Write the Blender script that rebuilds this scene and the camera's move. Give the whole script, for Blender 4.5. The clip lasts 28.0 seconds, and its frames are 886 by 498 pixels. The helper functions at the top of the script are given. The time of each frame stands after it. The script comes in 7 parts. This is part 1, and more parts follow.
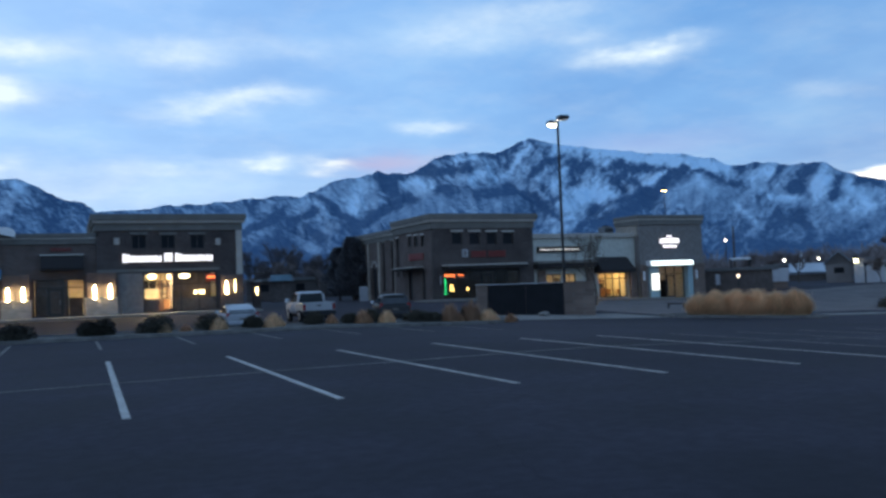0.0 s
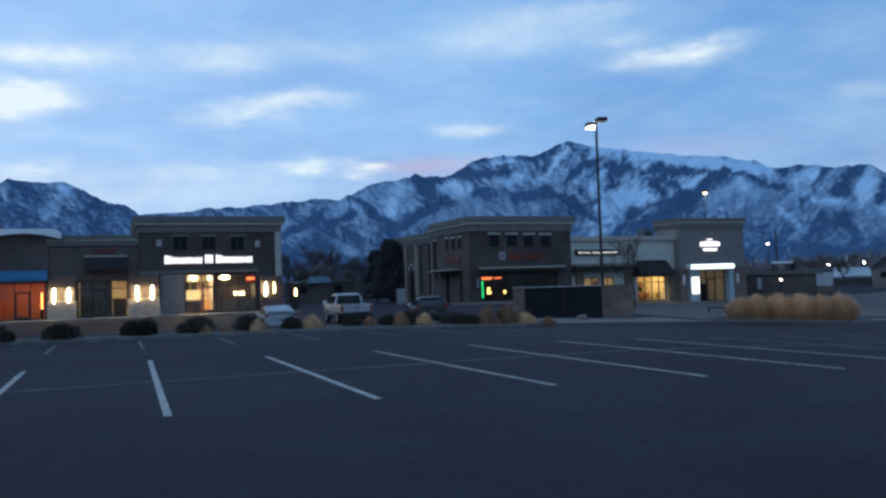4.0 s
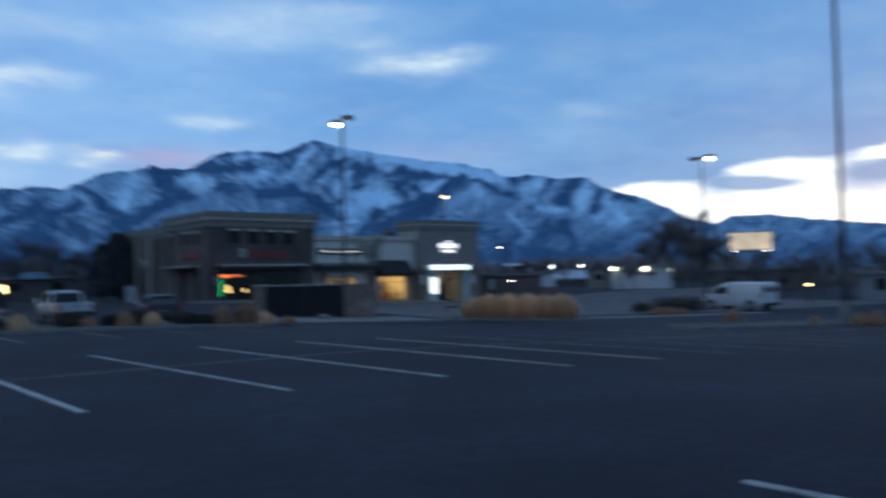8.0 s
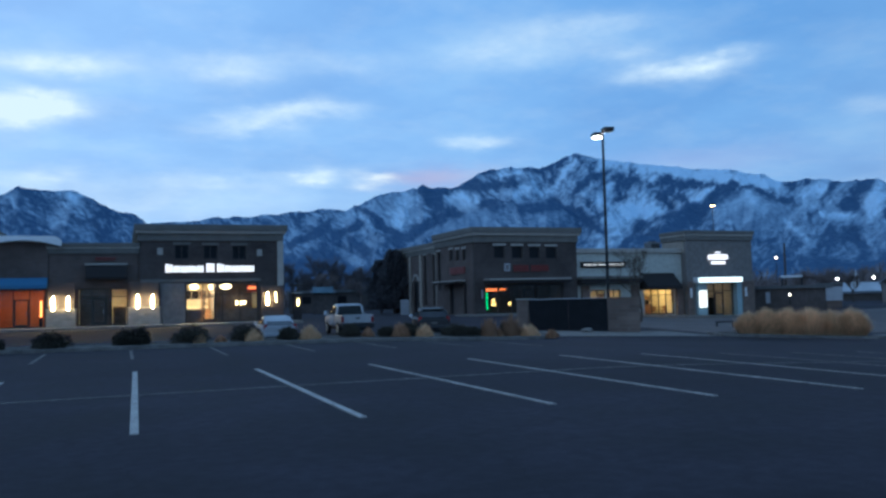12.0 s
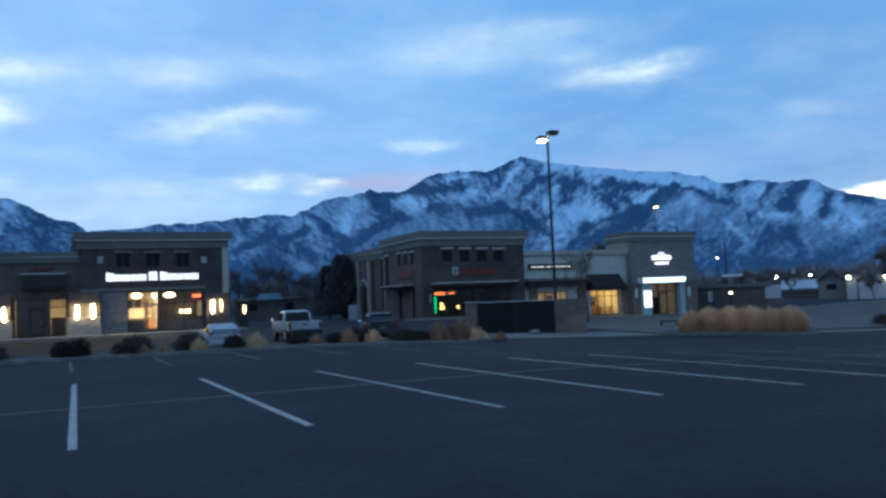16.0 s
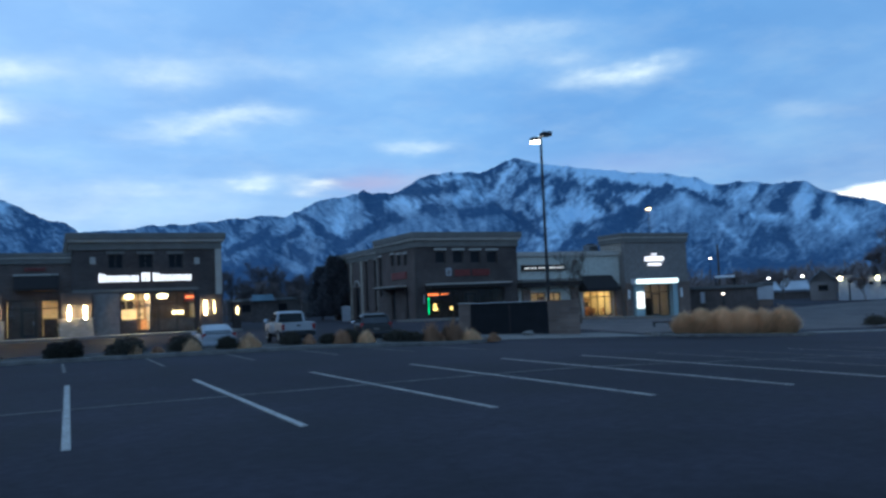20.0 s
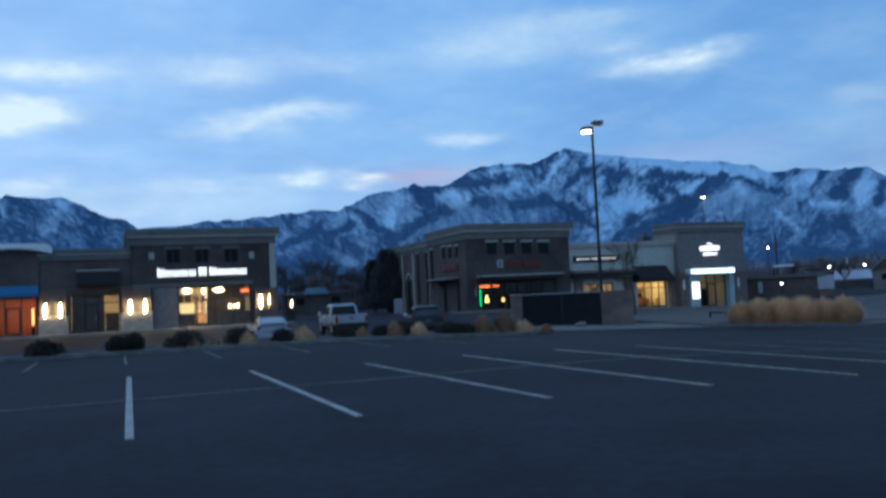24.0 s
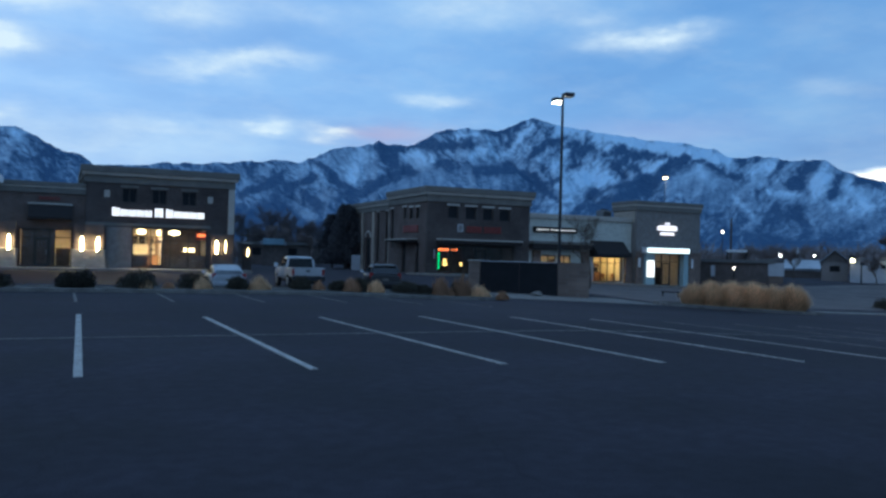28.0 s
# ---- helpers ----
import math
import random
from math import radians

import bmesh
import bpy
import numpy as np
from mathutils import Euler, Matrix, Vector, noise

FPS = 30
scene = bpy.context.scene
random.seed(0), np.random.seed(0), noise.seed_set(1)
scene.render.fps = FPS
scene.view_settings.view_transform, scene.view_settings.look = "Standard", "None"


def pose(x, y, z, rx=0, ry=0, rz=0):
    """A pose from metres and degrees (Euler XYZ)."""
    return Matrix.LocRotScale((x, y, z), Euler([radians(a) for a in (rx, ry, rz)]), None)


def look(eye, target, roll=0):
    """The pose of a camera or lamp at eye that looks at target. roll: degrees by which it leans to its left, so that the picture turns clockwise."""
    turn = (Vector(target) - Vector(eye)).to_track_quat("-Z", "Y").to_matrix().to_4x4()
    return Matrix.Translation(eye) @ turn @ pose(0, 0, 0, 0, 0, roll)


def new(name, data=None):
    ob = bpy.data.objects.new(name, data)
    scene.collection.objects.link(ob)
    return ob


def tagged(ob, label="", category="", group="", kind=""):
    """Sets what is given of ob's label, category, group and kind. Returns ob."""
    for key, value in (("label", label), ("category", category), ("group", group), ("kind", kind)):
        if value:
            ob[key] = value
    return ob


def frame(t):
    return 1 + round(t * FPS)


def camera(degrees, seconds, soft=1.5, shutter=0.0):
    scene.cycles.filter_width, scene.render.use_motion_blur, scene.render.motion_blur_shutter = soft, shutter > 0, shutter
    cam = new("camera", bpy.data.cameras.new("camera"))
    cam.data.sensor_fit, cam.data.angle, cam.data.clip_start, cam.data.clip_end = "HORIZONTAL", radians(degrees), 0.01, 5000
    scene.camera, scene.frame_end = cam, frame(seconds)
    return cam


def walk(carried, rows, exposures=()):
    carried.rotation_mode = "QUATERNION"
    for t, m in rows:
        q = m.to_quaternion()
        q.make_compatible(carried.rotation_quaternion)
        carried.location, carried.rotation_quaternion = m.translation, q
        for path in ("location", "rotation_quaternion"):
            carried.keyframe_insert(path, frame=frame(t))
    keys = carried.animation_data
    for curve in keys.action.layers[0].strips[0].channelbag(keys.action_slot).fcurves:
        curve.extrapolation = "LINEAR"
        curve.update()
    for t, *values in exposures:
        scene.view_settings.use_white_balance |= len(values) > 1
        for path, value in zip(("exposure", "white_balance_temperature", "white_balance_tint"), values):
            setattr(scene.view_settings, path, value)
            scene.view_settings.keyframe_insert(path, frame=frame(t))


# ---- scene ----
# The camera and its walk: seconds, place, yaw, pitch, roll.
ROWS = [
    (0.0, -0.808, 1.676, 1.660, -24.19, 2.27, -2.15),
    (0.5, -0.854, 1.663, 1.636, -22.49, 2.65, -2.03),
    (1.0, -0.851, 1.692, 1.634, -19.71, 1.90, -2.20),
    (1.5, -0.836, 1.683, 1.626, -19.95, 1.47, -1.10),
    (1.9, -0.828, 1.704, 1.618, -20.43, 1.20, -0.95),
    (1.967, -0.827, 1.706, 1.617, -20.80, 1.16, -0.92),
    (2.0, -0.826, 1.707, 1.616, -20.55, 0.93, -0.91),
    (2.033, -0.826, 1.706, 1.617, -20.30, 0.70, -0.90),
    (2.1, -0.825, 1.705, 1.618, -21.0, 1.36, -0.90),
    (2.5, -0.819, 1.693, 1.626, -21.87, 1.93, -0.90),
    (4.5, -0.811, 1.679, 1.633, -21.87, 2.61, -2.32),
    (5.0, -0.818, 1.700, 1.640, -22.36, 2.27, -2.67),
    (5.5, -0.847, 1.746, 1.635, -23.32, 2.17, -2.60),
    (6.0, -0.838, 1.837, 1.587, -23.78, 0.24, -2.80),
    (6.5, -0.680, 1.956, 1.606, -23.15, -0.63, -2.94),
    (6.9, -0.506, 2.054, 1.596, -24.70, 0.0, -2.70),
    (7.0, -0.462, 2.079, 1.593, -26.08, -0.18, -2.59),
    (7.2, -0.388, 2.128, 1.595, -29.05, -1.14, -1.79),
    (7.4, -0.315, 2.177, 1.597, -32.72, -1.52, -0.95),
    (7.5, -0.278, 2.201, 1.598, -34.78, -0.21, -0.66),
    (7.6, -0.279, 2.245, 1.602, -36.70, 1.43, -0.47),
    (7.8, -0.280, 2.331, 1.609, -39.95, 1.74, -0.33),
    (7.9, -0.31, 2.337, 1.608, -40.2, 1.80, -0.80),
    (8.0, -0.337, 2.342, 1.607, -39.13, 2.02, -1.29),
    (8.1, -0.333, 2.350, 1.605, -36.75, 1.58, -1.30),
    (8.2, -0.329, 2.357, 1.603, -33.62, 0.55, -1.27),
    (8.3, -0.324, 2.365, 1.601, -31.1, 0.45, -1.34),
    (8.5, -0.315, 2.381, 1.597, -28.33, 0.27, -1.36),
    (9.0, -0.254, 2.349, 1.638, -26.71, 1.26, -2.03),
    (9.5, -0.273, 2.330, 1.622, -25.37, 3.25, -2.82),
    (9.9, -0.290, 2.342, 1.641, -24.20, 3.55, -2.05),
    (10.0, -0.294, 2.344, 1.644, -23.84, 3.86, -1.86),
    (10.1, -0.296, 2.346, 1.643, -23.57, 4.55, -1.72),
    (10.5, -0.307, 2.357, 1.636, -23.19, 4.83, -1.28),
    (11.0, -0.324, 2.339, 1.636, -23.16, 5.55, -1.08),
    (11.5, -0.323, 2.310, 1.622, -21.90, 3.81, -2.62),
    (12.0, -0.309, 2.351, 1.618, -21.19, 3.35, -1.36),
    (12.5, -0.327, 2.342, 1.614, -21.07, 2.94, -1.06),
    (14.5, -0.274, 2.333, 1.602, -22.73, 2.41, -1.99),
    (15.0, -0.292, 2.343, 1.622, -22.02, 2.32, -1.97),
    (15.5, -0.270, 2.378, 1.627, -22.83, 2.29, -2.32),
    (16.0, -0.267, 2.389, 1.628, -24.78, 3.51, -2.37),
    (16.5, -0.284, 2.337, 1.631, -25.42, 3.55, -2.39),
    (17.0, -0.275, 2.348, 1.640, -24.79, 4.15, -3.23),
    (17.5, -0.269, 2.379, 1.635, -24.37, 3.81, -2.52),
    (18.0, -0.270, 2.344, 1.635, -25.14, 3.79, -2.37),
    (18.5, -0.281, 2.338, 1.657, -25.24, 4.35, -2.55),
    (19.0, -0.306, 2.376, 1.630, -24.42, 4.19, -2.04),
    (19.5, -0.304, 2.377, 1.603, -22.89, 3.01, -1.10),
    (20.0, -0.290, 2.360, 1.621, -25.25, 3.57, -2.38),
    (20.5, -0.285, 2.345, 1.624, -25.83, 3.41, -0.61),
    (20.9, -0.290, 2.342, 1.623, -25.87, 3.72, -0.68),
    (21.0, -0.291, 2.341, 1.623, -25.62, 3.47, -0.70),
    (21.1, -0.292, 2.344, 1.625, -25.27, 3.28, -0.72),
    (21.5, -0.300, 2.359, 1.636, -24.09, 3.57, -0.82),
    (23.5, -0.302, 2.354, 1.626, -22.62, 5.25, -2.41),
    (24.0, -0.298, 2.376, 1.593, -21.71, 3.20, -2.80),
    (24.5, -0.278, 2.393, 1.606, -22.10, 2.20, -1.86),
    (25.0, -0.269, 2.351, 1.605, -25.55, 3.04, -1.50),
    (25.5, -0.292, 2.328, 1.616, -27.17, 3.70, -1.28),
    (26.0, -0.318, 2.317, 1.607, -27.87, 4.53, 0.30),
    (26.5, -0.302, 2.374, 1.604, -26.34, 4.41, -0.82),
    (27.0, -0.298, 2.381, 1.606, -25.58, 3.53, -0.17),
    (27.5, -0.318, 2.441, 1.579, -24.74, 1.20, 1.13),
    (28.0, -0.355, 2.482, 1.582, -24.49, 0.53, 1.42),
]


def facing(x, y, z, yaw, pitch, roll):
    a, b = radians(yaw), radians(pitch)
    ahead = Vector((-math.sin(a) * math.cos(b), math.cos(a) * math.cos(b), math.sin(b)))
    return look((x, y, z), Vector((x, y, z)) + ahead, roll)


cam = camera(56.08, 28.0, soft=2.7, shutter=1.0)
walk(cam, [(t, facing(*row)) for t, *row in ROWS],
     [(0.0, 0.25, 6650, 10), (3.0, 0.2, 6650, 10), (6.0, 0.0, 6500, 10), (8.0, -0.05, 6150, 8), (11.0, 0.08, 6050, 6), (15.0, 0.15, 6100, 5), (21.0, 0.15, 6100, 5), (24.0, 0.06, 6150, 7), (26.0, 0.1, 6150, 7), (27.0, 0.17, 6150, 7), (28.0, 0.05, 6150, 6)])

# Dawn sky: soft cloud deck with thin bright gaps, and a pale break low over the sunrise.
scene.view_settings.exposure = 0.0
world = bpy.data.worlds.new("dawn_sky")
scene.world = world
world.use_nodes = True
wn, wl = world.node_tree.nodes, world.node_tree.links
wn.clear()


def wnode(kind, **values):
    n = wn.new(kind)
    for key, value in values.items():
        n.inputs[key].default_value = value
    return n


def wmath(op, a, b=None, c=None):
    n = wn.new("ShaderNodeMath")
    n.operation = op
    for i, v in enumerate((a, b, c)):
        if v is None:
            continue
        if isinstance(v, (int, float)):
            n.inputs[i].default_value = v
        else:
            wl.new(v, n.inputs[i])
    return n.outputs[0]


def wmix(fac, a, b):
    n = wn.new("ShaderNodeMix")
    n.data_type = "RGBA"
    for i, v in ((0, fac), (6, a), (7, b)):
        if isinstance(v, (int, float)):
            n.inputs[i].default_value = v
        elif isinstance(v, tuple):
            n.inputs[i].default_value = (*v, 1)
        else:
            wl.new(v, n.inputs[i])
    return n.outputs[2]


def wnoise(vector, scale, detail, rough=0.5):
    n = wnode("ShaderNodeTexNoise", Scale=scale, Detail=detail, Roughness=rough)
    wl.new(vector, n.inputs["Vector"])
    return n.outputs[0]


def wcombine(x, y, z):
    n = wn.new("ShaderNodeCombineXYZ")
    for i, v in enumerate((x, y, z)):
        if isinstance(v, (int, float)):
            n.inputs[i].default_value = v
        else:
            wl.new(v, n.inputs[i])
    return n.outputs[0]


def wramp(fac, stops):
    n = wn.new("ShaderNodeValToRGB")
    while len(n.color_ramp.elements) < len(stops):
        n.color_ramp.elements.new(0.5)
    for e, (at, colour) in zip(n.color_ramp.elements, stops):
        e.position, e.color = at, (*colour, 1)
    wl.new(fac, n.inputs[0])
    return n.outputs[0]


way = wn.new("ShaderNodeTexCoord").outputs["Generated"]
split = wn.new("ShaderNodeSeparateXYZ")
wl.new(way, split.inputs[0])
sx, sy, sz = split.outputs
azimuth = wmath("MULTIPLY", wmath("ARCTAN2", sx, sy), 180 / math.pi)
height = wmath("MULTIPLY", wmath("ARCSINE", wmath("MAXIMUM", wmath("MINIMUM", sz, 1.0), -1.0)), 180 / math.pi)
deck = wcombine(wmath("DIVIDE", sx, wmath("ADD", wmath("ABSOLUTE", sz), 0.16)),
                wmath("DIVIDE", sy, wmath("ADD", wmath("ABSOLUTE", sz), 0.16)), 0.0)
billow = wnoise(deck, 1.6, 6, 0.55)
wisp = wnoise(deck, 4.2, 5, 0.6)
warp_a = wmath("MULTIPLY", wmath("SUBTRACT", wnoise(deck, 2.4, 5, 0.6), 0.5), 14.0)
warp_e = wmath("MULTIPLY", wmath("SUBTRACT", wnoise(deck, 3.1, 5, 0.6), 0.5), 6.0)

clear = wramp(wmath("DIVIDE", height, 90.0), [
    (0.0, (0.36, 0.50, 0.70)), (0.05, (0.34, 0.53, 0.83)), (0.12, (0.245, 0.48, 0.87)), (0.22, (0.15, 0.375, 0.80)), (1.0, (0.08, 0.21, 0.50))])
cloud = wramp(billow, [(0.30, (0.15, 0.355, 0.73)), (0.5, (0.20, 0.435, 0.815)), (0.70, (0.29, 0.545, 0.885))])
deck_colour = wmix(0.72, clear, cloud)
deck_colour = wmix(wmath("MULTIPLY", wmath("MAXIMUM", wmath("SUBTRACT", wisp, 0.47), 0.0), 1.0), deck_colour, (0.45, 0.62, 0.86))


def gap(az, el, wide, tall, tilt, amount, ragged=0.42):
    """A soft bright gap in the clouds, round an azimuth and height in degrees."""
    da = wmath("SUBTRACT", wmath("ADD", azimuth, wmath("MULTIPLY", warp_a, ragged)), az)
    de = wmath("SUBTRACT", wmath("ADD", height, wmath("MULTIPLY", warp_e, ragged)), el)
    de = wmath("SUBTRACT", de, wmath("MULTIPLY", da, tilt))
    q = wmath("ADD", wmath("POWER", wmath("ABSOLUTE", wmath("DIVIDE", da, wide)), 2.0),
              wmath("POWER", wmath("ABSOLUTE", wmath("DIVIDE", de, tall)), 2.0))
    return wmath("MULTIPLY", wmath("POWER", 2.718, wmath("MULTIPLY", q, -1.0)), amount)


side = wn.new("ShaderNodeMapRange")
side.inputs[1].default_value, side.inputs[2].default_value, side.inputs[3].default_value, side.inputs[4].default_value = -15.0, 50.0, 1.20, 0.90
wl.new(azimuth, side.inputs[0])
tone = wn.new("ShaderNodeHueSaturation")
wl.new(side.outputs[0], tone.inputs["Value"])
wl.new(deck_colour, tone.inputs["Color"])
mute = wn.new("ShaderNodeMapRange")
mute.inputs[1].default_value, mute.inputs[2].default_value, mute.inputs[3].default_value, mute.inputs[4].default_value = -5.0, 40.0, 0.86, 1.04
wl.new(azimuth, mute.inputs[0])
wl.new(mute.outputs[0], tone.inputs["Saturation"])
deck_colour = tone.outputs["Color"]
total = None
for spec in [(-5.8, 12.1, 3.5, 0.95, 0.05, 1.7), (-4.3, 15.1, 4.2, 0.72, 0.04, 0.9), (8.1, 12.0, 2.8, 0.60, 0.06, 0.66), (11.9, 12.7, 3.0, 0.45, 0.08, 0.50),
             (6.9, 15.4, 3.7, 1.00, 0.0, 0.55), (14.3, 15.9, 3.0, 0.6, 0.0, 0.22), (26.0, 16.6, 6.2, 1.05, 0.03, 0.36), (31.0, 17.8, 5.2, 0.8, 0.0, 0.30),
             (37.0, 14.5, 3.0, 0.72, 0.02, 0.62), (40.0, 15.0, 2.6, 0.50, 0.07, 0.60), (34.5, 16.0, 3.0, 0.65, 0.0, 0.30), (24.0, 10.6, 2.1, 0.50, 0.0, 0.55),
             (17.0, 8.2, 1.6, 0.42, 0.05, 1.1), (15.4, 8.75, 1.2, 0.30, 0.0, 0.4), (11.7, 8.35, 1.7, 0.42, 0.05, 0.8), (-5.0, 7.9, 2.4, 0.5, 0.0, 0.40),
             (5.4, 8.0, 3.4, 0.6, 0.0, 0.30), (48.9, 10.9, 1.8, 0.6, 0.0, 0.16), (0.0, 6.6, 14.0, 1.5, 0.0, 0.32), (-30.0, 11.0, 12.0, 3.0, 0.0, 0.6)]:
    g = gap(*spec)
    total = g if total is None else wmath("ADD", total, g)
lumps = wnoise(wcombine(wmath("MULTIPLY", azimuth, 0.42), wmath("MULTIPLY", height, 0.95), 2.0), 1.0, 5, 0.6)
total = wmath("MULTIPLY", total, wmath("ADD", wmath("MULTIPLY", lumps, 1.9), 0.05))
sky_colour = wmix(wmath("MINIMUM", total, 1.0), deck_colour, (0.76, 0.90, 1.0))
blush = gap(20.9, 8.2, 3.8, 0.75, 0.0, 0.42)
sky_colour = wmix(blush, sky_colour, (0.62, 0.42, 0.56))
blush2 = gap(38.5, 8.6, 6.5, 0.9, 0.0, 0.24, 0.3)
sky_colour = wmix(blush2, sky_colour, (0.45, 0.40, 0.66))
glow = None
for spec in [(52.9, 5.38, 3.4, 0.71, 0.03, 2.6, 0.15), (61.5, 6.05, 3.0, 1.10, -0.02, 2.8, 0.2), (68.2, 7.2, 2.4, 0.62, 0.05, 2.4, 0.25), (62.0, 3.6, 8.5, 0.95, -0.04, 4.0, 0.15), (77.0, 4.2, 8.5, 1.9, 0.0, 3.0, 0.2)]:
    g = gap(*spec)
    glow = g if glow is None else wmath("ADD", glow, g)
sky_colour = wmix(wmath("MAXIMUM", wmath("MINIMUM", wmath("MULTIPLY", wmath("SUBTRACT", glow, 0.55), 1.5), 1.0), 0.0), sky_colour, (1.30, 1.36, 1.38))
wedge = wmath("ADD", gap(59.6, 5.72, 2.5, 0.36, -0.06, 2.2, 0.1), gap(66.3, 5.95, 1.7, 0.40, 0.0, 1.0, 0.2))
sky_colour = wmix(wmath("MINIMUM", wedge, 0.9), sky_colour, (0.17, 0.39, 0.70))
nishita = wn.new("ShaderNodeTexSky")
nishita.sky_type, nishita.sun_disc = "NISHITA", False
nishita.sun_elevation, nishita.sun_rotation = radians(1.5), radians(72)
back_a, back_b = wnode("ShaderNodeBackground", Strength=0.92), wnode("ShaderNodeBackground", Strength=0.015)
wl.new(sky_colour, back_a.inputs[0])
wl.new(nishita.outputs[0], back_b.inputs[0])
both, out = wn.new("ShaderNodeAddShader"), wn.new("ShaderNodeOutputWorld")
wl.new(back_a.outputs[0], both.inputs[0])
wl.new(back_b.outputs[0], both.inputs[1])
wl.new(both.outputs[0], out.inputs[0])

# ---- materials ----
def material(name, colour, rough=0.7, metal=0.0, grain=None, amount=0.25, stain=0.0, bump=0.0, emit=None, power=0.0, vary=0.0, bump_scale=None, island=0.0):
    """A surface with grain and stains at two scales, in metres; vary: spread of brightness from object to object."""
    m = bpy.data.materials.new(name)
    m.use_nodes = True
    nt = m.node_tree
    b = nt.nodes["Principled BSDF"]
    b.inputs["Base Color"].default_value = (*colour, 1)
    b.inputs["Roughness"].default_value = rough
    b.inputs["Metallic"].default_value = metal
    b.inputs["Specular IOR Level"].default_value = 0.5 if rough < 0.6 else 0.2
    if emit:
        b.inputs["Emission Color"].default_value = (*emit, 1)
        b.inputs["Emission Strength"].default_value = power
    if grain:
        place = nt.nodes.new("ShaderNodeNewGeometry").outputs["Position"]
        fine, broad = nt.nodes.new("ShaderNodeTexNoise"), nt.nodes.new("ShaderNodeTexNoise")
        for n, s in ((fine, 1 / grain), (broad, 0.12 / grain)):
            nt.links.new(place, n.inputs["Vector"])
            n.inputs["Scale"].default_value, n.inputs["Detail"].default_value = s, 5
        def mixed(fac, low, high, source):
            ramp = nt.nodes.new("ShaderNodeMapRange")
            ramp.inputs[1].default_value, ramp.inputs[2].default_value = 0.3, 0.7
            ramp.inputs[3].default_value, ramp.inputs[4].default_value = low, high
            nt.links.new(fac, ramp.inputs[0])
            hsv = nt.nodes.new("ShaderNodeHueSaturation")
            if isinstance(source, tuple):
                hsv.inputs["Color"].default_value = (*source, 1)
            else:
                nt.links.new(source, hsv.inputs["Color"])
            nt.links.new(ramp.outputs[0], hsv.inputs["Value"])
            return hsv.outputs[0]
        c = mixed(fine.outputs[0], 1 - amount, 1 + amount, colour)
        c = mixed(broad.outputs[0], 1 - stain, 1 + stain * 0.6, c)
        if vary:
            info = nt.nodes.new("ShaderNodeObjectInfo")
            c = mixed(info.outputs["Random"], 1 - vary, 1 + vary, c)
        if island:
            c = mixed(nt.nodes.new("ShaderNodeNewGeometry").outputs["Random Per Island"], 1 - island, 1 + island, c)
        nt.links.new(c, b.inputs["Base Color"])
        if bump:
            bn = nt.nodes.new("ShaderNodeBump")
            bn.inputs["Strength"].default_value, bn.inputs["Distance"].default_value = bump, bump_scale or grain * 0.5
            nt.links.new(fine.outputs[0], bn.inputs["Height"])
            nt.links.new(bn.outputs[0], b.inputs["Normal"])
    return m


def brickwork(name, colour, mortar, course=0.08, length=0.24):
    """Laid brick or block, coursed by height, running along walls of either direction."""
    m = material(name, colour, 0.85)
    nt = m.node_tree
    b = nt.nodes["Principled BSDF"]
    geo = nt.nodes.new("ShaderNodeNewGeometry")
    sep, add, comb = nt.nodes.new("ShaderNodeSeparateXYZ"), nt.nodes.new("ShaderNodeMath"), nt.nodes.new("ShaderNodeCombineXYZ")
    nt.links.new(geo.outputs["Position"], sep.inputs[0])
    nt.links.new(sep.outputs[0], add.inputs[0])
    nt.links.new(sep.outputs[1], add.inputs[1])
    nt.links.new(add.outputs[0], comb.inputs[0])
    nt.links.new(sep.outputs[2], comb.inputs[1])
    tex = nt.nodes.new("ShaderNodeTexBrick")
    nt.links.new(comb.outputs[0], tex.inputs["Vector"])
    tex.inputs["Color1"].default_value = (*colour, 1)
    tex.inputs["Color2"].default_value = (*(c * 0.72 for c in colour), 1)
    tex.inputs["Mortar"].default_value = (*mortar, 1)
    for key, value in (("Scale", 1.0), ("Mortar Size", course * 0.1), ("Brick Width", length), ("Row Height", course)):
        tex.inputs[key].default_value = value
    n = nt.nodes.new("ShaderNodeTexNoise")
    n.inputs["Scale"].default_value, n.inputs["Detail"].default_value = 0.6, 6
    nt.links.new(geo.outputs["Position"], n.inputs["Vector"])
    ramp = nt.nodes.new("ShaderNodeMapRange")
    ramp.inputs[1].default_value, ramp.inputs[2].default_value, ramp.inputs[3].default_value, ramp.inputs[4].default_value = 0.3, 0.7, 0.75, 1.2
    nt.links.new(n.outputs[0], ramp.inputs[0])
    hsv = nt.nodes.new("ShaderNodeHueSaturation")
    nt.links.new(tex.outputs["Color"], hsv.inputs["Color"])
    nt.links.new(ramp.outputs[0], hsv.inputs["Value"])
    nt.links.new(hsv.outputs[0], b.inputs["Base Color"])
    return m


def lit(name, colour, power):
    return material(name, tuple(min(1, c) for c in colour), 0.5, emit=colour, power=power)


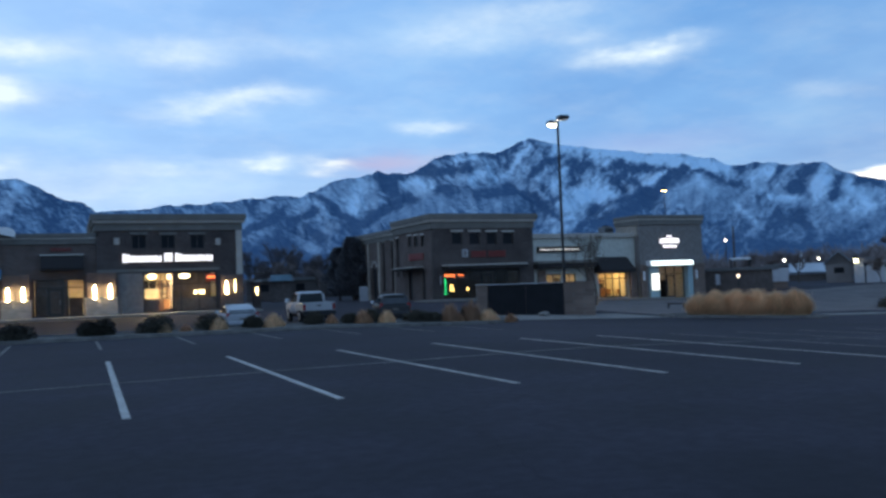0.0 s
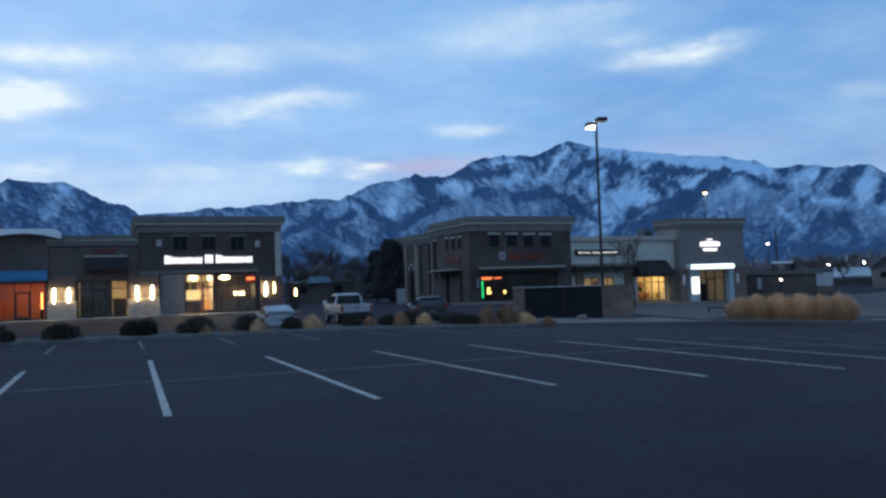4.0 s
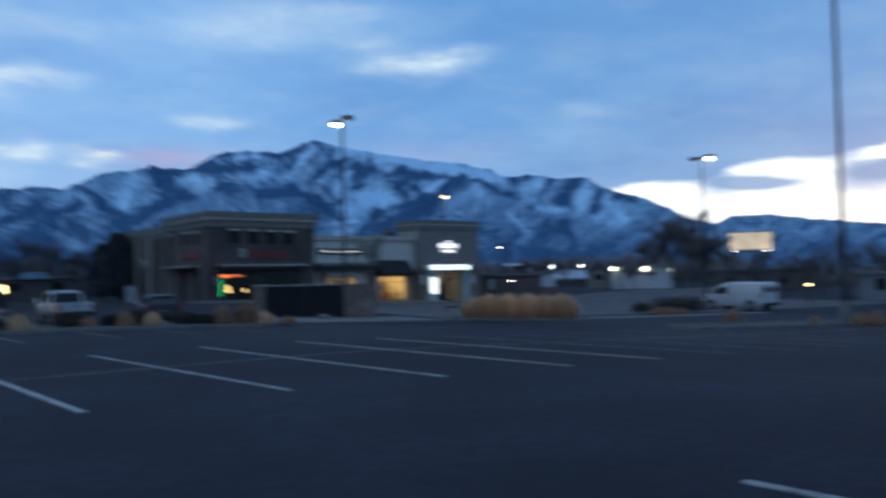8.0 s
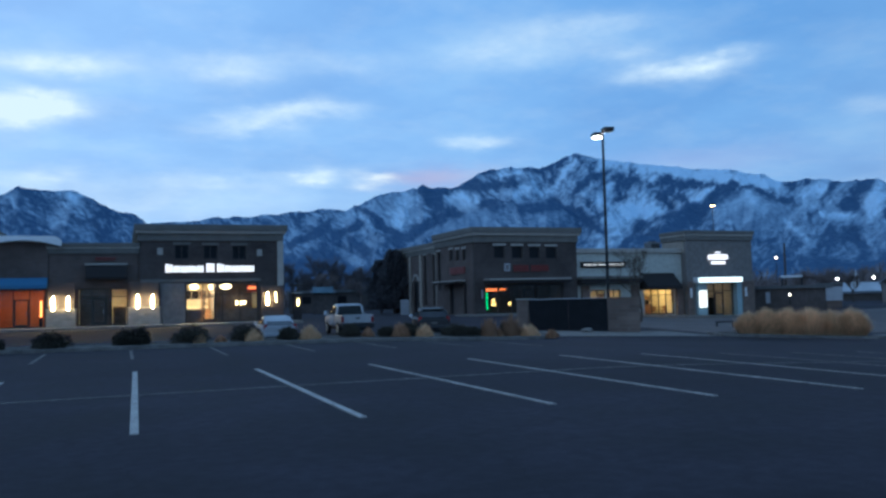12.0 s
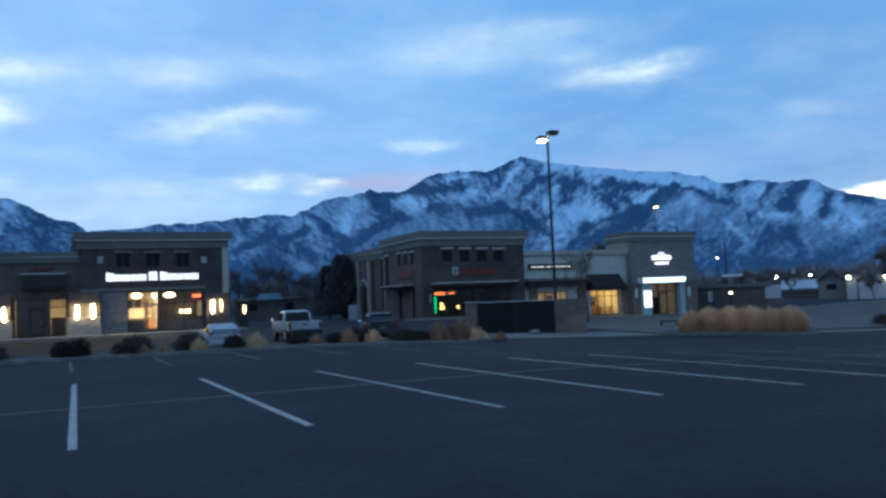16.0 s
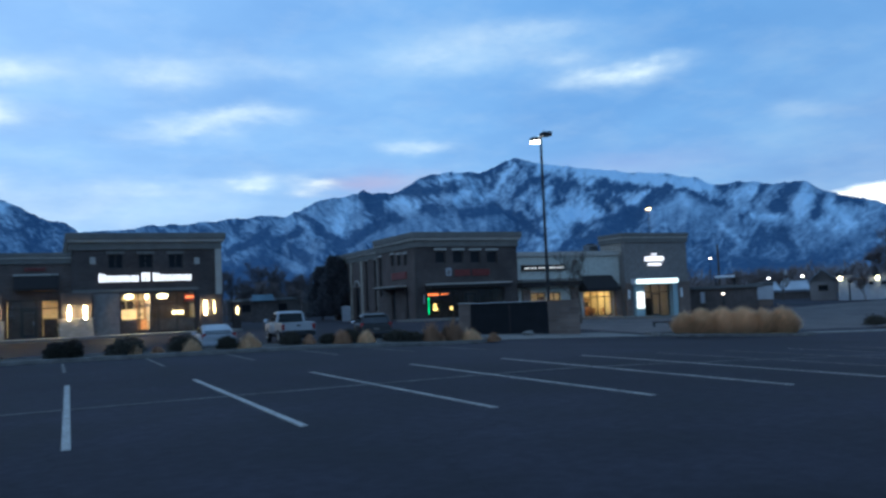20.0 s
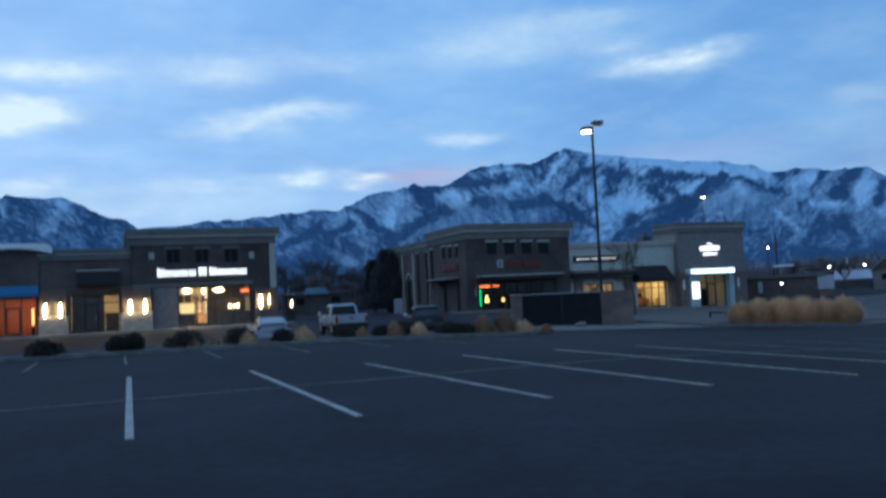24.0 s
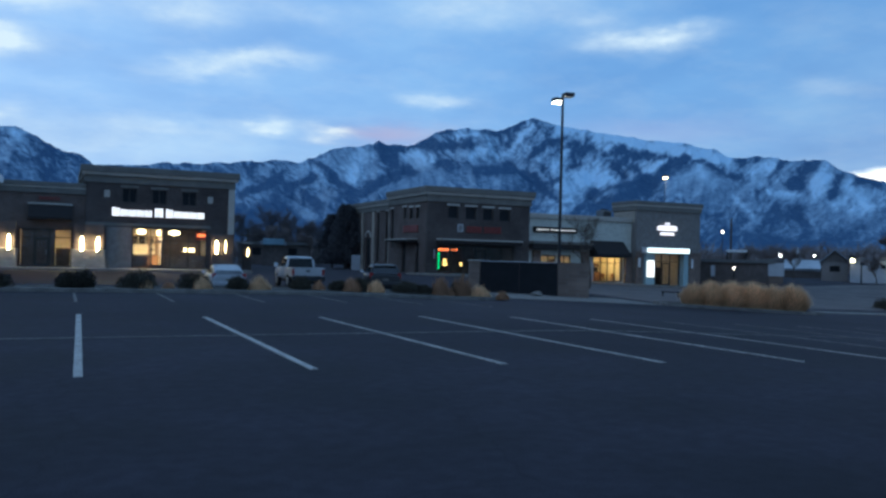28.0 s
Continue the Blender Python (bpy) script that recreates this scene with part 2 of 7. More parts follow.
def asphalt():
    """Old asphalt: fine stones, broad worn and sealed patches, and thin wandering cracks."""
    m = material("asphalt", (0.0312, 0.0265, 0.0340), 0.92)
    nt = m.node_tree
    b = nt.nodes["Principled BSDF"]
    place_ = nt.nodes.new("ShaderNodeNewGeometry").outputs["Position"]
    def tex(scale, detail):
        n = nt.nodes.new("ShaderNodeTexNoise")
        n.inputs["Scale"].default_value, n.inputs["Detail"].default_value = scale, detail
        nt.links.new(place_, n.inputs["Vector"])
        return n
    def scaled(source, a, c, lo=0.35, hi=0.65):
        r = nt.nodes.new("ShaderNodeMapRange")
        for k, v in zip((1, 2, 3, 4), (lo, hi, a, c)):
            r.inputs[k].default_value = v
        nt.links.new(source, r.inputs[0])
        return r.outputs[0]
    def times(a, c):
        n = nt.nodes.new("ShaderNodeMath")
        n.operation = "MULTIPLY"
        nt.links.new(a, n.inputs[0])
        nt.links.new(c, n.inputs[1])
        return n.outputs[0]
    speck, patch, broad, blot = tex(60.0, 3), tex(0.55, 6), tex(0.09, 4), tex(5.0, 4)
    warp = nt.nodes.new("ShaderNodeVectorMath")
    warp.operation = "ADD"
    wob = tex(0.8, 4)
    nt.links.new(place_, warp.inputs[0])
    nt.links.new(wob.outputs["Color"], warp.inputs[1])
    crack = nt.nodes.new("ShaderNodeTexVoronoi")
    crack.feature = "DISTANCE_TO_EDGE"
    crack.inputs["Scale"].default_value = 0.22
    nt.links.new(warp.outputs[0], crack.inputs["Vector"])
    value = times(times(scaled(blot.outputs[0], 0.84, 1.16), times(scaled(speck.outputs[0], 0.8, 1.2), scaled(patch.outputs[0], 0.68, 1.28))), times(scaled(broad.outputs[0], 0.72, 1.2), scaled(crack.outputs[0], 0.78, 1.0, 0.0, 0.006)))
    hsv = nt.nodes.new("ShaderNodeHueSaturation")
    hsv.inputs["Color"].default_value = (0.0270, 0.0240, 0.0312, 1)
    b.inputs["Specular IOR Level"].default_value = 0.13
    nt.links.new(value, hsv.inputs["Value"])
    nt.links.new(hsv.outputs[0], b.inputs["Base Color"])
    nt.links.new(scaled(patch.outputs[0], 0.84, 0.96), b.inputs["Roughness"])
    return m


ASPHALT = asphalt()
PAINT_LINE = material("road_paint", (0.375, 0.345, 0.315), 0.8, grain=0.06, amount=0.3, stain=0.2, bump=0.3)
PAINT_THIN = material("thin_road_paint", (0.30, 0.272, 0.246), 0.85, grain=0.07, amount=0.45, stain=0.3)
PAINT_WORN = material("worn_road_paint", (0.14, 0.127, 0.114), 0.85, grain=0.08, amount=0.5, stain=0.3)
OLD_ASPHALT = material("pale_old_asphalt", (0.106, 0.090, 0.086), 0.92, grain=0.25, amount=0.18, stain=0.3)
KERB = material("kerb_concrete", (0.15, 0.138, 0.128), 0.9, grain=0.05, amount=0.2, stain=0.35, bump=0.4)
CONCRETE = material("concrete", (0.165, 0.153, 0.14), 0.9, grain=0.05, amount=0.2, stain=0.25, bump=0.4)
MULCH = material("mulch", (0.076, 0.067, 0.060), 0.95, grain=0.06, amount=0.5, stain=0.3, bump=0.8)
BRICK_DARK = brickwork("dark_brick", (0.071, 0.056, 0.052), (0.086, 0.077, 0.074))
BRICK_RED = brickwork("red_brown_brick", (0.114, 0.081, 0.070), (0.124, 0.113, 0.107))
BLOCK_STONE = brickwork("stone_block", (0.40, 0.34, 0.28), (0.32, 0.28, 0.24), 0.2, 0.4)
BLOCK_BROWN = brickwork("brown_block", (0.185, 0.132, 0.108), (0.16, 0.125, 0.108), 0.2, 0.4)
STUCCO_TAN = material("tan_stucco", (0.33, 0.285, 0.24), 0.9, grain=0.04, amount=0.1, stain=0.15, bump=0.2)
STUCCO_GREY = material("grey_green_stucco", (0.42, 0.43, 0.39), 0.9, grain=0.04, amount=0.1, stain=0.15, bump=0.2)
STUCCO_DARK = material("dark_grey_stucco", (0.18, 0.165, 0.155), 0.9, grain=0.04, amount=0.12, stain=0.2, bump=0.2)
TRIM = material("pale_trim", (0.36, 0.335, 0.30), 0.8, grain=0.1, amount=0.08, stain=0.12)
CORNICE = material("cornice_stucco", (0.147, 0.139, 0.127), 0.85, grain=0.1, amount=0.1, stain=0.15)
WHITE_METAL = material("white_metal", (0.72, 0.73, 0.74), 0.5, grain=0.5, amount=0.05, stain=0.1)
DARK_METAL = material("dark_metal", (0.025, 0.027, 0.03), 0.5, 0.6, grain=0.3, amount=0.15)
GATE_METAL = material("gate_metal", (0.012, 0.013, 0.016), 0.7, 0.0, grain=0.5, amount=0.2, stain=0.2)
DARK_WALL = material("dark_weathered_wall", (0.095, 0.080, 0.075), 0.9, grain=0.3, amount=0.2, stain=0.25)
ROOFING = material("roofing", (0.12, 0.12, 0.12), 0.95, grain=0.3, amount=0.15)
AWNING_DARK = material("dark_awning_cloth", (0.025, 0.022, 0.022), 0.85, grain=0.1, amount=0.15)
AWNING_BLUE = material("blue_awning_cloth", (0.045, 0.15, 0.27), 0.7, grain=0.1, amount=0.1)
GLASS_DARK = material("dark_glass", (0.008, 0.009, 0.012), 0.6, grain=0.8, amount=0.2)
FRAME = material("window_frame", (0.04, 0.036, 0.034), 0.5, 0.4, grain=0.2, amount=0.1)
INNER_WALL = material("inner_wall", (0.66, 0.58, 0.44), 0.8, grain=0.4, amount=0.12, stain=0.2)
INNER_DARK = material("inner_dark_wall", (0.13, 0.10, 0.085), 0.7, grain=0.3, amount=0.2, stain=0.2)
WOOD = material("counter_wood", (0.20, 0.10, 0.05), 0.5, grain=0.08, amount=0.25, stain=0.2)
SIGN_WHITE = lit("white_sign_light", (1.0, 0.97, 0.97), 1.0)
EMBLEM = lit("white_emblem_light", (1.0, 0.95, 0.97), 1.0)
SIGN_DIM = lit("dim_white_sign", (1.0, 0.97, 0.9), 0.9)
SIGN_RED_DIM = material("red_sign_face", (0.15, 0.018, 0.015), 0.5, grain=0.3, amount=0.1)
SCONCE_WARM = lit("warm_sconce_light", (1.0, 0.77, 0.38), 64.0)
SCONCE_SOFT = lit("soft_sconce_light", (1.0, 0.76, 0.36), 14.0)
LAMP_COOL = lit("lamp_light", (1.0, 0.95, 0.80), 14.0)
LAMP_WHITE = lit("distant_white_light", (1.0, 0.95, 0.86), 15.0)
LAMP_PINK = lit("distant_pink_light", (1.0, 0.78, 0.62), 11.0)
HALL_WARM = lit("hall_lamp_warm", (1.0, 0.88, 0.56), 9.0)
HALL_FAINT = lit("hall_lamp_faint", (1.0, 0.85, 0.6), 0.35)
LAMP_AMBER = lit("amber_lamp_light", (1.0, 0.62, 0.28), 9.0)
PENDANT = lit("pendant_light", (1.0, 0.80, 0.45), 6.0)
NEON_ORANGE = lit("orange_neon", (1.0, 0.22, 0.06), 2.2)
NEON_GREEN = lit("green_neon", (0.02, 0.75, 0.22), 1.6)
NEON_YELLOW = lit("yellow_neon", (1.0, 0.62, 0.18), 2.5)
GLOW_ORANGE = lit("orange_tube", (1.0, 0.30, 0.08), 5.0)
LED_STRIP = lit("canopy_light", (0.86, 1.0, 0.97), 1.6)
BOX_SIGN = lit("light_box", (1.0, 0.97, 0.85), 1.5)
STEEL = material("galvanised_steel", (0.35, 0.36, 0.37), 0.45, 0.8, grain=0.2, amount=0.1)
GREY_UNIT = material("grey_unit_paint", (0.16, 0.165, 0.17), 0.6, 0.2, grain=0.3, amount=0.12, stain=0.3)
TEAL = material("pale_teal_paint", (0.28, 0.38, 0.395), 0.6, grain=0.3, amount=0.08, stain=0.1)
RUBBER = material("tyre_rubber", (0.015, 0.015, 0.016), 0.85, grain=0.05, amount=0.2)
CAR_GLASS = material("car_glass", (0.015, 0.018, 0.022), 0.06, grain=0.5, amount=0.1)
# tail glass: the sky's reflection is put in as a pale grey colour
SKY_PANE = material("sky_tinted_glass", (0.10, 0.107, 0.12), 0.2, grain=0.3, amount=0.12, stain=0.2)
CHROME = material("chrome", (0.7, 0.7, 0.72), 0.2, 1.0, grain=0.5, amount=0.05)
TAIL_RED = material("tail_light", (0.22, 0.012, 0.012), 0.25, grain=0.3, amount=0.1)
CAR_WHITE = material("white_car_paint", (0.42, 0.43, 0.45), 0.28, grain=0.8, amount=0.06, stain=0.12)
CAR_PALE = material("pale_grey_car_paint", (0.29, 0.30, 0.32), 0.28, grain=0.8, amount=0.06, stain=0.15)
CAR_DARK = material("dark_car_paint", (0.012, 0.011, 0.013), 0.38, grain=0.8, amount=0.1, stain=0.15)
TRUCK_PAINT = material("silver_truck_paint", (0.38, 0.38, 0.39), 0.3, 0.15, grain=0.8, amount=0.06, stain=0.15)
SHRUB = material("shrub_leaf", (0.048, 0.042, 0.032), 0.9, grain=0.05, amount=0.4, vary=0.2, island=0.35)
DRY_GRASS = material("dry_grass", (0.70, 0.45, 0.265), 0.9, grain=0.05, amount=0.3, vary=0.12, island=0.28)
RUST_GRASS = material("rust_grass", (0.42, 0.235, 0.14), 0.9, grain=0.05, amount=0.3, vary=0.12, island=0.35)
BARK = material("bark", (0.07, 0.055, 0.045), 0.95, grain=0.05, amount=0.3)
TWIG = material("bare_twigs", (0.19, 0.155, 0.15), 0.95, grain=0.1, amount=0.3)
DARK_TWIG = material("dark_bare_twigs", (0.105, 0.09, 0.095), 0.95, grain=0.1, amount=0.3)
NEEDLE = material("conifer_needles", (0.088, 0.088, 0.098), 0.9, grain=0.08, amount=0.4, island=0.35)


# ---- building tools ----
def part(name, bm, mat, parent, label=""):
    """Links a bmesh as one mesh object under a thing or a part."""
    mesh = bpy.data.meshes.new(name)
    bm.to_mesh(mesh)
    bm.free()
    mesh.materials.append(mat)
    ob = new(name, mesh)
    ob.parent = parent
    return tagged(ob, label)


def thing(name, place, label, category, group="", kind=""):
    ob = new(name)
    ob.empty_display_size = 0.3
    ob.location = place
    return tagged(ob, label, category, group, kind)


def solid(name, bm, mat, label, category, group="", kind="", place=(0, 0, 0)):
    """A thing that is one mesh."""
    ob = part(name, bm, mat, None)
    ob.location = place
    return tagged(ob, label, category, group, kind)


def box(x0, x1, y0, y1, z0, z1, bevel=0.0, bm=None, turn=None):
    own = bmesh.new()
    bmesh.ops.create_cube(own, size=1.0)
    for v in own.verts:
        v.co = Vector((x0 + (v.co.x + 0.5) * (x1 - x0), y0 + (v.co.y + 0.5) * (y1 - y0), z0 + (v.co.z + 0.5) * (z1 - z0)))
    if bevel:
        bmesh.ops.bevel(own, geom=own.edges[:], offset=bevel, segments=2, affect="EDGES", profile=0.6)
    if turn:
        own.transform(turn)
    if bm is None:
        return own
    join(bm, own)
    return bm


def join(bm, other):
    mesh = bpy.data.meshes.new("joined")
    other.to_mesh(mesh)
    other.free()
    bm.from_mesh(mesh)
    bpy.data.meshes.remove(mesh)
    return bm


def tube(points, radii, sides=8, bm=None):
    """A tapered round bar through points."""
    bm = bm or bmesh.new()
    rings = []
    for i, p in enumerate(points):
        p = Vector(p)
        d = (Vector(points[min(i + 1, len(points) - 1)]) - Vector(points[max(i - 1, 0)])).normalized()
        side = d.cross(Vector((0, 0, 1)) if abs(d.z) < 0.9 else Vector((1, 0, 0))).normalized()
        up = side.cross(d)
        rings.append([bm.verts.new(p + radii[i] * (math.cos(a) * side + math.sin(a) * up)) for a in (2 * math.pi * k / sides for k in range(sides))])
    for a, b in zip(rings, rings[1:]):
        for k in range(sides):
            bm.faces.new((a[k], a[(k + 1) % sides], b[(k + 1) % sides], b[k]))
    bm.faces.new(rings[0][::-1])
    bm.faces.new(rings[-1])
    return bm


def wall_bm(u0, u1, z0, z1, thick, holes, along="x", face=0.0):
    """A wall with thickness and rectangular openings. along x: its outer face at y = face, thickness to +y; along y: outer face at x = face, thickness to +x."""
    us = sorted({u0, u1, *(v for h in holes for v in h[:2])})
    zs = sorted({z0, z1, *(v for h in holes for v in h[2:])})
    def full(i, k):
        if not (0 <= i < len(us) - 1 and 0 <= k < len(zs) - 1):
            return False
        u, z = (us[i] + us[i + 1]) / 2, (zs[k] + zs[k + 1]) / 2
        return not any(h[0] < u < h[1] and h[2] < z < h[3] for h in holes)
    bm, made = bmesh.new(), {}
    def vert(u, z, d):
        key = (u, z, d)
        if key not in made:
            made[key] = bm.verts.new((u, face + d * thick, z) if along == "x" else (face + d * thick, u, z))
        return made[key]
    for i in range(len(us) - 1):
        for k in range(len(zs) - 1):
            if not full(i, k):
                continue
            a, b, c, d = us[i], us[i + 1], zs[k], zs[k + 1]
            bm.faces.new([vert(a, c, 0), vert(b, c, 0), vert(b, d, 0), vert(a, d, 0)])
            bm.faces.new([vert(a, d, 1), vert(b, d, 1), vert(b, c, 1), vert(a, c, 1)])
            for (di, dk), (p, q) in {(-1, 0): ((a, c), (a, d)), (1, 0): ((b, c), (b, d)), (0, -1): ((a, c), (b, c)), (0, 1): ((a, d), (b, d))}.items():
                if not full(i + di, k + dk):
                    bm.faces.new([vert(*p, 0), vert(*q, 0), vert(*q, 1), vert(*p, 1)])
    bmesh.ops.recalc_face_normals(bm, faces=bm.faces[:])
    return bm


def rise(x, a, b):
    t = min(1.0, max(0.0, (x - a) / (b - a)))
    return t * t * (3 - 2 * t)


def ground_z(x, y):
    """Height of the ground: the lot is level, falls gently to the east, dips beyond the planted strip, and climbs again at the street."""
    start = 10.5 - 2.0 * rise(y, 20.0, 34.0) + 0.65 * max(0.0, y - 34.0)
    u = x - start
    soft = 0.5 * (u + math.sqrt(u * u + 2.0))
    fall = -2.2 * math.tanh(0.039 * soft / 2.2)
    dip = -0.45 * rise(y, 37.6, 42.0) * (1 - rise(y, 53.0, 67.0)) * (1 - rise(x, 16.0, 21.0))
    fade = 1 - rise(math.hypot(x, y), 400, 900)
    bearing = math.degrees(math.atan2(x, y))
    bank = 0.8 * rise(math.hypot(x, y), 74.0, 104.0) * rise(bearing, 42.6, 45.0) * (1 - rise(bearing, 56.0, 59.5))
    return (fall * (1 - bank) + dip) * fade

# ---- ground ----
def grid_steps(fine_from, fine_to, step, reach):
    out, p, s = list(np.arange(fine_from, fine_to + 0.01, step)), fine_to, step
    while p < reach:
        s *= 1.25
        p += s
        out.append(p)
    p, s = fine_from, step
    while p > -reach:
        s *= 1.25
        p -= s
        out.insert(0, p)
    return out


gx, gy = grid_steps(-20, 72, 1.5, 4300), grid_steps(-6, 72, 1.5, 4300)
verts = [(x, y, ground_z(x, y)) for y in gy for x in gx]
w = len(gx)
faces = [(j * w + i, j * w + i + 1, (j + 1) * w + i + 1, (j + 1) * w + i) for j in range(len(gy) - 1) for i in range(w - 1)]
mesh = bpy.data.meshes.new("ground")
mesh.from_pydata(verts, [], faces)
mesh.materials.append(ASPHALT)
mesh.polygons.foreach_set("use_smooth", [True] * len(faces))
tagged(new("ground", mesh), "worn dark asphalt of a wide sloping parking lot", "ground", kind="structure")


def strip(x0, y0, x1, y1, wide, lift=0.012, n=12):
    """A thin painted slab along the ground from one point to another."""
    bm = bmesh.new()
    dx, dy = x1 - x0, y1 - y0
    long = math.hypot(dx, dy)
    sx_, sy_ = -dy / long * wide / 2, dx / long * wide / 2
    rows = []
    for i in range(n + 1):
        x, y = x0 + dx * i / n, y0 + dy * i / n
        row = []
        for s, d in ((1, 0), (-1, 0), (-1, -0.02), (1, -0.02)):
            px, py = x + s * sx_, y + s * sy_
            row.append(bm.verts.new((px, py, ground_z(px, py) + lift + d)))
        rows.append(row)
    for a, b in zip(rows, rows[1:]):
        for k in range(4):
            bm.faces.new((a[k], a[(k + 1) % 4], b[(k + 1) % 4], b[k]))
    bm.faces.new(rows[0][::-1])
    bm.faces.new(rows[-1])
    bmesh.ops.recalc_face_normals(bm, faces=bm.faces[:])
    return bm


STALL = 2.74
for k in range(-4, 16):
    x = k * STALL
    skew = {0: -0.16, 2: 0.2, 3: 0.08}.get(k, 0.05)
    near_end, far_end = {0: (13.57, 23.95), 1: (13.54, 22.9), 2: (13.4, 22.55), 3: (13.0, 22.7), 4: (12.72, 22.65)}.get(k, (13.3 if k < 0 else 12.75, 22.8))
    for y0, y1, lean in ((-1.0, 5.9, 0.0), (near_end, far_end, skew), (28.9, 34.1, 0.0)):
        if k > 11 and y0 > 20:
            continue
        if (k > 5 and y0 > 25) or (k < -3 and y0 > 25):
            continue
        solid("parking_line", strip(x + lean, y0, x, y1, 0.09 if y0 > 25 else 0.11), PAINT_WORN if y0 > 25 else PAINT_LINE if k < 2 else PAINT_THIN if k < 6 else PAINT_WORN, "white painted parking line on dark asphalt", "parking line", "parking lines")
solid("parking_line", strip(-14, 18.4, 42, 18.4, 0.09, 0.009, 60), PAINT_WORN, "long faded line between two rows of stalls", "parking line", "parking lines")
for k in range(-3, 7):
    solid("parking_line", strip(k * STALL + 0.6, 41.5, k * STALL + 0.6, 46.5, 0.1), PAINT_LINE, "white painted parking line beyond the planted strip", "parking line", "far parking lines")


def island(name, outline, label):
    """A kerbed planting bed: concrete kerb stones round a bed of mulch, along a closed outline."""
    top = thing(name, (0, 0, 0), label, "planting bed", kind="structure")
    pts = [Vector(p) for p in outline]
    ring = []
    for a, b in zip(pts, pts[1:] + pts[:1]):
        n = max(1, round((b - a).length / 1.8))
        ring += [a + (b - a) * i / n for i in range(n)]
    mid = sum(ring, Vector((0, 0))) / len(ring)
    def inward(i):
        d = (ring[(i + 1) % len(ring)] - ring[i - 1]).normalized()
        n = Vector((-d.y, d.x))
        return n if n.dot(mid - ring[i]) > 0 else -n
    prof = ((0.0, -0.1), (0.015, 0.13), (0.04, 0.15), (0.14, 0.15), (0.16, -0.1))
    for i in range(len(ring)):
        bm = bmesh.new()
        ends = []
        for j, cut in ((i, 0.004), ((i + 1) % len(ring), -0.004)):
            along = (ring[(i + 1) % len(ring)] - ring[i]).normalized() * cut
            q, n = ring[j] + along, inward(j)
            ends.append([bm.verts.new((*(q + n * u), ground_z(q.x, q.y) + z)) for u, z in prof])
        for k in range(4):
            bm.faces.new((ends[0][k], ends[0][k + 1], ends[1][k + 1], ends[1][k]))
        bm.faces.new(ends[0][::-1])
        bm.faces.new(ends[1])
        bmesh.ops.recalc_face_normals(bm, faces=bm.faces[:])
        part("kerb_stone", bm, KERB, top)
    bm = bmesh.new()
    inner = [ring[i] + inward(i) * 0.1 for i in range(len(ring))]
    bm.faces.new([bm.verts.new((q.x, q.y, 0)) for q in inner])
    bmesh.ops.triangulate(bm, faces=bm.faces[:])
    bmesh.ops.subdivide_edges(bm, edges=bm.edges[:], cuts=3, use_grid_fill=True)
    for v in bm.verts:
        v.co.z = ground_z(v.co.x, v.co.y) + 0.11 + 0.05 * noise.noise((v.co.x * 0.7, v.co.y * 0.7, 3.0))
    bmesh.ops.recalc_face_normals(bm, faces=bm.faces[:])
    part("mulch_bed", bm, MULCH, top)
    return top


island("planting_strip", [(-16, 35.6), (-6, 35.4), (1, 34.6), (6, 33.8), (12, 33.8), (16.5, 34.8), (18.6, 36.4), (18.2, 38.0), (8, 37.2), (-16, 38.4)], "long kerbed bed of brown mulch between two lots")
island("planting_strip", [(28.0, 36.7), (31.4, 35.2), (34.9, 33.4), (36.2, 34.0), (35.8, 36.2), (32.4, 38.0), (28.6, 38.6)], "kerbed bed under the tall dry grasses")
island("planting_strip", [(28.4, 21.4), (32, 21.2), (40, 20.4), (52, 19.0), (53, 22.5), (40, 24.6), (31, 24.6), (28.6, 23.4)], "kerbed bed beside the lot entrance")


def paving(name, x0, x1, y0, y1, lift, mat, label, category):
    n, m = max(2, int((x1 - x0) / 1.2)), max(2, int((y1 - y0) / 1.2))
    bm = bmesh.new()
    vs = [[bm.verts.new((x0 + (x1 - x0) * i / n, y0 + (y1 - y0) * j / m, ground_z(x0 + (x1 - x0) * i / n, y0 + (y1 - y0) * j / m) + lift)) for j in range(m + 1)] for i in range(n + 1)]
    for i in range(n):
        for j in range(m):
            bm.faces.new((vs[i][j], vs[i + 1][j], vs[i + 1][j + 1], vs[i][j + 1]))
    ext = bmesh.ops.extrude_face_region(bm, geom=bm.faces[:])
    for v in ext["geom"]:
        if isinstance(v, bmesh.types.BMVert):
            v.co.z -= lift + 0.1
    bmesh.ops.recalc_face_normals(bm, faces=bm.faces[:])
    return tagged(solid(name, bm, mat, label, category), kind="structure")


paving("pavement", 19.0, 28.0, 37.0, 41.5, 0.03, CONCRETE, "pale concrete apron before the bin enclosure", "pavement")
paving("pavement", -14.0, 12.6, 65.4, 69.4, 0.14, CONCRETE, "concrete walk along the shop fronts", "pavement")
paving("pavement", 26.4, 60.0, 65.6, 68.8, 0.14, CONCRETE, "concrete walk along the brick shops", "pavement")
paving("road", 29.5, 96.0, 39.2, 64.6, 0.02, OLD_ASPHALT, "paler worn asphalt of the drive before the shops", "road")
paving("pavement", 36.6, 58.0, 35.2, 36.6, 0.05, CONCRETE, "pale concrete gutter across the lot entrance", "pavement")

